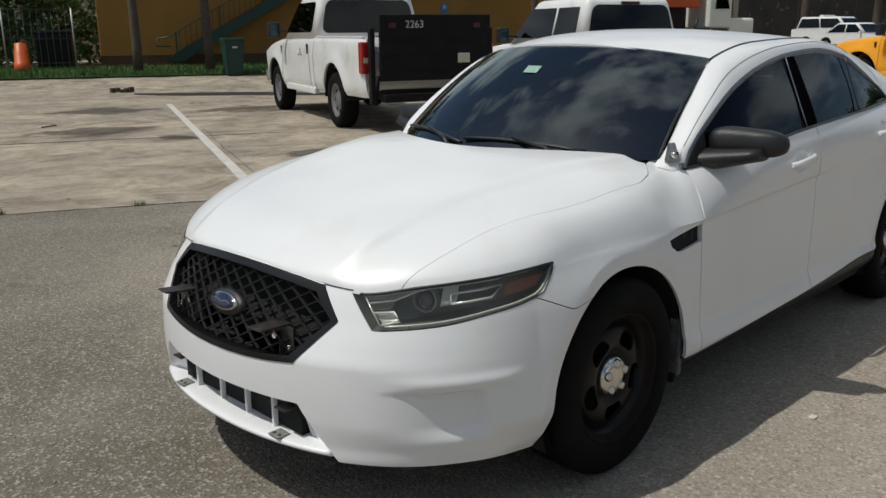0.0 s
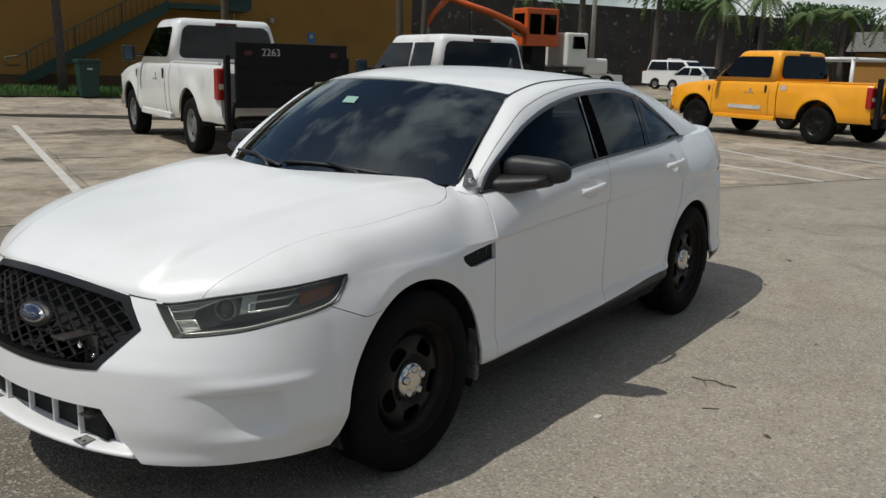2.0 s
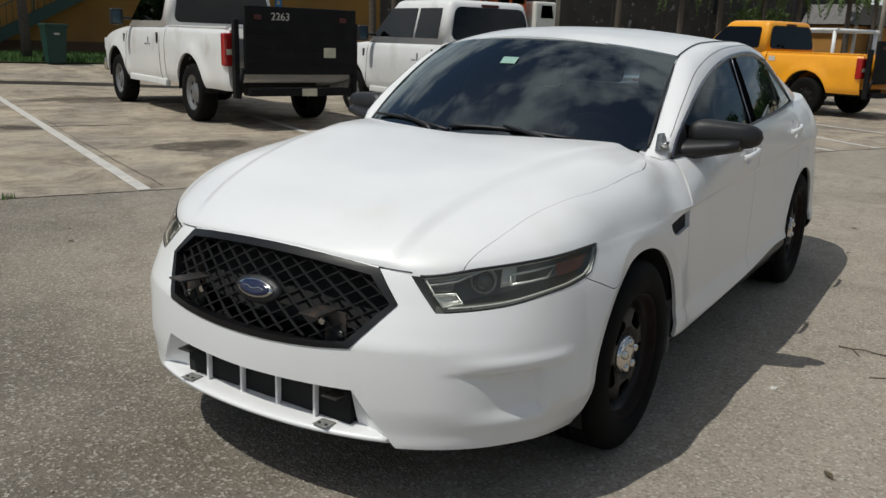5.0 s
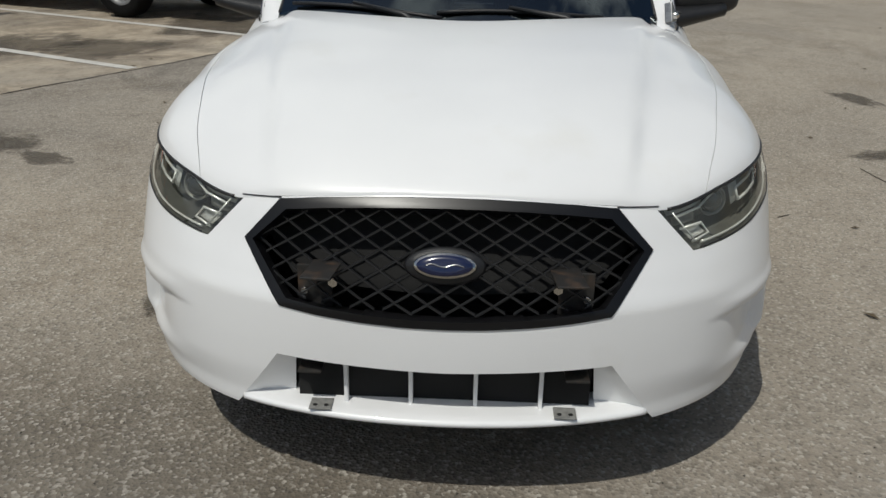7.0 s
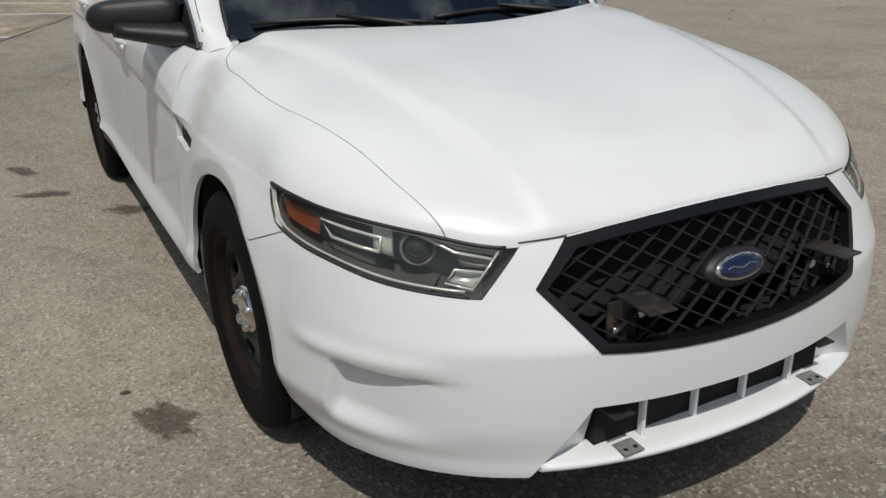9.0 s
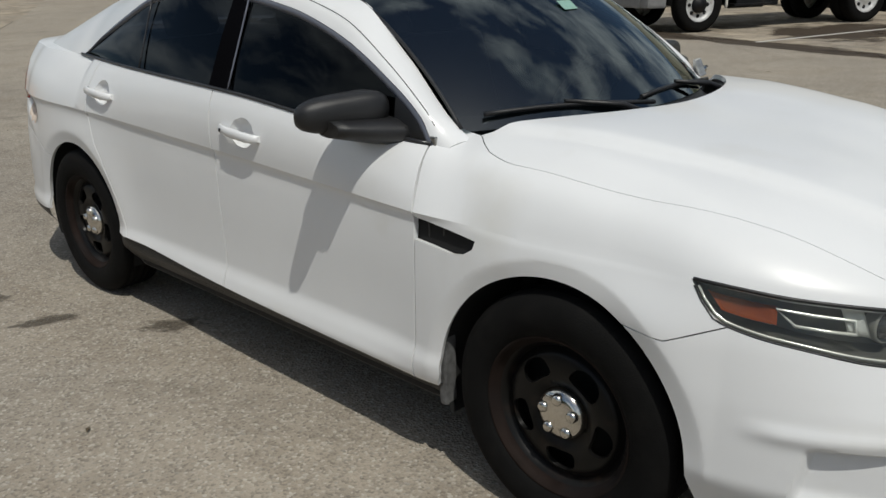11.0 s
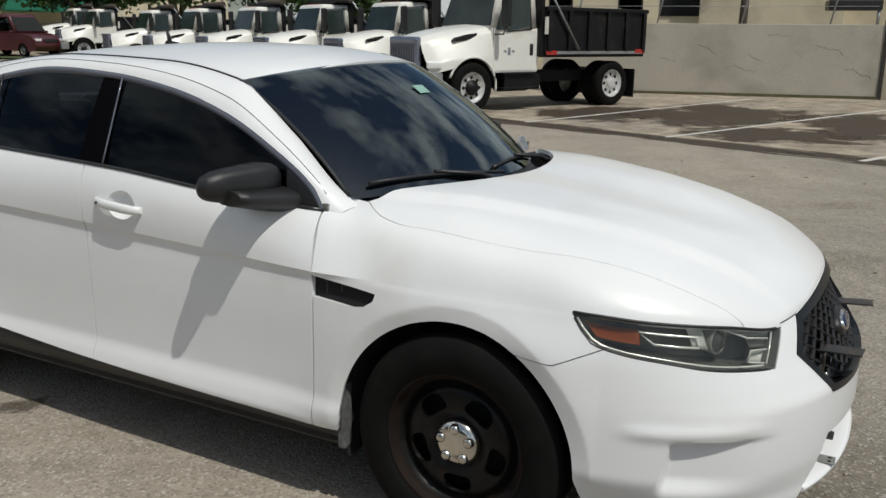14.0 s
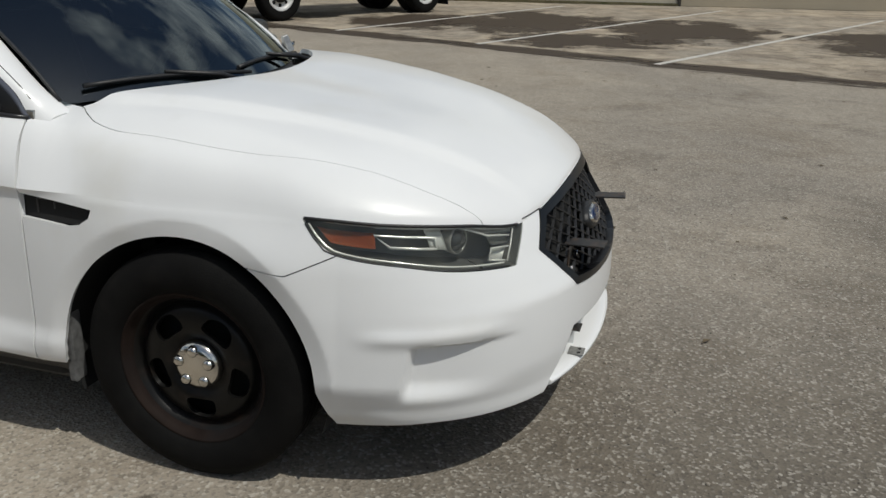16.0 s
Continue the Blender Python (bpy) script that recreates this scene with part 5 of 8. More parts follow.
def ribbon(name, a, b, w, z, material, label, wob=0.0, kind="structure", parent=None, seed=0, h=0.0):
    """A thin strip on the ground from a to b."""
    rng = random.Random(seed)
    a, b = Vector(a), Vector(b)
    d = (b - a).normalized()
    n = Vector((-d.y, d.x, 0))
    k = max(2, int((b - a).length / 0.12)) if wob else 2
    bm = bmesh.new()
    rows, drift = [], 0.0
    for i in range(k + 1):
        c = a.lerp(b, i / k)
        drift = drift * 0.9 + rng.uniform(-wob, wob)
        hw = w / 2 * (1 + (rng.uniform(-0.45, 0.45) if wob else 0))
        rows.append([bm.verts.new(c + n * (drift + hw) + Vector((0, 0, z))), bm.verts.new(c + n * (drift - hw) + Vector((0, 0, z)))])
    for p, q in zip(rows, rows[1:]):
        bm.faces.new((p[0], p[1], q[1], q[0]))
    bmesh.ops.recalc_face_normals(bm, faces=bm.faces)
    if bm.faces and sum(f.normal.z for f in bm.faces) < 0:
        bmesh.ops.reverse_faces(bm, faces=bm.faces)
    return tagged(part(name, bm, material, parent), label, "road marking" if material is LINE else "pavement joint", kind=kind)


ribbon("pavement_joint", lot(-14, 0), lot(26, 0), 0.022, 0.004, CRACK, "dark open joint between asphalt and concrete", 0.012)
ribbon("pavement_joint", lot(-14, 5.65), lot(0.4, 5.65), 0.05, 0.004, CRACK, "dark tar-filled joint across the concrete", 0.008, seed=2)
ribbon("pavement_joint", lot(-0.35, 0.2), lot(-0.75, 7.2), 0.009, 0.004, CRACK, "fine crack beside the painted line", 0.012, seed=3)
ribbon("pavement_joint", lot(-14, 12.6), lot(26, 12.6), 0.03, 0.004, CRACK, "dark joint across the concrete", 0.012, seed=4)
for s0, s1, d0, d1 in ((-4.2, -4.72, 0.05, 11.5), (-0.54, -1.18, 0.05, 12.5), (2.65, 2.65, 0.05, 6.6), (4.9, 4.85, 0.05, 5.5), (7.4, 7.35, 0.05, 5.5), (9.6, 9.85, 0.05, 5.5), (10.7, 12.2, 0.05, 5.5), (13.2, 13.4, 0.05, 5.5), (16.0, 16.1, 0.05, 5.5), (18.8, 18.8, 0.05, 5.5)):
    ribbon("painted_line", lot(s0, d0), lot(s1, d1), 0.125, 0.005, LINE, "worn white parking bay line", 0.0)
ribbon("pavement_joint", (-16, 16.1, 0), (14, 5.9, 0), 0.028, 0.004, CRACK, "dark seam along the truck bays", 0.015, seed=5)
for x0, y0, x1, y1 in ((-3.95, 12.2, -1.3, 21.9), (-0.95, 11.2, 2.95, 22.41), (2.07, 9.81, 6.81, 21.13)):
    ribbon("painted_line", (x0, y0, 0), (x1, y1, 0), 0.11, 0.005, LINE, "faded white truck bay line")
ribbon("pavement_joint", (-0.2, 2.6, 0), (-4.6, 4.2, 0), 0.005, 0.004, CRACK, "hairline crack in the asphalt", 0.03, seed=7)


def blot(x, y, rx, ry, seed, material=None, label="dark oil stain on the asphalt", turn=None):
    bm = bmesh.new()
    bm.faces.new([bm.verts.new((math.cos(a), math.sin(a), 0)) for a in [2 * math.pi * i / 32 for i in range(32)]])
    ob = part("stain", bm, material or STAIN, None)
    turn = (seed * 1.7 if rx < 0.7 else 0.0) if turn is None else turn
    ob.matrix_world = Matrix.Translation((x, y, 0.0035 + 0.0001 * (seed % 9))) @ Matrix.Rotation(turn, 4, "Z") @ Matrix.Diagonal((rx * 1.35, ry * 1.35, 1, 1))
    return tagged(ob, label, "stain", kind="structure")


def soft_stain(name, rgb, most=0.4, freq=1.7):
    """A stain that fades from its middle to a ragged rim."""
    m = bpy.data.materials.new(name)
    m.use_nodes = True
    t = m.node_tree
    p, o = t.nodes["Principled BSDF"], t.nodes["Material Output"]
    p.inputs["Base Color"].default_value, p.inputs["Roughness"].default_value = (*rgb, 1), 0.7
    co, n, g = t.nodes.new("ShaderNodeTexCoord"), t.nodes.new("ShaderNodeTexNoise"), t.nodes.new("ShaderNodeVectorMath")
    oi, ad = t.nodes.new("ShaderNodeObjectInfo"), t.nodes.new("ShaderNodeVectorMath")
    g.operation, ad.operation = "LENGTH", "ADD"
    n.inputs["Scale"].default_value, n.inputs["Detail"].default_value, n.inputs["Roughness"].default_value = freq, 8.0, 0.68
    k, r, mx, tr = t.nodes.new("ShaderNodeMath"), t.nodes.new("ShaderNodeMapRange"), t.nodes.new("ShaderNodeMixShader"), t.nodes.new("ShaderNodeBsdfTransparent")
    k.operation = "MULTIPLY_ADD"
    k.inputs[1].default_value = -2.4
    r.inputs["From Min"].default_value, r.inputs["From Max"].default_value = -0.32, -0.66
    r.inputs["To Max"].default_value = most
    t.links.new(co.outputs["Object"], g.inputs[0])
    t.links.new(co.outputs["Object"], ad.inputs[0])
    t.links.new(oi.outputs["Location"], ad.inputs[1])
    t.links.new(ad.outputs["Vector"], n.inputs["Vector"])
    t.links.new(n.outputs["Fac"], k.inputs[0])
    t.links.new(g.outputs["Value"], k.inputs[2])
    t.links.new(k.outputs[0], r.inputs["Value"])
    t.links.new(r.outputs["Result"], mx.inputs["Fac"])
    t.links.new(tr.outputs["BSDF"], mx.inputs[1])
    t.links.new(p.outputs["BSDF"], mx.inputs[2])
    t.links.new(mx.outputs["Shader"], o.inputs["Surface"])
    return m


STAIN = soft_stain("soaked_oil_stain", (0.055, 0.043, 0.030), 0.5)
EARTH = soft_stain("trodden_earth_stain", (0.052, 0.036, 0.022), 0.95)
for i, (x, y, rx, ry, turn) in enumerate(((1.34, -1.16, 0.11, 0.07, 0.4), (-1.23, -1.28, 0.15, 0.05, 1.18), (-1.76, -1.35, 0.14, 0.05, 0.48), (-1.01, -1.76, 0.07, 0.035, 0.6), (-0.72, -0.90, 0.13, 0.07, 0.9), (-0.6, -2.6, 0.2, 0.1, 1.0), (-3.0, 3.2, 0.3, 0.12, 0.2), (-1.2, 2.7, 0.25, 0.1, 2.0), (-3.4, -2.2, 0.35, 0.2, 0.7), (-0.9, -3.1, 0.3, 0.22, 1.6))):
    blot(x, y, rx, ry, i + 3, turn=turn)
for i, (s, d, rs) in enumerate(((-2.5, 11.1, 1.0), (0.4, 10.4, 0.95), (-2.4, 7.0, 0.9), (2.9, 2.2, 0.8), (3.3, 1.2, 0.7), (5.6, 1.6, 1.0), (0.8, 3.0, 0.6), (-1.15, 5.5, 0.35))):
    q = lot(s, d)
    blot(q.x, q.y, rs, rs * 0.8, i + 31, label="dark fluid stain on the concrete bay")
for i, (x, y, rx, ry) in enumerate(((2.2, 15.5, 1.5, 2.4), (-1.2, 16.5, 1.6, 2.6), (6.0, 14.5, 1.5, 2.2), (0.6, 12.6, 1.3, 1.2), (-3.4, 15.0, 1.2, 1.8))):
    blot(x, y, rx, ry, i + 51, EARTH, label="broad dark stain in a truck bay")
for k in range(9):
    blot(-13.0 + 3.3 * k, 15.08 - 1.122 * k, 2.2, 0.38, k + 71, EARTH, "dark dirt along the truck bay seam", -0.319)
wet = shade("wet_puddle", (0.026, 0.021, 0.015), 0.55, vary=0.3, scale=2)
bm = bmesh.new()
rows = []
for i in range(41):
    s = -2.0 + 6.0 * i / 40
    w = 0.75 * (0.20 + 0.75 * math.sin(math.pi * min(1, (i + 2) / 42)) ** 0.6)
    c = 15.6 - 0.42 * s + 0.12 * math.sin(s * 1.7)
    rows.append([bm.verts.new(lot(s, c - w, 0.004)), bm.verts.new(lot(s, c + w, 0.004))])
for p, q in zip(rows, rows[1:]):
    bm.faces.new((p[0], p[1], q[1], q[0]))
if sum(f.calc_area() and (f.normal_update() or f.normal.z) for f in bm.faces) < 0:
    bmesh.ops.reverse_faces(bm, faces=bm.faces)
tagged(part("puddle", bm, wet, None), "long shallow dark puddle on the concrete", "puddle", kind="structure")

# litter near the car
TWIG = shade("dead_twig", (0.06, 0.045, 0.03), 0.9, vary=0.3, scale=40)


def twig(pts, r, label):
    tagged(part("twig", pipe([(x, y, max(z, r)) for x, y, z in pts], r, 6), TWIG, None), label, "twig")


twig([(-0.85, 2.40, 0.006), (-0.65, 2.43, 0.006), (-0.45, 2.47, 0.006)], 0.0022, "thin straight dead stick on the asphalt")
twig([(-0.29, 1.42, 0.005), (-0.26, 1.49, 0.014), (-0.31, 1.54, 0.006), (-0.27, 1.59, 0.012), (-0.29, 1.65, 0.005)], 0.0032, "small crooked dead twig on the asphalt")
twig([(-0.26, 1.49, 0.012), (-0.20, 1.53, 0.004)], 0.0024, "short side shoot of a dead twig")
twig([(0.09, 1.61, 0.004), (0.05, 1.68, 0.006)], 0.0024, "short dead twig on the asphalt")
q = lot(-3.28, 8.11)
twig([(q.x - 0.15, q.y - 0.1, 0.006), (q.x, q.y, 0.012), (q.x + 0.16, q.y + 0.06, 0.006)], 0.010, "brown stick lying on the concrete bay")
twig([(-2.6, -4.6, 0.005), (-2.9, -4.7, 0.008), (-3.1, -4.6, 0.005)], 0.006, "brown twig on the concrete")
bm = boxed((0.507, 1.269, 0.004), (0.035, 0.028, 0.008), 0.003)
tagged(part("paper_scrap", bm, LINE, None), "small white scrap of paper on the asphalt", "litter")
bm = bmesh.new()
r0 = lot(-2.27, 17.3)
for k in range(5):
    box(bm, r0 + LA * (k * 0.12 - 0.3) + Vector((0, 0, 0.06 + 0.02 * math.sin(k * 2.0))), (0.13, 0.16, 0.12 + 0.03 * math.cos(k * 1.7)), 0.03, None)
tagged(part("rubble", bm, TWIG, None), "dark brown lump of rubble in the drive", "rubble")
rng = random.Random(5)
PEBBLE = shade("pale_pebble", (0.35, 0.315, 0.265), 0.9, vary=0.3, scale=30)
def grit(n, x0, x1, y0, y1, lo, hi, material, label, seed):
    """Loose stone chips strewn on the ground."""
    rg = random.Random(seed)
    V, F = [], []
    for _ in range(n):
        x, y, r = rg.uniform(x0, x1), rg.uniform(y0, y1), rg.uniform(lo, hi) * rg.uniform(0.5, 1.0)
        a = rg.uniform(0, 6.28)
        i = len(V)
        V += [(x + r * math.cos(a + 2.09 * k), y + r * math.sin(a + 2.09 * k) * 0.8, 0.001) for k in range(3)] + [(x, y, r * 0.9)]
        F += [(i, i + 1, i + 3), (i + 1, i + 2, i + 3), (i + 2, i, i + 3)]
    me = bpy.data.meshes.new("gravel")
    me.from_pydata(V, [], F)
    me.materials.append(material)
    return tagged(new("gravel", me), label, "gravel", kind="stuff")


DARKCHIP = shade("dark_stone_chip", (0.045, 0.040, 0.034), 0.95, vary=0.3, scale=30)
grit(3000, 2.0, 5.2, -3.2, 3.6, 0.002, 0.0065, PEBBLE, "pale loose grit in front of the car", 61)
grit(3200, 2.0, 5.2, -3.2, 3.6, 0.002, 0.006, DARKCHIP, "dark loose grit in front of the car", 62)
grit(2600, -3.5, 2.0, -4.0, -0.95, 0.002, 0.005, PEBBLE, "pale loose grit beside the car", 63)
grit(2200, -3.5, 2.0, 0.95, 4.0, 0.002, 0.005, PEBBLE, "pale loose grit along the open side of the car", 64)
bm = bmesh.new()
for _ in range(420):
    x, y = rng.uniform(-4, 4.6), rng.uniform(-4.2, 4.4)
    if abs(x) < 2.5 and abs(y) < 0.9:
        continue
    r = rng.uniform(0.003, 0.008)
    bmesh.ops.create_icosphere(bm, subdivisions=1, radius=r, matrix=Matrix.Translation((x, y, r * 0.5)))
tagged(part("gravel", bm, PEBBLE, None), "scattered pale stone chips on the asphalt", "gravel", kind="stuff")
LEAFB = shade("dry_leaf", (0.10, 0.075, 0.045), 0.9, vary=0.4, scale=20)
bm = bmesh.new()
for _ in range(170):
    x, y = rng.uniform(-9, 6), rng.uniform(-9, 14)
    if abs(x) < 2.6 and abs(y) < 1.2:
        continue
    a, l = rng.uniform(0, 6.28), rng.uniform(0.015, 0.04)
    c, s = math.cos(a), math.sin(a)
    q = [bm.verts.new((x + c * u - s * w, y + s * u + c * w, 0.006 + h)) for u, w, h in ((-l, 0, 0), (0, -l * 0.4, 0.006), (l, 0, 0), (0, l * 0.4, 0.006))]
    bm.faces.new(q)
tagged(part("fallen_leaves", bm, LEAFB, None), "scattered dry brown leaf bits on the lot", "leaves", kind="stuff")

# ---- pickups ----
PK_WHITE = shade("white_truck_paint", (0.74, 0.74, 0.73), 0.35, vary=0.04, scale=3, coat=0.5, dirt=(0.45, 0.42, 0.37), dirt_scale=2.2, dirt_at=(0.58, 0.85))
PK_YELLOW = shade("amber_yellow_paint", (0.86, 0.36, 0.010), 0.38, vary=0.06, scale=3, coat=0.5)
DARKGLASS = glass("vehicle_glass", (0.03, 0.038, 0.036), ior=1.42)
GATE = shade("black_lift_gate", (0.006, 0.006, 0.007), 0.6, spec=0.2, vary=0.4, scale=6, dirt=(0.022, 0.020, 0.018), dirt_scale=5, dirt_at=(0.6, 0.85))
DIMRED = shade("dusty_dark_red_lens", (0.07, 0.008, 0.007), 0.4, vary=0.3, scale=20)
MIRRORG = shade("mirror_glass_blue", (0.10, 0.16, 0.20), 0.12, 0.7, vary=0.1)
ALLOY = shade("grey_wheel", (0.20, 0.20, 0.20), 0.45, 0.5, vary=0.25, scale=15)
DECAL = shade("grey_decal", (0.22, 0.24, 0.26), 0.6)
PLATE = shade("pale_plate", (0.55, 0.54, 0.40), 0.6)


def road_wheel(parent, c, r, w, side, rim_mat, holes=7):
    m = Matrix.Translation(c) @ (Matrix() if side > 0 else Matrix.Rotation(math.pi, 4, "Z"))
    wheel = part("wheel", lathe([(r * 0.62, -w / 2), (r * 0.94, -w / 2), (r, -w * 0.32), (r, w * 0.32), (r * 0.94, w * 0.48), (r * 0.80, w * 0.52), (r * 0.62, w * 0.44)], 36, m), RUBBER, parent, "black tyre")
    part("rim", lathe([(0.0, w * 0.30), (r * 0.20, w * 0.34), (r * 0.26, w * 0.26), (r * 0.46, w * 0.22), (r * 0.54, w * 0.30), (r * 0.60, w * 0.42), (r * 0.64, w * 0.40)], 36, m), rim_mat, wheel)
    for k in range(holes):
        a = 2 * math.pi * k / holes
        part("rim_hole", lathe([(0.0, w * 0.26), (r * 0.07, w * 0.265), (r * 0.075, w * 0.2)], 10, m @ Matrix.Translation((r * 0.40 * math.cos(a), 0, r * 0.40 * math.sin(a)))), VOID, wheel)
    return wheel


def quad_pane(name, pts, material, parent, label="", thick=0.012):
    """A thin solid pane through four or more points."""
    bm = bmesh.new()
    f = bm.faces.new([bm.verts.new(p) for p in pts])
    f.normal_update()
    r = bmesh.ops.solidify(bm, geom=[f], thickness=thick)
    bmesh.ops.recalc_face_normals(bm, faces=bm.faces)
    return part(name, bm, material, parent, label)


def cab_shell(x0, x1, xt0, xt1, y0, yt, z0, z1, bevel=0.07):
    """A rounded greenhouse between the sill z0 and the roof z1."""
    bm = bmesh.new()
    lo = [(x0, -y0), (x1, -y0), (x1, y0), (x0, y0)]
    hi = [(xt0, -yt), (xt1, -yt), (xt1, yt), (xt0, yt)]
    a = [bm.verts.new((x, y, z0)) for x, y in lo]
    b = [bm.verts.new((x, y, z1)) for x, y in hi]
    for i in range(4):
        bm.faces.new((a[i], a[(i + 1) % 4], b[(i + 1) % 4], b[i]))
    bm.faces.new(a[::-1])
    bm.faces.new(b)
    es = [e for e in bm.edges if max(v.co.z for v in e.verts) > z0 + 0.01]
    bmesh.ops.bevel(bm, geom=es, offset=bevel, segments=5, profile=0.5, affect="EDGES")
    for f in bm.faces:
        f.smooth = True
    return bm


def lower_body(profile, w, arches, tuck=0.05):
    """A vehicle body from its side outline, with round wheel openings cut in its lower edge."""
    n = 3
    ys = [-w, -w + 0.015, -w + tuck, 0, w - tuck, w - 0.015, w]
    bm = bmesh.new()
    poly = profile
    cx = sum(p[0] for p in poly) / len(poly)
    cz = sum(p[1] for p in poly) / len(poly)
    rows = []
    for y in ys:
        k = {0: 0.035, 1: 0.010, 2: 0.0}.get(min(abs(abs(y) - w) < 1e-6 and 0 or 9, abs(abs(y) - (w - 0.015)) < 1e-6 and 1 or 9), 0.0)
        ring = []
        for x, z in poly:
            dx, dz = x - cx, z - cz
            l = math.hypot(dx, dz) or 1
            ring.append(bm.verts.new((x - dx / l * k, y, z - dz / l * k)))
        rows.append(ring)
    m = len(poly)
    for a, b in zip(rows, rows[1:]):
        for i in range(m):
            bm.faces.new((a[i], a[(i + 1) % m], b[(i + 1) % m], b[i]))
    bm.faces.new(rows[0])
    bm.faces.new(rows[-1][::-1])
    bmesh.ops.recalc_face_normals(bm, faces=bm.faces)
    for f in bm.faces:
        f.smooth = len(f.verts) == 4
    return bm


def arc(cx, cz, r, a0, a1, n=9):
    return [(cx + r * math.cos(radians(a0 + (a1 - a0) * i / n)), cz + r * math.sin(radians(a0 + (a1 - a0) * i / n))) for i in range(n + 1)]


def truck_side_y(x, z, low, top, x0, x1, axles):
    """Half width of a pickup's rounded flank, flared round its wheels."""
    v = np.clip((z - low) / (top - low), 0, 1)
    y = 0.982 + pch(v, [0, 0.12, 0.35, 0.60, 0.72, 0.80, 0.90, 0.96, 1.0], [-0.060, -0.020, -0.004, 0.004, 0.000, -0.010, -0.026, -0.050, -0.095])
    for ax in axles:
        out = np.maximum(np.hypot(x - ax, z - 0.42) - 0.53, 0)
        y = y + 0.040 * np.exp(-(out / 0.12) ** 2.2)
    return y - 0.05 * sstep(x0 + 0.16, x0, x) ** 2 - 0.12 * sstep(x1 - 0.30, x1, x) ** 2


def truck_flank(name, x0, x1, low, top_x, top_z, axle, paint, t, sg, nose=0.0):
    """One side panel of a pickup with its wheel opening."""
    top = lambda x: pch(x, top_x, top_z)
    end = x1 if nose else x1 + 9
    g = sheet(lambda x, v: (x, truck_side_y(x, low + (top(x) - low) * v, low, top(x), x0 if not nose else x0 - 9, end, (axle,)), low + (top(x) - low) * v), np.linspace(x0, x1, 44), np.concatenate([np.linspace(0, 0.84, 14), [0.88, 0.92, 0.95, 0.98, 1.0]]))
    ring = lambda P: np.hypot(P[:, 0] - axle, P[:, 2] - 0.42) - 0.525
    g = pick(split(g, ring), lambda M: ring(M) > 0)
    return skin(name, g if sg > 0 else flipped(g), paint, t, rim=0.03)


def round_pane(name, c, material, parent, label="", r=0.11, thick=0.012):
    """A thin pane with rounded corners between four points."""
    c, pts = [Vector(p) for p in c], []
    for i in range(4):
        a, b = (c[i - 1] - c[i]).normalized() * r, (c[(i + 1) % 4] - c[i]).normalized() * r
        for k in range(5):
            u = math.pi / 2 * k / 4
            pts.append(c[i] + a * (1 - math.sin(u)) + b * (1 - math.cos(u)))
    return quad_pane(name, pts, material, parent, label, thick)


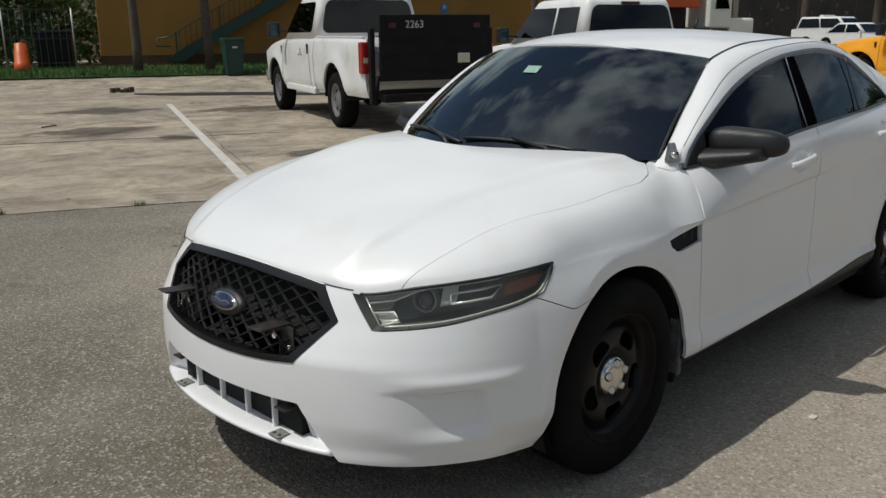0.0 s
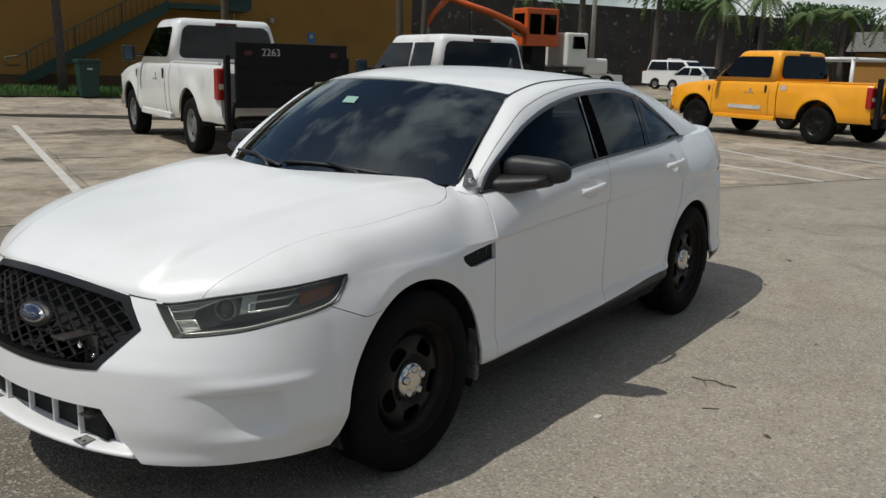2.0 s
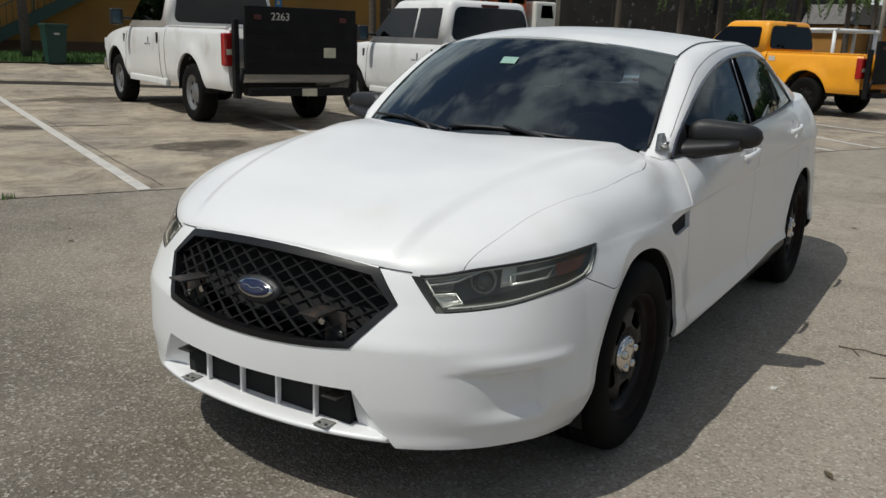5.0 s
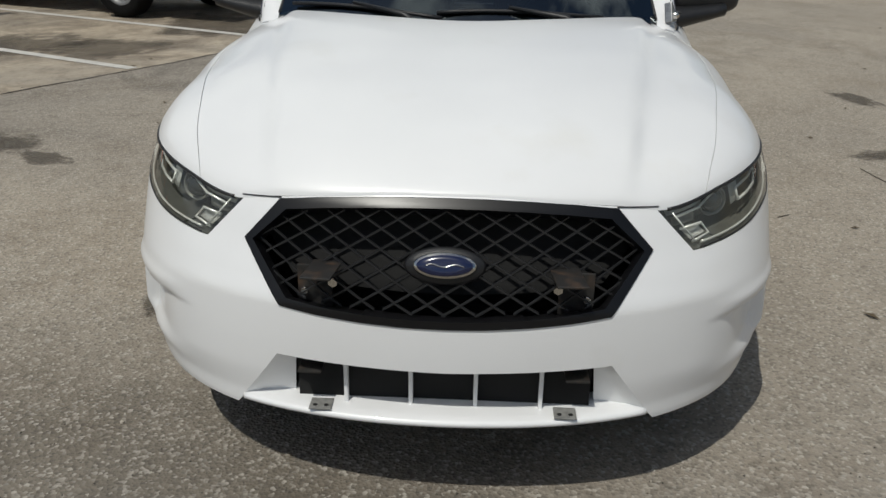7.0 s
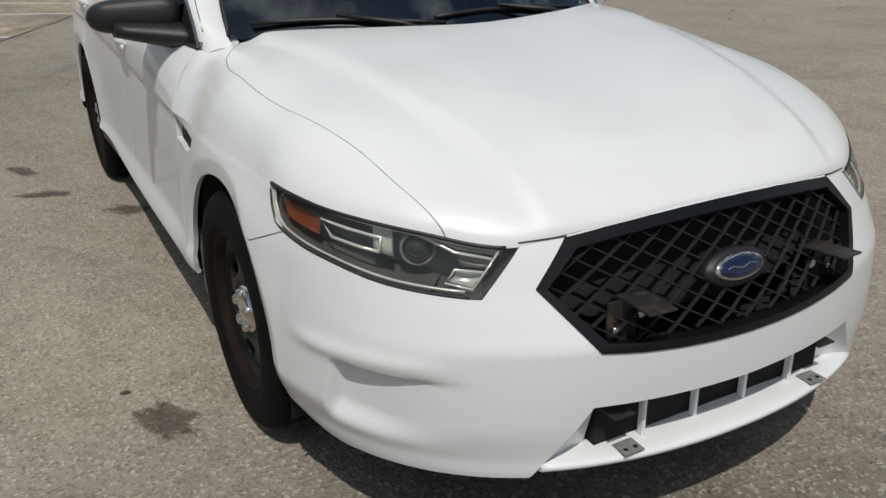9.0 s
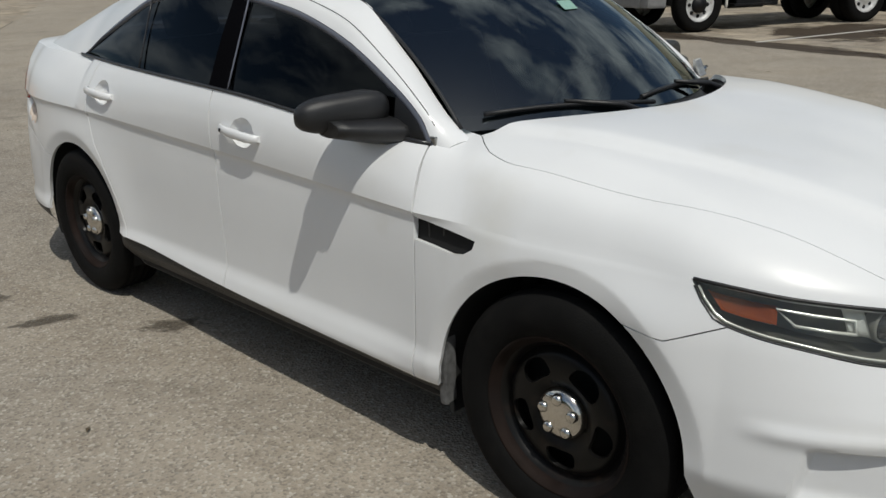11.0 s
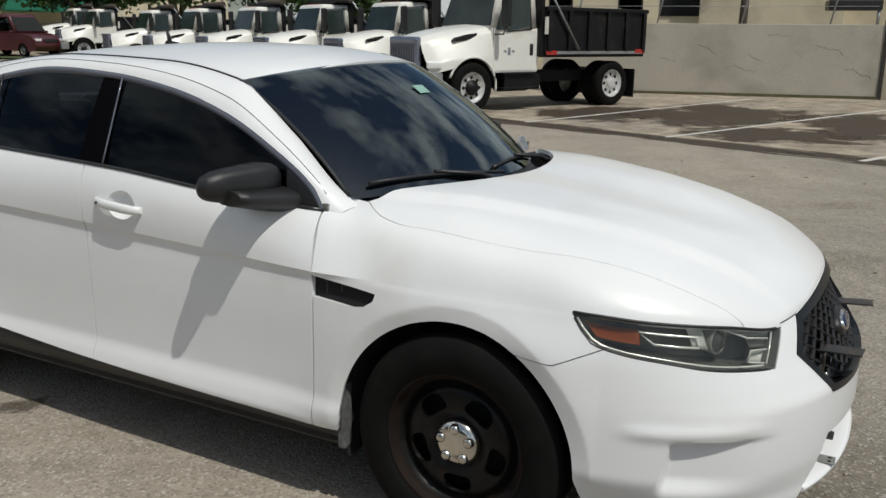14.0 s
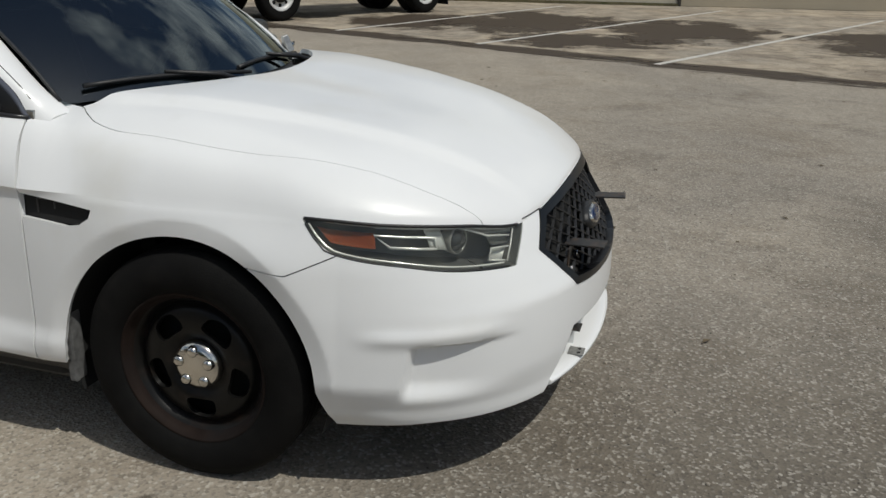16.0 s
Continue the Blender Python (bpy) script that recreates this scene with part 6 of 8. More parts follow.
def pickup(m, paint, label, crew=False, gate="", wb=3.48, rims=None):
    """Origin on the ground under the rear axle, x forward."""
    t = thing("pickup_truck", m, label, "pickup truck")
    rims = rims or ALLOY
    r = 0.40
    xf = wb
    bed = [(-1.20, 0.66), (-1.22, 1.30), (1.05, 1.30), (1.05, 0.50)] + arc(0, 0.42, 0.53, 10, 170)
    part("bed", lower_body(bed, 0.90, None), paint, t)
    nose_x, nose_z = [1.09, xf - 0.55, xf + 0.30, xf + 0.70, xf + 0.92], [1.30, 1.27, 1.20, 1.12, 1.02]
    front = [(1.09, 0.50)] + list(zip(nose_x, nose_z)) + [(xf + 0.92, 0.62)] + arc(xf, 0.42, 0.53, 10, 170)
    part("front_body", lower_body(front, 0.90, None), paint, t)
    cx0, cx1 = 1.12, xf - 0.55
    part("cab", cab_shell(cx0, cx1 + 0.12, cx0 + 0.10, cx1 - 0.62, 0.93, 0.76, 1.28, 1.98, 0.11), paint, t)
    # glass: rear, windscreen, sides
    round_pane("rear_glass", [(cx0 + 0.006, -0.80, 1.36), (cx0 + 0.006, 0.80, 1.36), (cx0 + 0.078, 0.69, 1.87), (cx0 + 0.078, -0.69, 1.87)], DARKGLASS, t, "dark rear cab window")
    quad_pane("windscreen", [(cx1 + 0.06, -0.80, 1.36), (cx1 + 0.06, 0.80, 1.36), (cx1 - 0.50, 0.68, 1.87), (cx1 - 0.50, -0.68, 1.87)], DARKGLASS, t)
    for sg in (1, -1):
        def y_at(z):
            return sg * (0.93 - 0.17 * (z - 1.28) / 0.68 + 0.006)
        q = [(cx0 + 0.22, 1.37), (cx1 - 0.10, 1.37), (cx1 - 0.55, 1.84), (cx0 + 0.26, 1.84)]
        cut = (q[0][0] + q[1][0]) / 2 - 0.30 if crew else None
        if crew:
            quad_pane("rear_side_window", [(x, y_at(z), z) for x, z in ((q[0][0], 1.37), (cut - 0.03, 1.37), (cut - 0.03, 1.84), (q[3][0], 1.84))], DARKGLASS, t)
            quad_pane("side_window", [(x, y_at(z), z) for x, z in ((cut + 0.05, 1.37), q[1], q[2], (cut + 0.05, 1.84))], DARKGLASS, t)
        else:
            round_pane("side_window", [(x, y_at(z), z) for x, z in q], DARKGLASS, t, r=0.07)
        mo = part("door_mirror", boxed((cx1 - 0.12, sg * 1.16, 1.42), (0.11, 0.21, 0.26), 0.04, None, 3), BLACK, t, "black towing mirror")
        part("mirror_glass", boxed((cx1 - 0.174, sg * 1.17, 1.42), (0.006, 0.13, 0.18), 0.01), MIRRORG, mo, "bluish mirror glass")
        part("mirror_arm", rodded((cx1 - 0.10, sg * 0.92, 1.40), (cx1 - 0.12, sg * 1.10, 1.40), 0.02), BLACK, mo)
        truck_flank("bed_side", -1.22, 1.06, 0.50, [-1.22, 1.06], [1.31, 1.31], 0.0, paint, t, sg)
        truck_flank("cab_side", 1.085, xf + 0.92, 0.48, nose_x, [z + 0.008 for z in nose_z], xf, paint, t, sg, 1.0)
        part("door_handle", boxed((cx0 + 0.26, sg * 0.988, 1.12), (0.05, 0.02, 0.16), 0.008), BLACK, t)
        for gx in (cx0 + 0.17, cx1 + 0.02):
            part("door_gap", pipe([(gx, sg * float(truck_side_y(gx, z, 0.48, 1.28, -9, 99, (xf,)) + 0.001), z) for z in np.linspace(0.53, 1.26, 12)], 0.0045, 5), VOID, t)
        part("fender_vent", boxed((cx1 + 0.14, sg * 0.98, 1.07), (0.06, 0.012, 0.17), 0.004), BLACK, t)
        tl = part("tail_lamp", boxed((-1.185, sg * 0.905, 1.03), (0.13, 0.175, 0.42), 0.03), REDLENS, t, "tall red tail lamp")
        part("reverse_lens", boxed((-1.248, sg * 0.90, 1.00), (0.01, 0.12, 0.07), 0.004), PLATE, tl)
        part("headlamp", boxed((xf + 0.90, sg * 0.80, 0.95), (0.06, 0.28, 0.22), 0.03), SILVER, t)
        for wx in (0, xf):
            road_wheel(t, (wx, sg * 0.86, r), r, 0.25, sg, rims)
        part("rocker", boxed(((1.0 + xf - 0.5) / 2, sg * 0.93, 0.47), (xf - 1.7, 0.08, 0.10), 0.02), paint, t)
        for k in range(4):
            part("door_mark", boxed((cx0 + 0.62 + 0.07 * k, sg * 0.986, 1.02 + 0.05 * (k == 1)), (0.045, 0.004, 0.03 + 0.09 * (k == 1)), 0), DECAL, t, "grey door emblem shape")
        wl = sheet(lambda a, v: (0.52 * np.cos(a), sg * (0.975 - 0.32 * v), 0.42 + 0.52 * np.sin(a)), np.linspace(0, math.pi, 16), np.linspace(0, 1, 2))
        skin("wheel_liner", wl, VOID, t)
        skin("wheel_liner", (wl[0] + np.array([xf, 0, 0]), wl[1]), VOID, t)
    # black sheet at rim height paints the shaded inside of the open bed
    part("bed_floor", boxed((-0.07, 0, 1.303), (2.1, 1.55, 0.004), 0), VOID, t)
    part("bed_rail", boxed((-0.07, 0.88, 1.305), (2.2, 0.10, 0.025), 0.008), paint, t)
    part("bed_rail", boxed((-0.07, -0.88, 1.305), (2.2, 0.10, 0.025), 0.008), paint, t)
    part("chassis", boxed((xf / 2, 0, 0.52), (xf + 1.7, 1.1, 0.16), 0.03), VOID, t)
    part("front_bumper", boxed((xf + 0.97, 0, 0.60), (0.16, 1.90, 0.24), 0.05), CHROME, t)
    part("grille", boxed((xf + 0.915, 0, 0.92), (0.06, 1.25, 0.30), 0.03), TRIM, t)
    part("brake_lamp", boxed((cx0 + 0.085, 0, 1.90), (0.04, 0.34, 0.045), 0.01), DIMRED, t)
    if gate:
        g = part("lift_gate", boxed((-1.42, -0.02, 1.16), (0.07, 1.62, 0.86), 0.012), GATE, t, "raised black steel lift gate")
        for sg in (1, -1):
            part("gate_column", boxed((-1.33, sg * 0.87, 0.92), (0.10, 0.07, 1.00), 0.015), GATE, g, "greasy black lift column")
            part("gate_arm", rodded((-1.30, sg * 0.82, 0.42), (-1.42, sg * 0.82, 0.80), 0.03), GATE, g)
            part("gate_lamp", boxed((-1.462, sg * 0.62, 1.45), (0.01, 0.10, 0.06), 0.004), DIMRED, g)
        for k in range(3):
            part("gate_rib", boxed((-1.458, -0.02, 0.86 + 0.20 * k), (0.012, 1.58, 0.02), 0.003), GATE, g)
        part("gate_step", boxed((-1.38, 0, 0.50), (0.22, 1.50, 0.10), 0.02), GATE, g)
        part("plate", boxed((-1.466, -0.42, 1.02), (0.006, 0.18, 0.13), 0), PLATE, g, "pale sticker plate")
        part("reflector_plate", boxed((-1.50, -0.1, 0.50), (0.006, 0.22, 0.10), 0), PLATE, g)
        if len(gate) == 4:
            cu = bpy.data.curves.new("fleet_number", "FONT")
            cu.body, cu.size, cu.align_x, cu.extrude = gate, 0.135, "CENTER", 0.002
            tmp = new("fleet_number_source", cu)
            me = bpy.data.meshes.new_from_object(tmp.evaluated_get(bpy.context.evaluated_depsgraph_get()))
            bpy.data.objects.remove(tmp)
            me.materials.append(LINE)
            me.transform(Matrix.Translation((-1.459, 0.30, 1.42)) @ Matrix.Rotation(radians(-90), 4, "Z") @ Matrix.Rotation(radians(90), 4, "X"))
            ob = new("fleet_number", me)
            ob.parent = g
            tagged(ob, "white painted fleet number")
        else:
            for k in range(4):
                part("number_bar", boxed((-1.459, 0.22 - 0.09 * k, 1.42), (0.006, 0.06, 0.11), 0), LINE, g, "pale number bar")
    else:
        part("tail_gate", boxed((-1.225, 0, 1.0), (0.05, 1.50, 0.52), 0.02), paint, t)
        part("rear_bumper", boxed((-1.34, 0, 0.62), (0.18, 1.85, 0.20), 0.04), CHROME, t)
    return t


def lot_pose(s, d, turn=0.0):
    p = lot(s, d)
    return pose(p.x, p.y, p.z, 0, 0, LOT_TURN + turn)


pickup(lot_pose(2.55, 6.16, 6.0) @ Matrix.Scale(1.15, 4), PK_WHITE, "white regular-cab pickup with a raised black lift gate", gate="2263")
pickup(lot_pose(6.19, 3.16, 4.9) @ Matrix.Scale(1.055, 4), PK_WHITE, "white extended-cab pickup parked beside the bay line", crew=True, wb=3.95)
yel = pickup(lot_pose(16.4, 5.1, 2.5) @ Matrix.Scale(1.08, 4), PK_YELLOW, "amber yellow pickup with a black lift gate", gate="bars", rims=STEEL)
for sg in (1, -1):
    part("door_band", boxed((1.95, sg * 0.984, 0.70), (0.95, 0.004, 0.09), 0), LINE, yel, "pale reflective door band")
    part("bed_label", boxed((0.90, sg * 0.985, 1.16), (0.16, 0.004, 0.10), 0), LINE, yel, "small white label")
ladder = thing("ladder_rack", lot_pose(19.8, 8.2), "white tube rack frame on a truck bed", "rack")
for y in (-0.9, 0.9):
    for x in (-1.2, 1.2):
        part("post", rodded((x, y, 0.75), (x, y, 2.02), 0.05), PK_WHITE, ladder)
    part("top_rail", rodded((-1.3, y, 2.02), (1.3, y, 2.02), 0.05), PK_WHITE, ladder)
for x in (-1.2, 1.2):
    part("cross_rail", rodded((x, -0.9, 2.02), (x, 0.9, 2.02), 0.05), PK_WHITE, ladder)
part("bed_box", boxed((0, 0, 0.60), (2.6, 1.9, 0.5), 0.05), GATE, ladder)
for x in (-0.8, 0.8):
    for sg in (1, -1):
        road_wheel(ladder, (x, sg * 0.85, 0.38), 0.38, 0.24, sg, STEEL, 0)


# ---- buildings and walls ----
OCHRE = shade("ochre_stucco", (0.34, 0.170, 0.040), 0.9, vary=0.08, scale=0.8, bump=0.3, bump_scale=40, dirt=(0.25, 0.13, 0.04), dirt_scale=0.5, dirt_at=(0.5, 0.8))
GREENP = shade("dark_green_paint", (0.012, 0.045, 0.035), 0.5, vary=0.2, scale=4)
OLIVE = shade("worn_olive_rail", (0.10, 0.095, 0.06), 0.5, vary=0.2, scale=8)
BINGREEN = shade("bin_green_plastic", (0.005, 0.036, 0.026), 0.55, vary=0.15, scale=5)
CREAM = shade("cream_stucco", (0.62, 0.55, 0.40), 0.9, vary=0.07, scale=0.6, bump=0.3, bump_scale=30, dirt=(0.42, 0.37, 0.27), dirt_scale=0.7, dirt_at=(0.5, 0.8))
GREYWALL = shade("grey_block_wall", (0.40, 0.37, 0.31), 0.92, vary=0.08, scale=0.9, grain=0.06, grain_scale=18, bump=0.3, bump_scale=25, dirt=(0.25, 0.23, 0.185), dirt_scale=0.8, dirt_at=(0.5, 0.85))
TALLWALL = shade("tan_wall", (0.34, 0.30, 0.23), 0.92, vary=0.07, scale=0.7, bump=0.3, bump_scale=25)
DARKWALL = shade("dark_concrete_pale_patches", (0.058, 0.054, 0.048), 0.95, vary=0.3, scale=0.7, dirt=(0.26, 0.25, 0.23), dirt_scale=2.4, dirt_at=(0.62, 0.72))
GRASS = shade("grass_blades", (0.055, 0.125, 0.022), 0.8, vary=0.35, scale=2.0, rand=0.0)
SOIL = shade("grass_soil", (0.06, 0.085, 0.025), 0.95, vary=0.35, scale=3)
BARK = shade("palm_bark", (0.075, 0.060, 0.047), 0.95, vary=0.3, scale=9, bump=0.6, bump_scale=20)
FROND = shade("palm_frond", (0.075, 0.12, 0.028), 0.6, vary=0.35, scale=6)
LEAF = shade("tree_leaf", (0.045, 0.095, 0.018), 0.6, vary=0.45, scale=1.2)
HEDGE = shade("hedge_leaf", (0.05, 0.11, 0.025), 0.6, vary=0.4, scale=1.0)
REDDOOR = shade("red_door_paint", (0.36, 0.035, 0.03), 0.6, vary=0.1)
AWNING = shade("green_awning", (0.02, 0.20, 0.12), 0.7, vary=0.1)
ORANGE = shade("orange_machine_paint", (0.58, 0.10, 0.015), 0.45, vary=0.12, scale=3)
GALV = shade("galvanised_steel", (0.32, 0.33, 0.33), 0.45, 0.6, vary=0.15)
POLE = shade("weathered_pole", (0.30, 0.28, 0.24), 0.9, vary=0.2, scale=4)


def lot_m(s, d):
    """x along the joint, y towards the lot's far side."""
    p = lot(s, d)
    return Matrix.Translation(p) @ Matrix.Rotation(math.atan2(LA.y, LA.x), 4, "Z")


def face_lot(ob):
    """Turns a thing that was drawn with its front to +y towards the lot."""
    for c in ob.children_recursive:
        if c.type == "MESH":
            c.data.transform(Matrix.Diagonal((1, -1, 1, 1)))
            c.data.flip_normals()


ob = thing("apartment_building", lot_m(0, 30), "two-storey ochre stucco building with an outside stair", "building")
part("wall", boxed((6.55, -5.0, 3.6), (20.0, 10.0, 7.2), 0.03), OCHRE, ob)
part("plinth", boxed((6.55, 0.03, 0.25), (20.02, 0.08, 0.5), 0.01), shade("brown_plinth", (0.10, 0.055, 0.03), 0.9), ob)
part("roof", boxed((6.55, -4.2, 7.3), (21.6, 13.0, 0.25), 0.04), GREENP, ob, "dark green flat roof edge")
part("stair_stringer", prism([(-0.9, 0.25), (-0.2, 0.25), (5.0, 3.15), (5.0, 3.60), (-0.4, 0.62)], "y", 0.90, 0.98), GREENP, ob, "dark green stair stringer")
part("stair_stringer", prism([(-0.9, 0.25), (-0.2, 0.25), (5.0, 3.15), (5.0, 3.60), (-0.4, 0.62)], "y", 0.02, 0.08), GREENP, ob)
for k in range(17):
    part("tread", boxed((-0.5 + 0.325 * k, 0.49, 0.42 + 0.183 * k), (0.30, 0.84, 0.05), 0.01), GREENP, ob)
part("landing", boxed((6.6, 0.50, 3.42), (3.4, 1.0, 0.22), 0.01), GREENP, ob)
for yy in (0.94,):
    part("stair_rail", pipe([(-1.2, yy, 1.15), (-0.7, yy, 1.22), (-0.4, yy, 1.40), (5.0, yy, 4.45), (8.2, yy, 4.45)], 0.03), OLIVE, ob, "worn olive metal handrail")
    part("stair_rail", pipe([(-1.2, yy, 1.15), (-1.22, yy, 0.85), (-0.7, yy, 0.85)], 0.025), GREENP, ob)
    for k in range(24):
        x = -0.3 + 0.225 * k
        part("baluster", rodded((x, yy, 0.55 + 0.565 * (x + 0.3)), (x, yy, 1.45 + 0.565 * (x + 0.3)), 0.013, n=6), GREENP, ob)
for k in range(4):
    part("post", boxed((-0.45 + 1.8 * k, 0.94, 0.75 + 1.02 * k), (0.06, 0.06, 1.3), 0), GREENP, ob)
part("door", boxed((6.5, 0.02, 1.05), (1.0, 0.06, 2.1), 0.01), shade("brown_door", (0.13, 0.045, 0.025), 0.6), ob)
part("door", boxed((8.2, 0.02, 4.5), (1.0, 0.06, 2.1), 0.01), GREENP, ob)
part("downspout", pipe([(7.9, 0.10, 3.3), (7.9, 0.10, 2.9), (7.7, 0.10, 2.6), (7.7, 0.10, 0.2)], 0.05), LINE, ob, "white downspout")
part("sign", boxed((11.45, 0.03, 2.36), (0.32, 0.02, 0.46), 0.005), shade("blue_sign", (0.03, 0.17, 0.42), 0.5), ob, "small blue parking sign")
part("sign_mark", boxed((11.45, 0.045, 2.42), (0.14, 0.006, 0.18), 0), LINE, ob)
for x in (13.6,):
    part("wall_lamp", boxed((9.6, 0.08, 3.05), (0.18, 0.14, 0.22), 0.03), GALV, ob)

face_lot(ob)

# grass strip with blades
bm = bmesh.new()
q = [bm.verts.new(lot(s, d, 0.03)) for s, d in ((-30, 20.85), (26, 20.85), (26, 29.95), (-30, 29.95))]
f = bm.faces.new(q)
f.normal_update()
if f.normal.z < 0:
    f.normal_flip()
ext = bmesh.ops.extrude_face_region(bm, geom=[f])
bmesh.ops.translate(bm, verts=[v for v in ext["geom"] if isinstance(v, bmesh.types.BMVert)], vec=(0, 0, 0.03))
tagged(part("grass_verge", bm, SOIL, None), "green grass verge along the drive", "lawn", kind="structure")
rng = random.Random(11)


def blades(n, place, h0, h1, seed, material, label, w=0.02):
    rng = random.Random(seed)
    V, F = [], []
    for _ in range(n):
        p = place(rng)
        a, h, l = rng.uniform(0, 6.28), rng.uniform(h0, h1), rng.uniform(0, 0.06)
        c, s = math.cos(a) * w, math.sin(a) * w
        i = len(V)
        V += [(p.x - c, p.y - s, p.z), (p.x + c, p.y + s, p.z), (p.x + l * s * 40, p.y + l * c * 40, p.z + h)]
        F.append((i, i + 1, i + 2))
    me = bpy.data.meshes.new("grass")
    me.from_pydata(V, [], F)
    me.materials.append(material)
    return tagged(new("grass", me), label, "grass", kind="stuff")


blades(16000, lambda r: lot(r.uniform(-8, 14), 20.9 + 8.5 * r.random() ** 1.6, 0.06), 0.05, 0.17, 3, GRASS, "tufted green grass on the verge")
weeds = [(-3.3, 0.02), (-2.9, 0.03), (-5.2, 0.0), (3.9, -0.02), (-1.7, 0.0)]
blades(160, lambda r: lot(*r.choice(weeds)) + Vector((r.uniform(-0.05, 0.05), r.uniform(-0.05, 0.05), 0)), 0.02, 0.09, 4, GRASS, "small weeds growing in the slab joint", 0.006)

wb_ = thing("wheelie_bin", lot_m(1.05, 20.75) @ Matrix.Rotation(0.15, 4, "Z"), "dark green plastic wheelie bin on the verge edge", "bin")
bm = bmesh.new()
lo = [(-0.24, -0.28), (0.24, -0.28), (0.24, 0.28), (-0.24, 0.28)]
hi = [(-0.31, -0.36), (0.31, -0.36), (0.31, 0.36), (-0.31, 0.36)]
a = [bm.verts.new((x, y, 0.02)) for x, y in lo]
b = [bm.verts.new((x, y, 1.10)) for x, y in hi]
for i in range(4):
    bm.faces.new((a[i], a[(i + 1) % 4], b[(i + 1) % 4], b[i]))
bm.faces.new(a[::-1])
bm.faces.new(b)
bmesh.ops.bevel(bm, geom=list(bm.edges), offset=0.03, segments=2, affect="EDGES")
part("body", bm, BINGREEN, wb_)
part("lid", boxed((0, 0.01, 1.15), (0.68, 0.80, 0.09), 0.03), BINGREEN, wb_)
part("lid_rim", boxed((0, 0.0, 1.09), (0.66, 0.76, 0.04), 0.01), BINGREEN, wb_)
part("label_mark", boxed((0, 0.352, 0.90), (0.16, 0.006, 0.05), 0), LINE, wb_)
for x in (-0.25, 0.25):
    part("wheel", lathe([(0.0, -0.03), (0.10, -0.03), (0.12, 0.0), (0.10, 0.03), (0.0, 0.03)], 16, Matrix.Translation((x, -0.30, 0.12)) @ Matrix.Rotation(math.pi / 2, 4, "Z")), RUBBER, wb_)

face_lot(wb_)


# ---- plants ----
def trunk_pts(h, lean, seed):
    r = random.Random(seed)
    return [Vector((lean[0] * t * t * h + 0.04 * math.sin(5 * t + seed), lean[1] * t * t * h, h * t)) for t in np.linspace(0, 1, 10)]


def palm(m, h, seed, r=0.17, lean=(0, 0), n=17, size=2.0, crown=True):
    rg = random.Random(seed)
    t = thing("palm_tree", m, "tall palm tree with a grey ringed trunk", "palm tree", "palms on the lot")
    pts = trunk_pts(h, lean, seed)
    part("trunk", pipe(pts, [r * (1.25 - 0.45 * i / 9) for i in range(10)], 12), BARK, t)
    if not crown:
        return t
    top = pts[-1]
    V, F = [], []
    for k in range(n):
        az = 2 * math.pi * k / n * 2.4 + rg.uniform(-0.3, 0.3)
        up = rg.uniform(-0.5, 1.0)
        d = Vector((math.cos(az), math.sin(az), 0))
        L = size * rg.uniform(0.8, 1.15)
        prev = top.copy()
        for i in range(1, 15):
            u = i / 14
            p = top + d * (L * u * (0.95 - 0.2 * u * (1 - up))) + Vector((0, 0, L * (up * 0.6 * u - (0.95 - 0.3 * up) * u * u)))
            sd_ = Vector((-d.y, d.x, 0))
            wl = 0.42 * size / 2 * math.sin(math.pi * min(1, u * 0.9 + 0.12)) * rg.uniform(0.8, 1.1)
            for sg in (1, -1):
                tip = p + sd_ * sg * wl + d * 0.10 * size - Vector((0, 0, 0.45 * wl + 0.05))
                i0 = len(V)
                V += [tuple(prev), tuple(p), tuple(tip)]
                F.append((i0, i0 + 1, i0 + 2))
            prev = p
    me = bpy.data.meshes.new("crown")
    me.from_pydata(V, [], F)
    me.materials.append(FROND)
    ob = new("crown", me)
    ob.parent = t
    return t


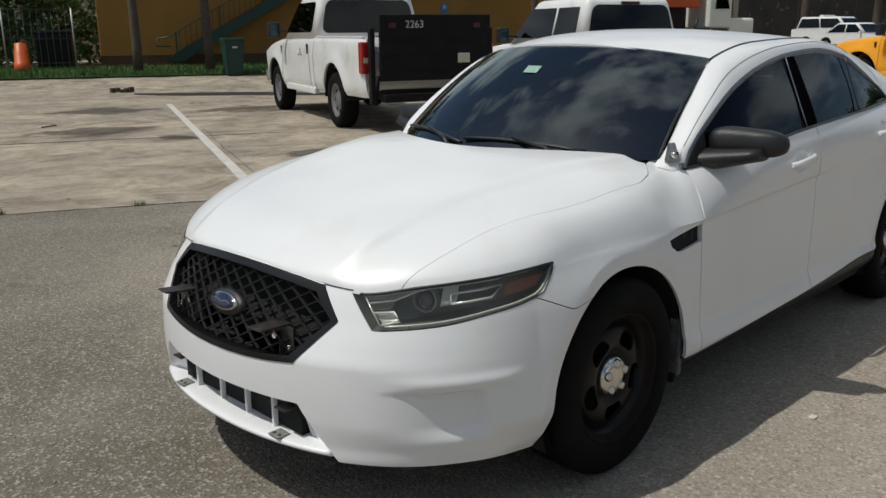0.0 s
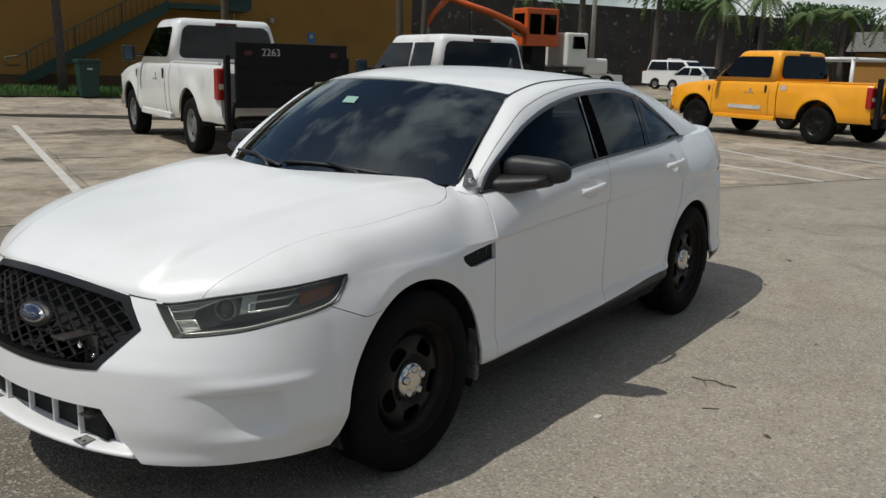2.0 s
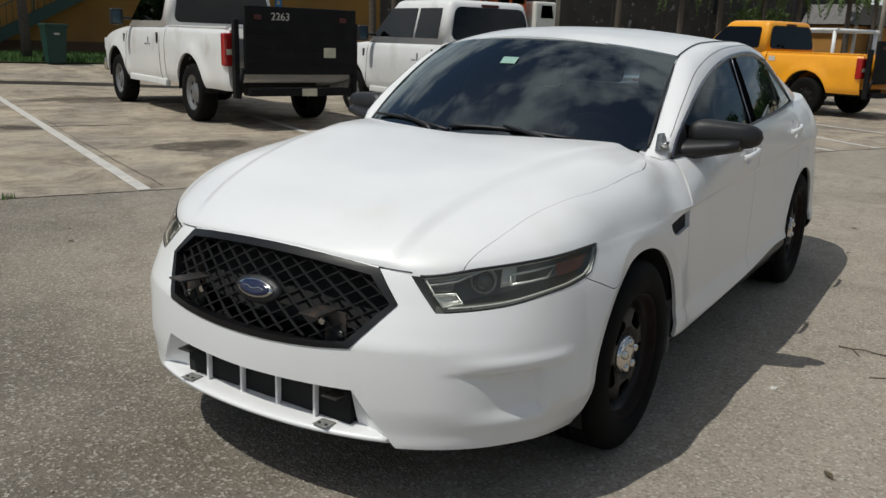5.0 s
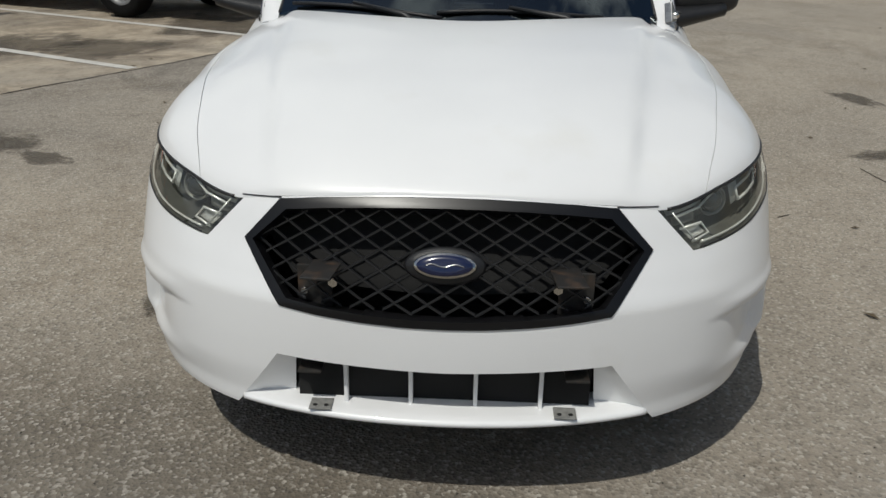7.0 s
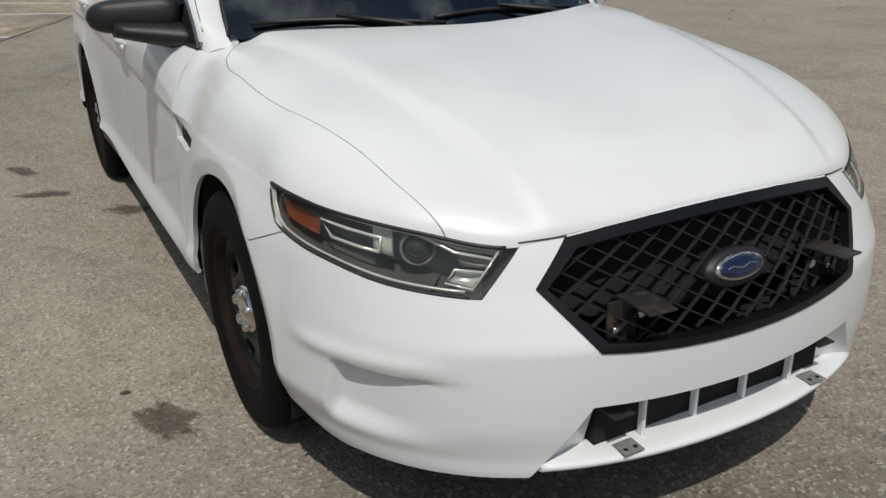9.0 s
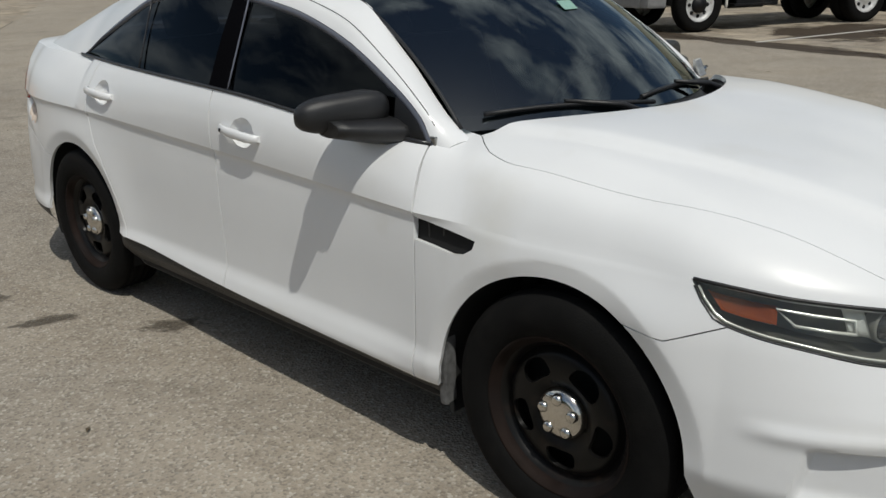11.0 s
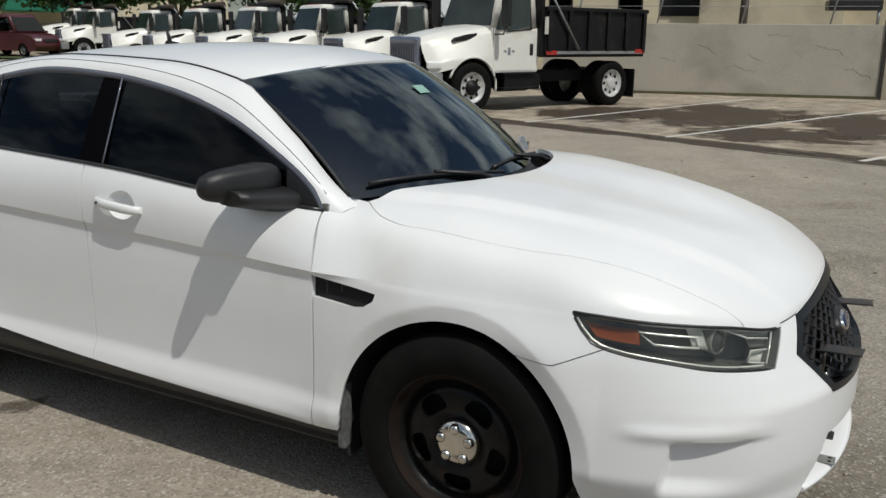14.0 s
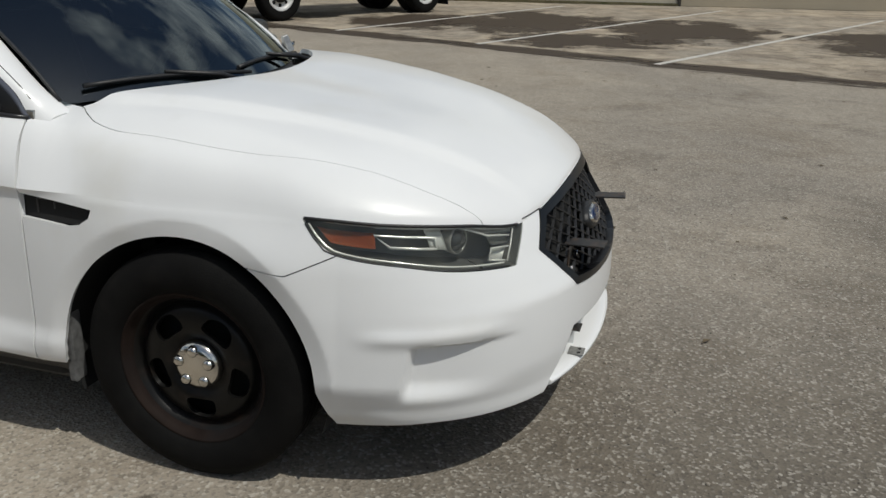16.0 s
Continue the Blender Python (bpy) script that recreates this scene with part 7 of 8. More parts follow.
def tree(m, h, spread, seed, leaves=9500, leaf=0.19):
    rg = random.Random(seed)
    t = thing("tree", m, "leafy shade tree with a dark trunk and uneven crown", "tree", "shade trees behind the cars")
    fork = h * 0.27
    bm = pipe([(0, 0, 0), (0.05, 0.02, fork * 0.5), (0.0, 0.06, fork)], [0.26, 0.21, 0.18], 10)
    ends = []
    for k in range(7):
        a = 2 * math.pi * k / 7 + rg.uniform(-0.4, 0.4)
        e = Vector((math.cos(a) * spread * rg.uniform(0.35, 0.75), math.sin(a) * spread * rg.uniform(0.35, 0.75), h * rg.uniform(0.46, 0.88)))
        mid = Vector((0, 0.06, fork)).lerp(e, 0.5) + Vector((0, 0, 0.3))
        pipe([(0, 0.06, fork - 0.1), mid, e], [0.12, 0.08, 0.03], 6, bm)
        ends += [e, mid.lerp(e, 0.6)]
    part("trunk", bm, BARK, t)
    cl = [e + Vector((rg.gauss(0, 0.5), rg.gauss(0, 0.5), rg.gauss(0.1, 0.5))) for e in ends for _ in range(3)]
    V, F = [], []
    for _ in range(leaves):
        c = rg.choice(cl)
        v = Vector((rg.gauss(0, 1), rg.gauss(0, 1), rg.gauss(0, 0.7)))
        p = c + v.normalized() * (spread * 0.27 * rg.random() ** 0.45)
        if p.z < h * 0.31:
            p.z = h * 0.31 + rg.random() * 0.8
        a = Vector((rg.gauss(0, 1), rg.gauss(0, 1), rg.gauss(0, 0.6))).normalized() * leaf * rg.uniform(0.6, 1.3)
        b = a.cross(Vector((rg.gauss(0, 1), rg.gauss(0, 1), rg.gauss(0, 1)))).normalized() * leaf * 0.55
        i = len(V)
        V += [tuple(p - a), tuple(p + b), tuple(p + a), tuple(p - b)]
        F.append((i, i + 1, i + 2, i + 3))
    me = bpy.data.meshes.new("crown")
    me.from_pydata(V, [], F)
    me.materials.append(LEAF)
    ob = new("crown", me)
    ob.parent = t
    return t


def shrub(m, size, n, seed, material, label):
    rg = random.Random(seed)
    V, F = [], []
    for _ in range(n):
        p = Vector((rg.uniform(-1, 1) * size[0], rg.uniform(-1, 1) * size[1], (rg.random() ** 0.7) * size[2] * (0.75 + 0.25 * math.sin(rg.random() * 9))))
        a = Vector((rg.gauss(0, 1), rg.gauss(0, 1), rg.gauss(0, 1))).normalized() * 0.16
        b = a.cross(Vector((rg.gauss(0, 1), rg.gauss(0, 1), rg.gauss(0, 1)))).normalized() * 0.10
        i = len(V)
        V += [tuple(p - a), tuple(p + b), tuple(p + a), tuple(p - b)]
        F.append((i, i + 1, i + 2, i + 3))
    me = bpy.data.meshes.new("hedge")
    me.from_pydata(V, [], F)
    me.materials.append(material)
    ob = new("hedge", me)
    ob.matrix_world = m
    return tagged(ob, label, "hedge", kind="stuff")


for i, (s, d, h, ln) in enumerate(((-1.95, 22.5, 8.5, (-0.01, 0)), (0.40, 22.6, 8.5, (-0.01, 0.0)), (6.3, 24.5, 8.5, (0, 0)), (13.1, 23.5, 7.5, (-0.06, 0.0)), (15.0, 25.5, 8.0, (0.03, 0)))):
    palm(lot_m(s, d), h, i + 1, 0.125, ln)
for i, (s, d, h) in enumerate(((29.0, 38.5, 6.6), (33.5, 39.5, 8.8), (39.5, 39.0, 7.6), (45.0, 38.5, 6.2), (49.5, 39.0, 6.8), (52.6, 37.5, 5.6), (56.0, 37.0, 5.8), (60.0, 35.5, 6.2), (64.0, 36.0, 6.6))):
    palm(lot_m(s, d), h, i + 20, 0.20, (0.01 * (-1) ** i, 0), 19, 2.3)
shrub(lot_m(53.5, 38.5) @ Matrix.Translation((0, 0, 1.8)), (2.4, 1.2, 2.2), 1500, 7, FROND, "low palm foliage before the far wall")
shrub(lot_m(48.2, 45.0) @ Matrix.Translation((0, 0, 5.0)), (2.8, 1.2, 2.0), 3200, 8, HEDGE, "clipped hedge top over the wall")
shrub(lot_m(64.0, 45.0) @ Matrix.Translation((0, 0, 5.0)), (5.0, 1.5, 2.2), 4200, 9, HEDGE, "tree tops over the far wall")
shrub(lot_m(-16.0, 36.0), (13.0, 2.5, 3.4), 11000, 10, HEDGE, "thick green shrubs and trees behind the fence")

house = thing("back_house", lot_m(-17, 46), "shaded grey house behind the shrubs", "building")
part("wall", boxed((0, 0, 2.6), (27.0, 6.0, 5.2), 0.03), GREYWALL, house)
part("roof", prism([(-14.0, 5.2), (14.0, 5.2), (12.0, 7.0), (-12.0, 7.0)], "y", -3.4, 3.4), BARK, house, "dark hipped roof")
for k in range(5):
    part("window", boxed((-10.0 + 5.0 * k, 3.02, 2.4), (1.4, 0.06, 1.3), 0.01), VOID, house)
face_lot(house)
for i, (s, d, h, sp) in enumerate(((-8.5, 33.0, 7.5, 4.0), (-15.0, 35.0, 8.0, 4.5), (-22.0, 34.0, 8.5, 4.5))):
    tree(lot_m(s, d), h, sp, i + 70)
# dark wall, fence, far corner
w = thing("wall_south", lot_m(0, 42), "tall dark concrete wall with weathered pale patches", "wall", kind="structure")
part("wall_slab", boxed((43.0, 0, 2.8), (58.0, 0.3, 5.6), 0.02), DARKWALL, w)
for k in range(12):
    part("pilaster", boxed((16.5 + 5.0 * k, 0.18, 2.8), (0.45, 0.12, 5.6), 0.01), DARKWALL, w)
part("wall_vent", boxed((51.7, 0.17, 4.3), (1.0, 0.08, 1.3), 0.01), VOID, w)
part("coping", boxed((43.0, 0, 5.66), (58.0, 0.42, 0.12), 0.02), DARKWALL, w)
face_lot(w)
fence = thing("chain_fence", lot_m(0, 27.5), "rusty chain-link fence beside the building", "fence")
for k in range(9):
    part("post", rodded((-4.2 - 2.4 * k, 0, 0), (-4.2 - 2.4 * k, 0, 2.3), 0.035), GALV, fence)
for z in (0.3, 1.2, 2.25):
    part("rail", rodded((-23.4, 0, z), (-4.2, 0, z), 0.022), BARK, fence)
for k in range(80):
    part("wire", rodded((-4.2 - 0.24 * k, 0.01, 0.1), (-4.2 - 0.24 * k, 0.01, 2.25), 0.006, n=4), GALV, fence)
dump = thing("rubbish_container", lot_m(-5.0, 28.6), "black metal rubbish container by the fence", "container")
part("body", boxed((0, 0, 0.72), (1.25, 1.1, 1.4), 0.05), GATE, dump)
part("lid", boxed((0, 0, 1.46), (1.32, 1.16, 0.08), 0.02), BLACK, dump)
brl = thing("traffic_barrel", lot_m(-5.95, 26.5), "faded orange traffic barrel", "barrel")
part("body", lathe([(0.0, 0.0), (0.30, 0.0), (0.28, 0.35), (0.26, 0.36), (0.24, 0.75), (0.22, 0.76), (0.20, 1.05), (0.0, 1.08)], 20, Matrix.Rotation(math.pi / 2, 4, "X") @ Matrix.Diagonal((1, 1, 1, 1))), ORANGE, brl)
hut = thing("pavilion", lot_m(66.5, 38.5), "low pavilion with a grey shingle roof", "building")
part("roof", prism([(-5.0, 3.1), (5.0, 3.1), (4.0, 4.7), (-4.0, 4.7)], "y", -2.5, 2.5), shade("grey_shingle", (0.16, 0.155, 0.15), 0.9, vary=0.25, scale=4), hut)
part("wall", boxed((0, 0, 1.5), (8.6, 4.2, 3.0), 0.02), OCHRE, hut)
for x in (-4.4, -1.5, 1.5, 4.4):
    part("post", boxed((x, 2.3, 1.55), (0.2, 0.2, 3.1), 0.01), LINE, hut)
face_lot(hut)
for i, (s, d, h) in enumerate(((32.2, 36.5, 11), (57.5, 31.0, 9))):
    pl = thing("utility_pole", lot_m(s, d), "grey weathered utility pole", "pole")
    part("shaft", rodded((0, 0, 0), (0, 0, h), 0.17, 0.12, 12), POLE, pl)
    part("crossarm", boxed((0, 0, h - 0.7), (1.8, 0.12, 0.14), 0.01), POLE, pl)


# ---- far cars ----
def far_car(m, paint, label, kind="sedan", bar=False):
    dims = {"sedan": (4.7, 0.90, 0.88, 1.44, -1.55, 0.95, -0.85, 0.25), "suv": (4.9, 0.96, 1.10, 1.78, -2.25, 1.0, -2.05, 0.35), "van": (5.6, 1.0, 1.20, 2.15, -2.70, 1.45, -2.6, 0.75)}[kind]
    L, W, zb, zr, gx0, gx1, rx0, rx1 = dims
    t = thing("parked_car", m, label, {"sedan": "car", "suv": "suv", "van": "van"}[kind])
    f, r = L / 2 - 0.95, -L / 2 + 0.95
    prof = [(-L / 2, 0.35), (-L / 2 - 0.02, zb - 0.05), (-L / 2 + 0.15, zb), (gx1 + 0.15, zb), (L / 2 - 0.25, zb - 0.16), (L / 2, zb - 0.35), (L / 2, 0.32), (f + 0.40, 0.28)] + arc(f, 0.33, 0.37, 0, 180) + arc(r, 0.33, 0.37, 0, 180)
    part("body", lower_body(prof, W, None, 0.12), paint, t)
    part("cab", cab_shell(gx0, gx1, rx0, rx1, W - 0.04, W - 0.22, zb - 0.01, zr), paint, t)
    h = zr - zb
    y1, y2 = W - 0.035, W - 0.20
    for sg in (1, -1):
        lo, hi = 0.10, 0.84
        ya, yb = sg * (y1 - (y1 - y2) * lo), sg * (y1 - (y1 - y2) * hi)
        xs = lambda u: (gx0 + (rx0 - gx0) * u + 0.14, gx1 + (rx1 - gx1) * u - 0.16)
        (a0, a1), (b0, b1) = xs(lo), xs(hi)
        mid_a, mid_b = (a0 + a1) / 2, (b0 + b1) / 2
        for p0, p1, q0, q1 in ((a0, mid_a - 0.04, b0, mid_b - 0.04), (mid_a + 0.04, a1, mid_b + 0.04, b1)):
            quad_pane("side_window", [(p0, ya, zb + h * lo), (p1, ya, zb + h * lo), (q1, yb, zb + h * hi), (q0, yb, zb + h * hi)], DARKGLASS, t, thick=0.02)
        part("headlamp", boxed((L / 2 - 0.06, sg * (W - 0.25), zb - 0.33), (0.16, 0.36, 0.14), 0.03), SILVER, t)
        part("tail_lamp", boxed((-L / 2 + 0.02, sg * (W - 0.16), zb - 0.14), (0.10, 0.16, 0.16 if kind == "sedan" else 0.38), 0.03), REDLENS, t)
        part("door_mirror", boxed((gx1 - 0.25, sg * (W + 0.08), zb + 0.08), (0.10, 0.18, 0.12), 0.03), paint, t)
        for wx in (f, r):
            road_wheel(t, (wx, sg * (W - 0.10), 0.33), 0.33, 0.21, sg, ALLOY, 5)
    for nm, g0, g1, sgn in (("windscreen", gx1, rx1, 1), ("rear_glass", gx0, rx0, -1)):
        lo, hi = 0.12, 0.86
        quad_pane(nm, [(g0 + (g1 - g0) * lo + 0.012 * sgn, -y1 + 0.12, zb + h * lo), (g0 + (g1 - g0) * lo + 0.012 * sgn, y1 - 0.12, zb + h * lo), (g0 + (g1 - g0) * hi + 0.012 * sgn, y2 - 0.08, zb + h * hi), (g0 + (g1 - g0) * hi + 0.012 * sgn, -y2 + 0.08, zb + h * hi)], DARKGLASS, t, thick=0.02)
    part("plate", boxed((-L / 2 - 0.03, 0, zb - 0.25), (0.02, 0.32, 0.14), 0.005), PLATE, t)
    part("rear_bumper", boxed((-L / 2 - 0.02, 0, 0.45), (0.14, 2 * W - 0.1, 0.20), 0.04), paint if kind == "sedan" else TRIM, t)
    part("grille", boxed((L / 2 + 0.005, 0, zb - 0.36), (0.05, 0.9, 0.16), 0.02), TRIM, t)
    if bar:
        part("light_bar", boxed(((rx0 + rx1) / 2, 0, zr + 0.05), (0.3, 1.1, 0.10), 0.02), SILVER, t, "clear roof light bar")
    return t


# the red is darkened: the car's shaded rear is put into its paint
CARP = {k: shade("car_paint_" + k, c, 0.3, vary=0.05, coat=0.7) for k, c in (("silver", (0.50, 0.51, 0.52)), ("navy", (0.012, 0.018, 0.035)), ("white", (0.76, 0.76, 0.75)), ("maroon", (0.075, 0.012, 0.016)), ("red", (0.11, 0.012, 0.013)), ("grey", (0.16, 0.17, 0.18)), ("black", (0.012, 0.012, 0.013)))}
vx = math.degrees(math.atan2(24.4, -59.1))
for x, y, turn, paint, kind, lab in ((-48.6, 17.9, 0, "silver", "suv", "silver compact suv parked nose-in by the verge"), (-49.4, 15.7, 0, "red", "sedan", "red sedan parked nose-in, its rear shade put into the paint"), (-49.1, 20.7, 0, "navy", "sedan", "dark navy sedan parked nose-in"), (-54.6, 22.2, 4, "black", "suv", "black suv parked in the second row"), (-48.0, 23.3, 0, "white", "suv", "large white suv parked nose-in"), (-45.2, 26.6, 205, "white", "sedan", "small white sedan with its front to the lot"), (-54.2, 27.2, 20, "grey", "sedan", "grey sedan in the second row"), (-51.6, 29.8, 15, "black", "sedan", "black sedan in the second row"), (-39.8, 26.9, 205, "maroon", "van", "maroon conversion van with silver lower trim"), (-42.9, 32.4, 190, "white", "sedan", "white sedan behind the van"), (-56.8, 32.9, 0, "silver", "sedan", "silver sedan under the trees")):
    far_car(pose(x, y, float(gz(x, y)), 0, 0, vx + turn), CARP[paint], lab, kind)
p = lot(34.4, 28.8)
far_car(pose(p.x, p.y, p.z, 0, 0, LOT_TURN + 190), CARP["white"], "white patrol sedan parked by the dark wall", "sedan")
p = lot(36.0, 32.0)
far_car(pose(p.x, p.y, p.z, 0, 0, LOT_TURN + 195), CARP["white"], "white patrol suv parked by the dark wall", "suv", True)
p = lot(29.5, 33.5)
far_car(pose(p.x, p.y, p.z, 0, 0, LOT_TURN + 100), CARP["white"], "white service van by the dark wall", "sedan", True)


# ---- dump trucks ----
TRUCKW = shade("white_fleet_paint", (0.74, 0.73, 0.68), 0.38, vary=0.04, scale=1.5, coat=0.4, dirt=(0.50, 0.47, 0.41), dirt_scale=1.6, dirt_at=(0.58, 0.85))
DUMPB = shade("black_dump_steel", (0.007, 0.007, 0.008), 0.5, spec=0.25, vary=0.35, scale=3, dirt=(0.035, 0.028, 0.022), dirt_scale=3, dirt_at=(0.58, 0.85))
GRILLM = shade("blue_grey_chrome", (0.30, 0.33, 0.42), 0.22, 0.85, vary=0.15)


CABGLASS = shade("greenish_cab_glass", (0.022, 0.032, 0.030), 0.10, vary=0.4, scale=1.5, spec=0.28)


def dump_truck(m, label, bed="dump", wb=4.5):
    """Origin on the ground under the front axle, x forward."""
    t = thing("dump_truck", m, label, "truck", "row of white trucks")
    # bonnet with its wings in one sloping shell, open round the wheels
    xs = [-0.62, -0.10, 0.45, 0.85, 1.06]
    ys = ((1.04, 1.10, 1.14, 1.08, 0.88), (1.05, 1.12, 1.14, 1.07, 0.87), (1.03, 1.03, 1.00, 0.92, 0.76), (0.98, 0.93, 0.84, 0.73, 0.63), (0.88, 0.81, 0.71, 0.63, 0.56), (0.56, 0.51, 0.47, 0.45, 0.42), (0, 0, 0, 0, 0))
    zs = ((0.92, 0.98, 1.00, 0.92, 0.86), (1.25, 1.22, 1.20, 1.12, 1.02), (1.55, 1.46, 1.36, 1.26, 1.16), (1.79, 1.69, 1.57, 1.46, 1.36), (1.89, 1.81, 1.71, 1.61, 1.53), (1.945, 1.875, 1.785, 1.69, 1.63), (1.965, 1.895, 1.805, 1.71, 1.65))
    rib = [0, 0.17, 0.34, 0.51, 0.66, 0.82, 1.0]

    def shell(x, v):
        Y, Z = [pch(x, xs, c) for c in ys], [pch(x, xs, c) for c in zs]
        w = [np.interp(v, rib, np.eye(7)[k]) for k in range(7)]
        w = [c / sum(w) for c in w]
        return x, sum(c * q for c, q in zip(w, Y)), sum(c * q for c, q in zip(w, Z))
    ring = lambda P: np.hypot(P[:, 0], P[:, 2] - 0.56) - 0.665
    g = sheet(shell, np.linspace(-0.62, 1.06, 30), np.linspace(0, 1, 25))
    g = pick(split(g, ring), lambda M: ring(M) > 0)
    skin("bonnet", both(g), TRUCKW, t, "white sloping bonnet with moulded wings", angle=50)
    part("grille", boxed((1.10, 0, 1.26), (0.16, 1.12, 0.82), 0.07, None, 3), GRILLM, t, "blue-grey chrome grille surround")
    part("grille_void", boxed((1.178, 0, 1.22), (0.012, 0.94, 0.62), 0.01), VOID, t)
    for k in range(14):
        part("grille_bar", boxed((1.19, -0.442 + 0.068 * k, 1.22), (0.018, 0.030, 0.62), 0.005), GRILLM, t)
    part("cab", boxed((-1.30, 0, 1.38), (1.42, 2.06, 1.02), 0.06), TRUCKW, t)
    part("cab_top", cab_shell(-2.00, -0.56, -1.98, -0.90, 1.02, 0.92, 1.86, 2.84, 0.12), TRUCKW, t, "white cab roof")
    quad_pane("windscreen", [(-0.575, -0.93, 1.93), (-0.575, 0.93, 1.93), (-0.842, 0.83, 2.70), (-0.842, -0.83, 2.70)], CABGLASS, t, "large dark windscreen", 0.05)
    for sg in (1, -1):
        yv = lambda z: sg * (1.026 - 0.10 * (z - 1.86) / 0.96)
        quad_pane("side_window", [(-1.72, yv(1.92), 1.92), (-1.02, yv(1.80), 1.80), (-1.06, yv(2.62), 2.62), (-1.72, yv(2.66), 2.66)], CABGLASS, t, thick=0.03)
        quad_pane("quarter_light", [(-0.98, yv(1.84), 1.84), (-0.70, yv(1.84), 1.84), (-0.98, yv(2.55), 2.55)], CABGLASS, t, thick=0.03)
        part("bonnet_vent", prism([(-0.22, 1.62), (0.16, 1.58), (0.44, 1.58), (0.36, 1.65), (0.06, 1.72), (-0.22, 1.76)], "y", sg * 0.89 - 0.05, sg * 0.89 + 0.055, 0.01), VOID, t, "black bonnet side scoop")
        part("arch_lip", pipe([(0.675 * math.cos(a), sg * (1.09 + 0.03 * math.sin(a)), 0.56 + 0.675 * math.sin(a)) for a in np.linspace(0.35, math.pi + 0.15, 22)], 0.030, 6), TRUCKW, t, "white wheel arch lip")
        skin("wheel_liner", sheet(lambda a, v: (0.66 * np.cos(a), sg * (1.06 - 0.5 * v), 0.56 + 0.66 * np.sin(a)), np.linspace(0, math.pi, 16), np.linspace(0, 1, 2)), VOID, t)
        part("headlamp", boxed((0.90, sg * 0.86, 1.06), (0.34, 0.40, 0.17), 0.06, Matrix.Translation((0.90, sg * 0.86, 0)) @ Matrix.Rotation(sg * -0.6, 4, "Z") @ Matrix.Translation((-0.90, -sg * 0.86, 0)), 3), SILVER, t)
        part("bumper_end", boxed((0.92, sg * 0.88, 0.72), (0.44, 0.50, 0.40), 0.06, Matrix.Rotation(sg * -0.08, 4, "Z")), shade_bumper, t)
        mo = part("door_mirror", boxed((-0.72, sg * 1.36, 2.30), (0.14, 0.26, 0.78), 0.06, None, 3), BLACK, t, "tall black mirror")
        part("mirror_arm", pipe([(-0.66, sg * 1.03, 1.74), (-0.70, sg * 1.30, 1.74), (-0.72, sg * 1.36, 1.95)], 0.02, 6), BLACK, mo)
        part("door_gap", boxed((-0.62, sg * 1.032, 1.45), (0.012, 0.006, 0.95), 0), VOID, t)
        part("door_handle", boxed((-1.78, sg * 1.036, 1.40), (0.10, 0.02, 0.26), 0.01), BLACK, t)
        for k in range(3):
            part("door_mark", boxed((-1.22 + 0.12 * k, sg * 1.034, 1.36), (0.08, 0.006, 0.05 + 0.12 * (k == 1)), 0), DECAL, t)
        part("number_bar", boxed((0.40, sg * 1.03, 1.26), (0.24, 0.006, 0.06), 0), DECAL, t, "grey fleet number bar")
        for z in (0.52, 0.86):
            part("step", boxed((-1.35, sg * 1.02, z), (1.0, 0.24, 0.05), 0.01), DUMPB, t)
        part("fuel_tank", lathe([(0.0, -0.45), (0.24, -0.45), (0.27, -0.42), (0.27, 0.42), (0.24, 0.45), (0.0, 0.45)], 18, Matrix.Translation((-1.40, sg * 0.78, 0.70)) @ Matrix.Rotation(math.pi / 2, 4, "Z")), DUMPB, t)
        road_wheel(t, (0, sg * 0.98, 0.56), 0.56, 0.30, sg, TRUCKRIM, 8)
        part("hub", lathe([(0.0, 0.07), (0.08, 0.07), (0.11, 0.03), (0.17, 0.015), (0.175, -0.03)], 20, Matrix.Translation((0, sg * 1.09, 0.56)) @ (Matrix() if sg > 0 else Matrix.Rotation(math.pi, 4, "Z"))), DUMPB, t)
        for off in (0.96, 0.64):
            road_wheel(t, (-wb, sg * off, 0.56), 0.56, 0.29, sg, TRUCKRIM, 8 if off > 0.8 else 0)
        part("mud_flap", boxed((-wb - 0.75, sg * 0.85, 0.55), (0.03, 0.60, 0.72), 0.005), BLACK, t)
    part("bumper", boxed((1.12, 0, 0.66), (0.20, 1.50, 0.30), 0.05), shade_bumper, t, "grey front bumper")
    part("chassis", boxed((-wb / 2 - 0.2, 0, 0.74), (wb + 2.0, 0.85, 0.26), 0.02), VOID, t)
    part("engine_block", boxed((0, 0, 0.80), (1.5, 1.1, 0.5), 0.05), VOID, t)
    part("engine_side", boxed((-0.05, 0, 0.95), (1.2, 1.5, 0.6), 0.05), VOID, t)
    for sg in (1, -1):
        part("window_frame", pipe([(-1.76, sg * 1.03, 1.86), (-0.99, sg * 1.035, 1.80), (-1.02, sg * 0.955, 2.66), (-1.76, sg * 0.95, 2.70), (-1.76, sg * 1.03, 1.86)], 0.018, 6), BLACK, t)
        part("screen_pillar", pipe([(-0.585, sg * 0.93, 1.93), (-0.95, sg * 0.82, 2.72)], 0.02, 6), BLACK, t)
        part("bonnet_latch", boxed((-0.40, sg * 1.035, 1.30), (0.05, 0.02, 0.10), 0.005), BLACK, t)
        part("side_lamp", boxed((-0.46, sg * 1.04, 1.18), (0.08, 0.02, 0.05), 0.008), AMBER, t)
        part("step_box", boxed((-1.50, sg * 0.92, 0.66), (1.1, 0.30, 0.36), 0.03), DUMPB, t, "black battery and step box")
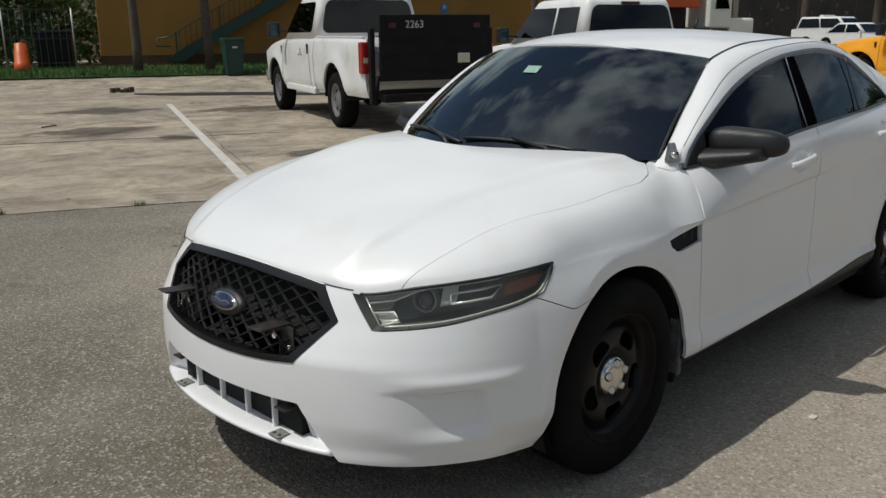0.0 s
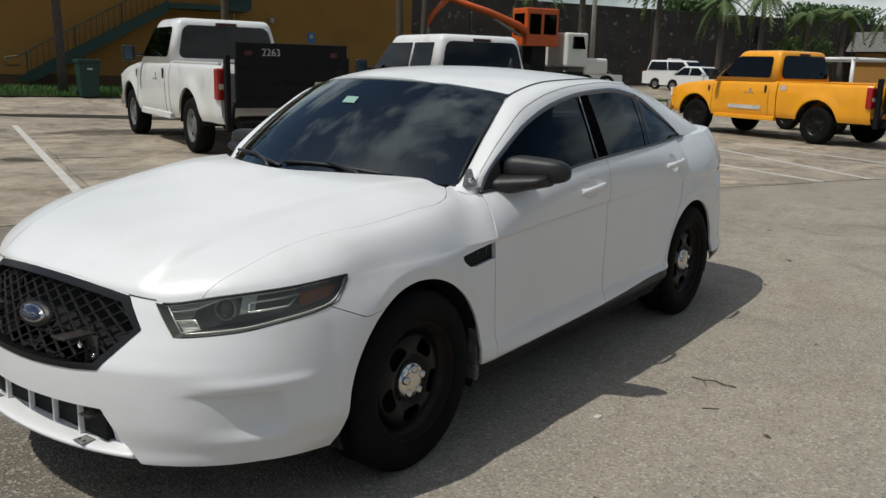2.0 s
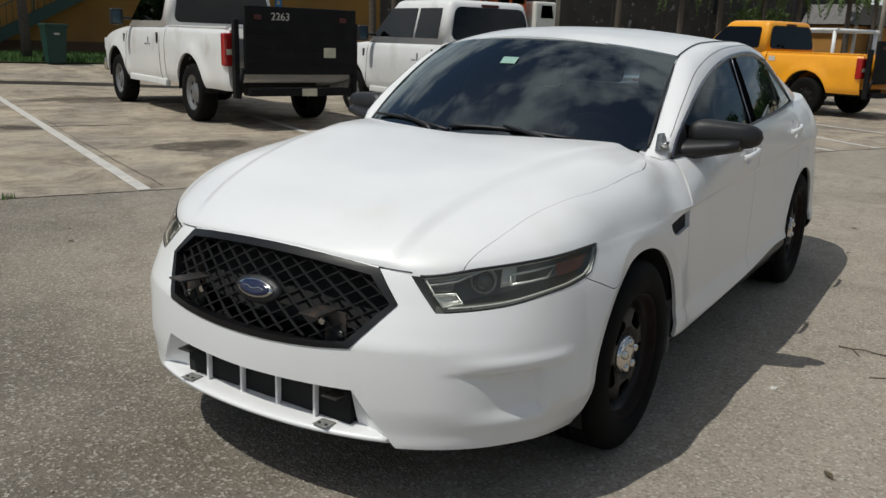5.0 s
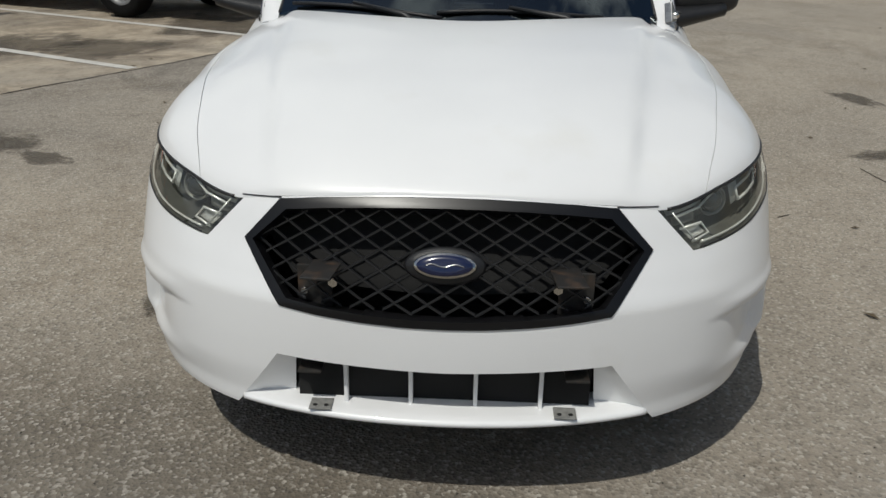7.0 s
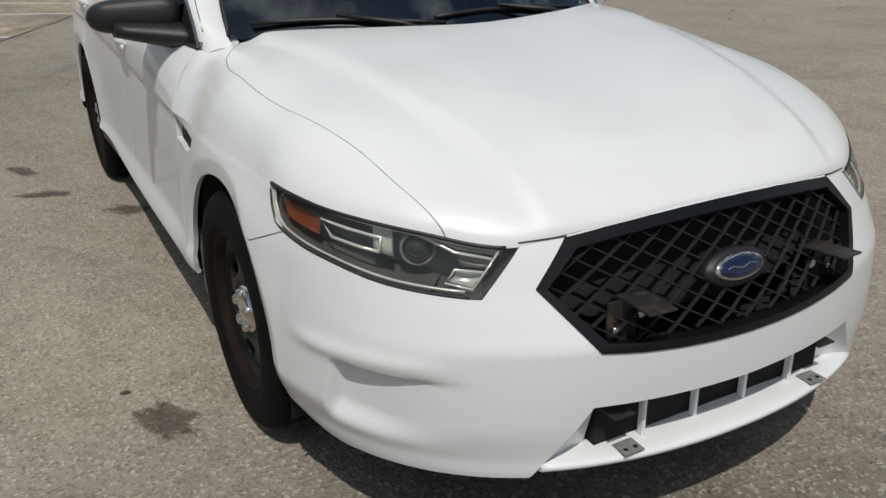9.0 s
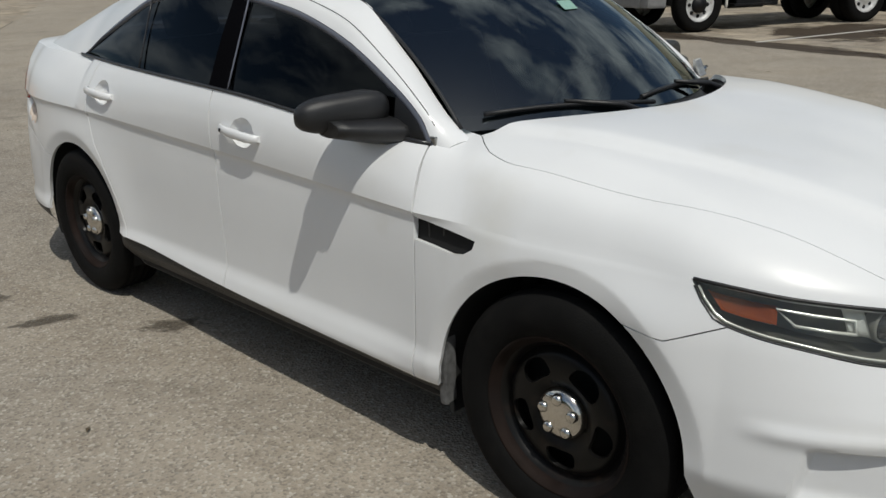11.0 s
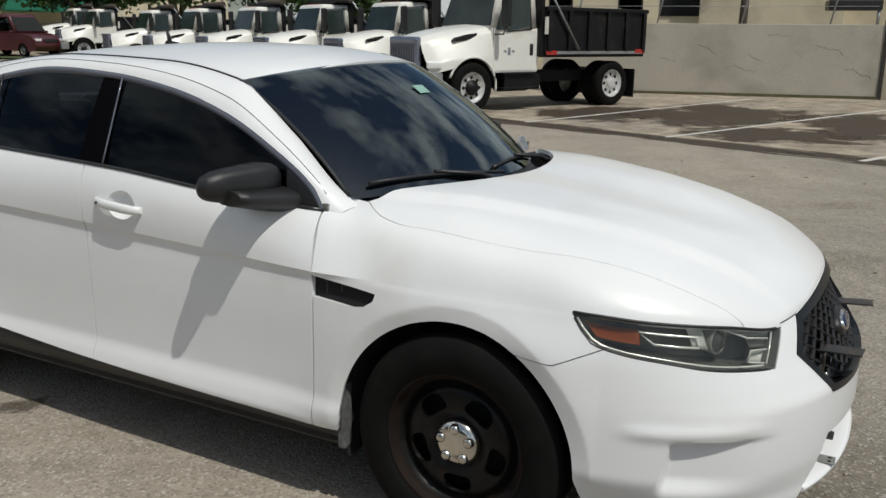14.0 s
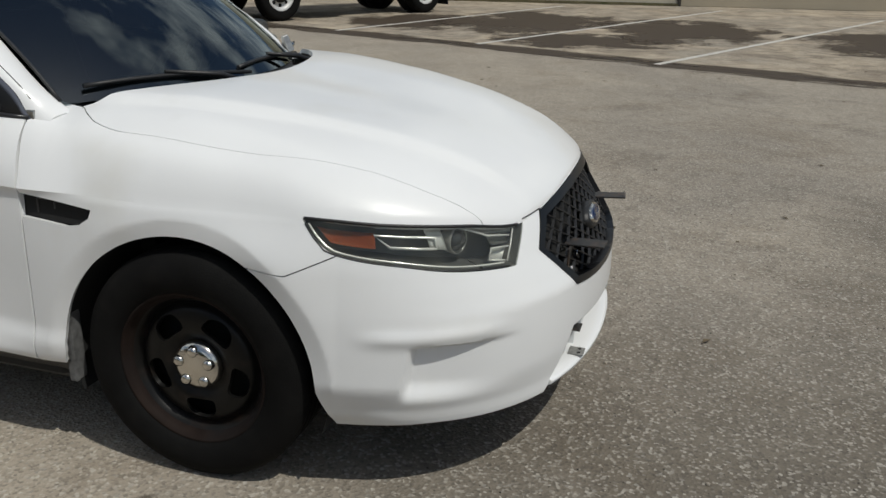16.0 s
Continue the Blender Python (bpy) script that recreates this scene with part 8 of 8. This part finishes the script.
    for k in range(5):
        part("marker_lamp", boxed((-1.02, -0.5 + 0.25 * k, 2.83), (0.07, 0.09, 0.05), 0.015), AMBER, t)
    if bed == "dump":
        x0, x1 = -wb - 1.05, -2.05
        b = part("dump_bed", boxed(((x0 + x1) / 2, 0, 1.28), (x1 - x0, 2.30, 0.12), 0.02), DUMPB, t, "black steel dump body")
        for sg in (1, -1):
            part("bed_side", boxed(((x0 + x1) / 2, sg * 1.16, 1.82), (x1 - x0, 0.06, 1.02), 0.01), DUMPB, b)
            part("bed_rail", boxed(((x0 + x1) / 2, sg * 1.19, 2.34), (x1 - x0, 0.13, 0.09), 0.02), DUMPB, b)
            part("reflector_strip", boxed(((x0 + x1) / 2, sg * 1.225, 1.33), (x1 - x0 - 0.3, 0.012, 0.07), 0), GALV, b, "pale reflector strip")
            part("red_reflector", boxed((x1 - 0.2, sg * 1.226, 1.33), (0.34, 0.014, 0.10), 0), REDLENS, b)
            part("red_reflector", boxed((x0 + 0.25, sg * 1.226, 1.36), (0.34, 0.014, 0.10), 0), REDLENS, b)
            for k in range(6):
                part("bed_rib", boxed((x0 + 0.12 + (x1 - x0 - 0.24) * k / 5, sg * 1.21, 1.84), (0.11, 0.09, 0.96), 0.01), DUMPB, b)
            part("tarp_arm", rodded((-3.1, sg * 1.27, 1.40), (x1 + 0.1, sg * 1.24, 2.95), 0.03), GALV, b)
        part("headboard", boxed((x1 + 0.05, 0, 2.10), (0.10, 2.34, 1.70), 0.02), DUMPB, b)
        part("cab_shield", boxed((x1 + 0.32, 0, 2.95), (0.75, 2.20, 0.10), 0.03), DUMPB, b)
        part("tailboard", boxed((x0, 0, 1.85), (0.08, 2.30, 1.10), 0.02), DUMPB, b)
        part("tarp_roll", rodded((x1 + 0.1, -1.1, 3.02), (x1 + 0.1, 1.1, 3.02), 0.13, n=14), BARK, b)
        part("placard", boxed((x1 - 0.02, 1.235, 1.95), (0.14, 0.01, 0.40), 0), LINE, b, "white placard")
    return t


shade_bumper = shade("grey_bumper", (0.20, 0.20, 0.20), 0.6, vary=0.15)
TRUCKRIM = shade("white_truck_rim", (0.55, 0.55, 0.54), 0.45, 0.2, vary=0.2, scale=10, dirt=(0.14, 0.09, 0.06), dirt_scale=6, dirt_at=(0.52, 0.75))
first = None
for nx, ny, lab in ((-6.67, 13.93, "white dump truck with a black steel dump body"), (-11.9, 18.5, "white dump truck second in the row"), (-15.6, 19.7, "white dump truck third in the row"), (-19.7, 21.3, "white dump truck fourth in the row"), (-23.6, 22.4, "white dump truck fifth in the row"), (-29.2, 25.2, "white truck further along the row"), (-37.1, 28.8, "white truck near the end of the row"), (-41.0, 30.5, "white truck at the end of the row")):
    m = pose(nx, ny, float(gz(nx, ny)), 0, 0, -115.8) @ Matrix.Scale(0.95, 4)
    if first is None:
        first = dump_truck(m, lab)
    else:
        tagged(copy_thing(first, m), lab)

# utility truck rear by the verge
ut = thing("bucket_truck", pose(-21.0, 3.65, 0, 0, 0, 20), "white utility truck with a folded boom bucket", "truck")
part("body", boxed((-1.9, 0, 0.95), (4.4, 2.2, 0.55), 0.05), TRUCKW, ut)
part("bucket", boxed((0.62, 0.35, 2.02), (0.72, 0.90, 1.22), 0.16, Matrix.Translation((0.6, 0, 2.0)) @ Matrix.Rotation(0.22, 4, "Y") @ Matrix.Translation((-0.6, 0, -2.0)), 4), TRUCKW, ut, "white fibreglass bucket")
part("bucket_rim", boxed((0.62, 0.35, 2.62), (0.80, 0.98, 0.07), 0.03, Matrix.Translation((0.6, 0, 2.0)) @ Matrix.Rotation(0.22, 4, "Y") @ Matrix.Translation((-0.6, 0, -2.0))), TRUCKW, ut)
part("boom", boxed((-1.5, -0.1, 1.85), (3.6, 0.24, 0.26), 0.04), TRUCKW, ut)
part("upper_boom", boxed((-1.2, -0.1, 2.2), (3.0, 0.18, 0.20), 0.04, Matrix.Rotation(0.03, 4, "Y")), TRUCKW, ut)
part("boom_elbow", rodded((0.25, -0.35, 1.95), (0.25, 0.15, 1.95), 0.20, n=18), DUMPB, ut)
part("knuckle", boxed((0.2, -0.1, 1.45), (0.30, 0.30, 0.55), 0.06), DUMPB, ut)
part("hose_loop", pipe([(0.72, -0.30, 1.95), (0.95, -0.18, 1.52), (1.02, 0.15, 1.32), (1.02, 0.50, 1.34), (0.90, 0.74, 1.52)], 0.045, 8), BLACK, ut, "thick black hose loop under the bucket")
part("bucket_foot", boxed((0.55, 0.20, 1.36), (0.50, 0.80, 0.20), 0.05), DUMPB, ut, "black bucket bracket")
part("drawbar_post", boxed((0.66, 0.30, 0.82), (0.12, 0.22, 0.62), 0.02), GALV, ut)
quad_pane("warning_triangle", [(0.64, -0.80, 1.06), (0.64, -0.36, 1.06), (0.64, -0.58, 0.82)], DUMPB, ut, "black triangle mark", 0.01)
for k in range(4):
    part("hose", pipe([(0.80 + 0.10 * math.sin(a), -0.34 + (0.10 + 0.035 * k) * math.cos(a), 2.26 - 0.03 * k + (0.07 + 0.03 * k) * math.sin(a * 1.3)) for a in np.linspace(-0.3, 3.6, 16)], 0.014, 6), ORANGE, ut, "orange hydraulic hose")
part("deck_rail", pipe([(0.5, -1.0, 1.2), (0.5, -1.0, 1.65), (-3.6, -1.0, 1.65), (-3.6, -1.0, 1.2)], 0.025, 6), GALV, ut)
for k in range(5):
    part("hose", pipe([(-0.5, 0.1 + 0.05 * k, 1.95), (-0.1, 0.2, 2.40 - 0.06 * k), (0.22, 0.12 + 0.05 * k, 2.25), (0.30, 0.0, 1.85 - 0.04 * k)], 0.016, 6), ORANGE if k % 2 == 0 else BLACK, ut)
for k in range(4):
    part("locker_door", boxed((-3.4 + 0.95 * k, 1.105, 0.95), (0.88, 0.02, 0.46), 0.01), TRUCKW, ut)
    part("locker_door", boxed((-3.4 + 0.95 * k, -1.105, 0.95), (0.88, 0.02, 0.46), 0.01), TRUCKW, ut)
part("hitch", boxed((0.75, 0, 0.55), (0.40, 0.12, 0.12), 0.02), DUMPB, ut)
part("pintle", rodded((0.92, 0, 0.50), (0.92, 0, 0.66), 0.07, n=14), DUMPB, ut)
part("chassis", boxed((-2.2, 0, 0.58), (5.2, 0.9, 0.24), 0.02), VOID, ut)
part("tail_bumper", boxed((0.45, 0, 0.72), (0.30, 2.2, 0.28), 0.04), TRUCKW, ut)
for sg in (1, -1):
    part("stop_plate", boxed((0.615, sg * 0.75, 0.72), (0.02, 0.28, 0.16), 0.01), VOID, ut)
    part("outrigger", rodded((0.3, sg * 0.8, 0.42), (0.3, sg * 0.8, 0.7), 0.06), DUMPB, ut)
    part("tail_lamp", boxed((0.61, sg * 0.98, 0.72), (0.03, 0.14, 0.12), 0.01), REDLENS, ut)
    road_wheel(ut, (-1.2, sg * 0.9, 0.46), 0.46, 0.28, sg, TRUCKRIM, 8)
    road_wheel(ut, (-4.6, sg * 0.9, 0.46), 0.46, 0.28, sg, TRUCKRIM, 8)
part("cab", boxed((-4.9, 0, 1.5), (1.6, 2.1, 1.5), 0.12), TRUCKW, ut)
tagged(part("kerb", boxed((-25.5, 4.3, 0.07), (4.2, 3.6, 0.14), 0.03, None), CONCRETE, None), "low concrete kerb island with grass", "kerb", kind="structure")
blades(1500, lambda r: Vector((-25.5 + r.uniform(-2.0, 2.0), 4.3 + r.uniform(-1.7, 1.7), 0.14)), 0.05, 0.16, 9, GRASS, "grass on the kerb island")

# walls behind the trucks
wn = thing("wall_north", Matrix(), "low grey block wall with cracks and stains", "wall", kind="structure")
wm = Matrix.Translation((1.75, 23.85, 0)) @ Matrix.Rotation(math.atan2(0.217, 0.976), 4, "Z") @ Matrix.Scale(0.81, 4)
part("wall_run", boxed((-5.85, 0.1, 1.25), (11.7, 0.22, 2.5), 0.02, wm), GREYWALL, wn)
part("wall_pier", boxed((0.0, 0.06, 1.35), (0.12, 0.26, 2.7), 0.01, wm), CRACK, wn)
rng = random.Random(17)
for x, z, n in ((-6.2, 1.75, 7), (-5.1, 0.95, 11), (-3.8, 2.1, 9), (-7.4, 1.3, 8), (-2.2, 1.8, 10), (-1.2, 1.0, 8), (-4.4, 1.5, 6)):
    pts, kx, kz = [], x, z
    for k in range(n):
        pts.append(wm @ Vector((kx, -0.012, max(0.15, kz))))
        kx, kz = kx + rng.uniform(0.03, 0.17), kz + rng.uniform(-0.13, 0.06)
    part("wall_crack", pipe(pts, 0.0026, 4), CRACK, wn, "dark jagged crack")
part("moss_foot", boxed((-5.85, -0.03, 0.05), (11.7, 0.08, 0.10), 0.01, wm), shade("mossy_dirt", (0.10, 0.088, 0.048), 0.95, vary=0.4, scale=3, dirt=(0.05, 0.06, 0.022), dirt_scale=2), wn, "mossy dirt at the wall foot")
wt_ = thing("wall_east", wm, "tall plain tan wall", "wall", kind="structure")
part("wall_run", boxed((9.0, 0.15, 3.4), (17.9, 0.3, 6.8), 0.02), TALLWALL, wt_)
fw = thing("wire_fence", wm, "leaning wire fence posts on the wall", "fence")
for k in range(4):
    part("post", rodded((-1.8 - 2.9 * k, 0.1, 2.48), (-1.5 - 2.9 * k, 0.1, 4.2), 0.03), GALV, fw)
for z in (3.1, 3.7, 4.1):
    part("wire", rodded((-11.6, 0.1, z), (-0.3, 0.1, z), 0.012, n=5), GALV, fw)
aw = thing("awning", wm, "small dark corrugated awning", "awning")
part("sheet", boxed((-1.05, 0.6, 3.15), (1.7, 1.0, 0.35), 0.05), BLACK, aw)
part("post", rodded((-0.3, 0.2, 2.45), (-0.3, 0.2, 3.0), 0.05), GALV, aw)
cb = thing("cream_building", wm, "cream stucco building with small windows", "building")
part("wall", boxed((-7.5, 10.0, 4.5), (19.0, 8.0, 9.0), 0.03), CREAM, cb)
part("wing_wall", boxed((-3.4, 8.0, 4.5), (5.5, 6.0, 9.0), 0.03), CREAM, cb)
for k in range(5):
    wdw = part("window", boxed((-15.0 + 3.0 * k, 5.98, 3.55), (0.9, 0.06, 1.1), 0.01), DARKGLASS, cb)
    part("window_frame", boxed((-15.0 + 3.0 * k, 5.99, 3.55), (1.04, 0.04, 1.24), 0.01), VOID, wdw)
part("grille_window", boxed((-6.9, 5.97, 3.45), (1.7, 0.06, 1.1), 0.01), DUMPB, cb)
part("stair_cheek", prism([(-9.4, 2.4), (-8.4, 2.4), (-9.4, 3.2)], "y", 5.2, 6.0), TALLWALL, cb)
part("roof_edge", boxed((-7.5, 10.0, 9.05), (19.3, 8.3, 0.2), 0.03), GREYWALL, cb)
palm(wm @ Matrix.Translation((-4.6, 2.0, 0)), 7.5, 77, 0.14, (0.05, 0))

# far side of the lot
fb = thing("warehouse", Matrix.Translation((-60.6, 25.5, 0.45)) @ Matrix.Rotation(math.atan2(16.5, 7.3), 4, "Z"), "cream warehouse with a red door and green awning", "building")
part("wall", boxed((4.0, 5.0, 2.9), (52.0, 10.0, 5.8), 0.03), CREAM, fb)
part("upper_wall", boxed((-14.0, 4.6, 4.0), (14.0, 10.0, 8.0), 0.03), CREAM, fb)
part("wall_band", boxed((4.0, -0.04, 0.9), (52.0, 0.08, 1.8), 0.02), GREYWALL, fb)
part("red_door", boxed((-0.6, -0.08, 1.3), (1.8, 0.10, 2.6), 0.02), REDDOOR, fb)
part("red_door", boxed((-3.4, -0.08, 2.3), (1.6, 0.10, 0.8), 0.02), REDDOOR, fb)
for k in range(9):
    part("window", boxed((3.0 + 2.9 * k, -0.05, 3.9), (1.5, 0.08, 0.8), 0.01), DARKGLASS if k % 3 else VOID, fb)
part("awning", boxed((15.5, -0.9, 3.0), (5.6, 1.8, 0.9), 0.1), AWNING, fb)
for k in range(4):
    part("sign_bar", boxed((-10.6 + 0.8 * k, -0.45, 6.4), (0.6, 0.06, 0.45), 0.01), REDDOOR, fb, "rust-red sign bar")
part("wall_lamp", boxed((-11.0, -0.5, 7.4), (0.6, 0.2, 0.5), 0.05), GALV, fb)
bm = bmesh.new()
gv_ = [bm.verts.new((x, y, gz(x, y) + z)) for x, y, z in ((-38.8, 8.2, 0.08), (-40.8, 17.1, 0.08), (-34.7, 29.4, 0.08), (-36.0, 30.3, 0.08), (-42.3, 17.4, 0.08), (-40.3, 8.2, 0.08))]
f = bm.faces.new(gv_)
f.normal_update()
if f.normal.z < 0:
    f.normal_flip()
tagged(part("far_verge", bm, SOIL, None), "thin strip of grass at the lot's far edge", "lawn", kind="structure")
for i, (x, y, h, sp) in enumerate(((-52.0, 19.3, 9.0, 4.2), (-47.9, 26.4, 8.5, 4.6), (-52.4, 24.9, 9.5, 3.6), (-47.7, 31.1, 9.0, 4.4), (-43.3, 34.6, 9.0, 4.8), (-51.6, 11.7, 9.5, 4.5), (-39.5, 38.5, 9.5, 5.0), (-34.3, 40.7, 10.0, 5.0), (-28.2, 39.4, 9.0, 4.6), (-56.8, 6.5, 10.0, 5.0))):
    tree(pose(x, y, float(gz(x, y))), h - 1.3, sp, i + 40)
for x, y, h in ((-48.3, 19.4, 9.5), (-44.6, 23.4, 10.0), (-47.4, 20.8, 4.5)):
    pl = thing("lamp_pole", pose(x, y, float(gz(x, y))), "pale concrete pole at the lot's edge", "pole")
    part("shaft", rodded((0, 0, 0), (0, 0, h), 0.20, 0.14, 12), POLE, pl)
palm(pose(-50.0, 23.4, 0.45), 7.5, 91, 0.35, (0, 0), 20, 2.8)

# orange knuckle loader on its truck
ld = thing("grapple_truck", lot_m(24.3, 31.0), "orange knuckle-boom loader mounted on a white truck", "truck")
part("cab", boxed((0.0, 0, 3.40), (2.0, 1.5, 1.95), 0.06), ORANGE, ld, "orange operator cab")
for dx, wdt in ((-0.48, 0.72), (0.46, 0.80)):
    part("cab_window", boxed((dx, 0.755, 3.55), (wdt, 0.03, 1.05), 0.02), DARKGLASS, ld)
part("side_window", boxed((-1.01, 0, 3.55), (0.03, 1.0, 1.1), 0.02), DARKGLASS, ld)
part("pedestal", boxed((0, 0, 1.7), (0.9, 0.9, 1.5), 0.05), DUMPB, ld)
part("deck", boxed((-0.5, 0, 1.0), (6.0, 2.3, 0.3), 0.03), DUMPB, ld)
part("boom", pipe([(-0.7, 0.5, 3.0), (-1.4, 0.6, 3.4), (-3.2, 0.6, 4.0), (-5.6, 0.6, 4.6)], [0.26, 0.22, 0.18, 0.14], 8), ORANGE, ld)
part("boom_tip", pipe([(-5.6, 0.6, 4.6), (-6.4, 0.6, 3.8), (-6.9, 0.6, 3.0)], [0.16, 0.14, 0.10], 8), ORANGE, ld)
part("ram", rodded((-1.2, 0.6, 2.9), (-2.9, 0.6, 3.7), 0.07), GALV, ld)
part("truck_cab", boxed((2.1, 0, 2.3), (1.4, 2.1, 1.8), 0.14, None, 3), TRUCKW, ld)
quad_pane("truck_window", [(1.75, 1.07, 2.35), (2.6, 1.07, 2.35), (2.45, 1.065, 3.0), (1.8, 1.065, 3.0)], DARKGLASS, ld)
part("truck_bonnet", boxed((3.5, 0, 1.45), (1.6, 1.9, 0.9), 0.18, None, 3), TRUCKW, ld)
part("exhaust", rodded((1.55, 0.8, 1.2), (1.55, 0.8, 3.0), 0.09), CHROME, ld)
for x in (-2.6, -1.4, 4.2):
    for sg in (1, -1):
        road_wheel(ld, (x, sg * 0.95, 0.5), 0.5, 0.28, sg, TRUCKRIM, 0)
face_lot(ld)
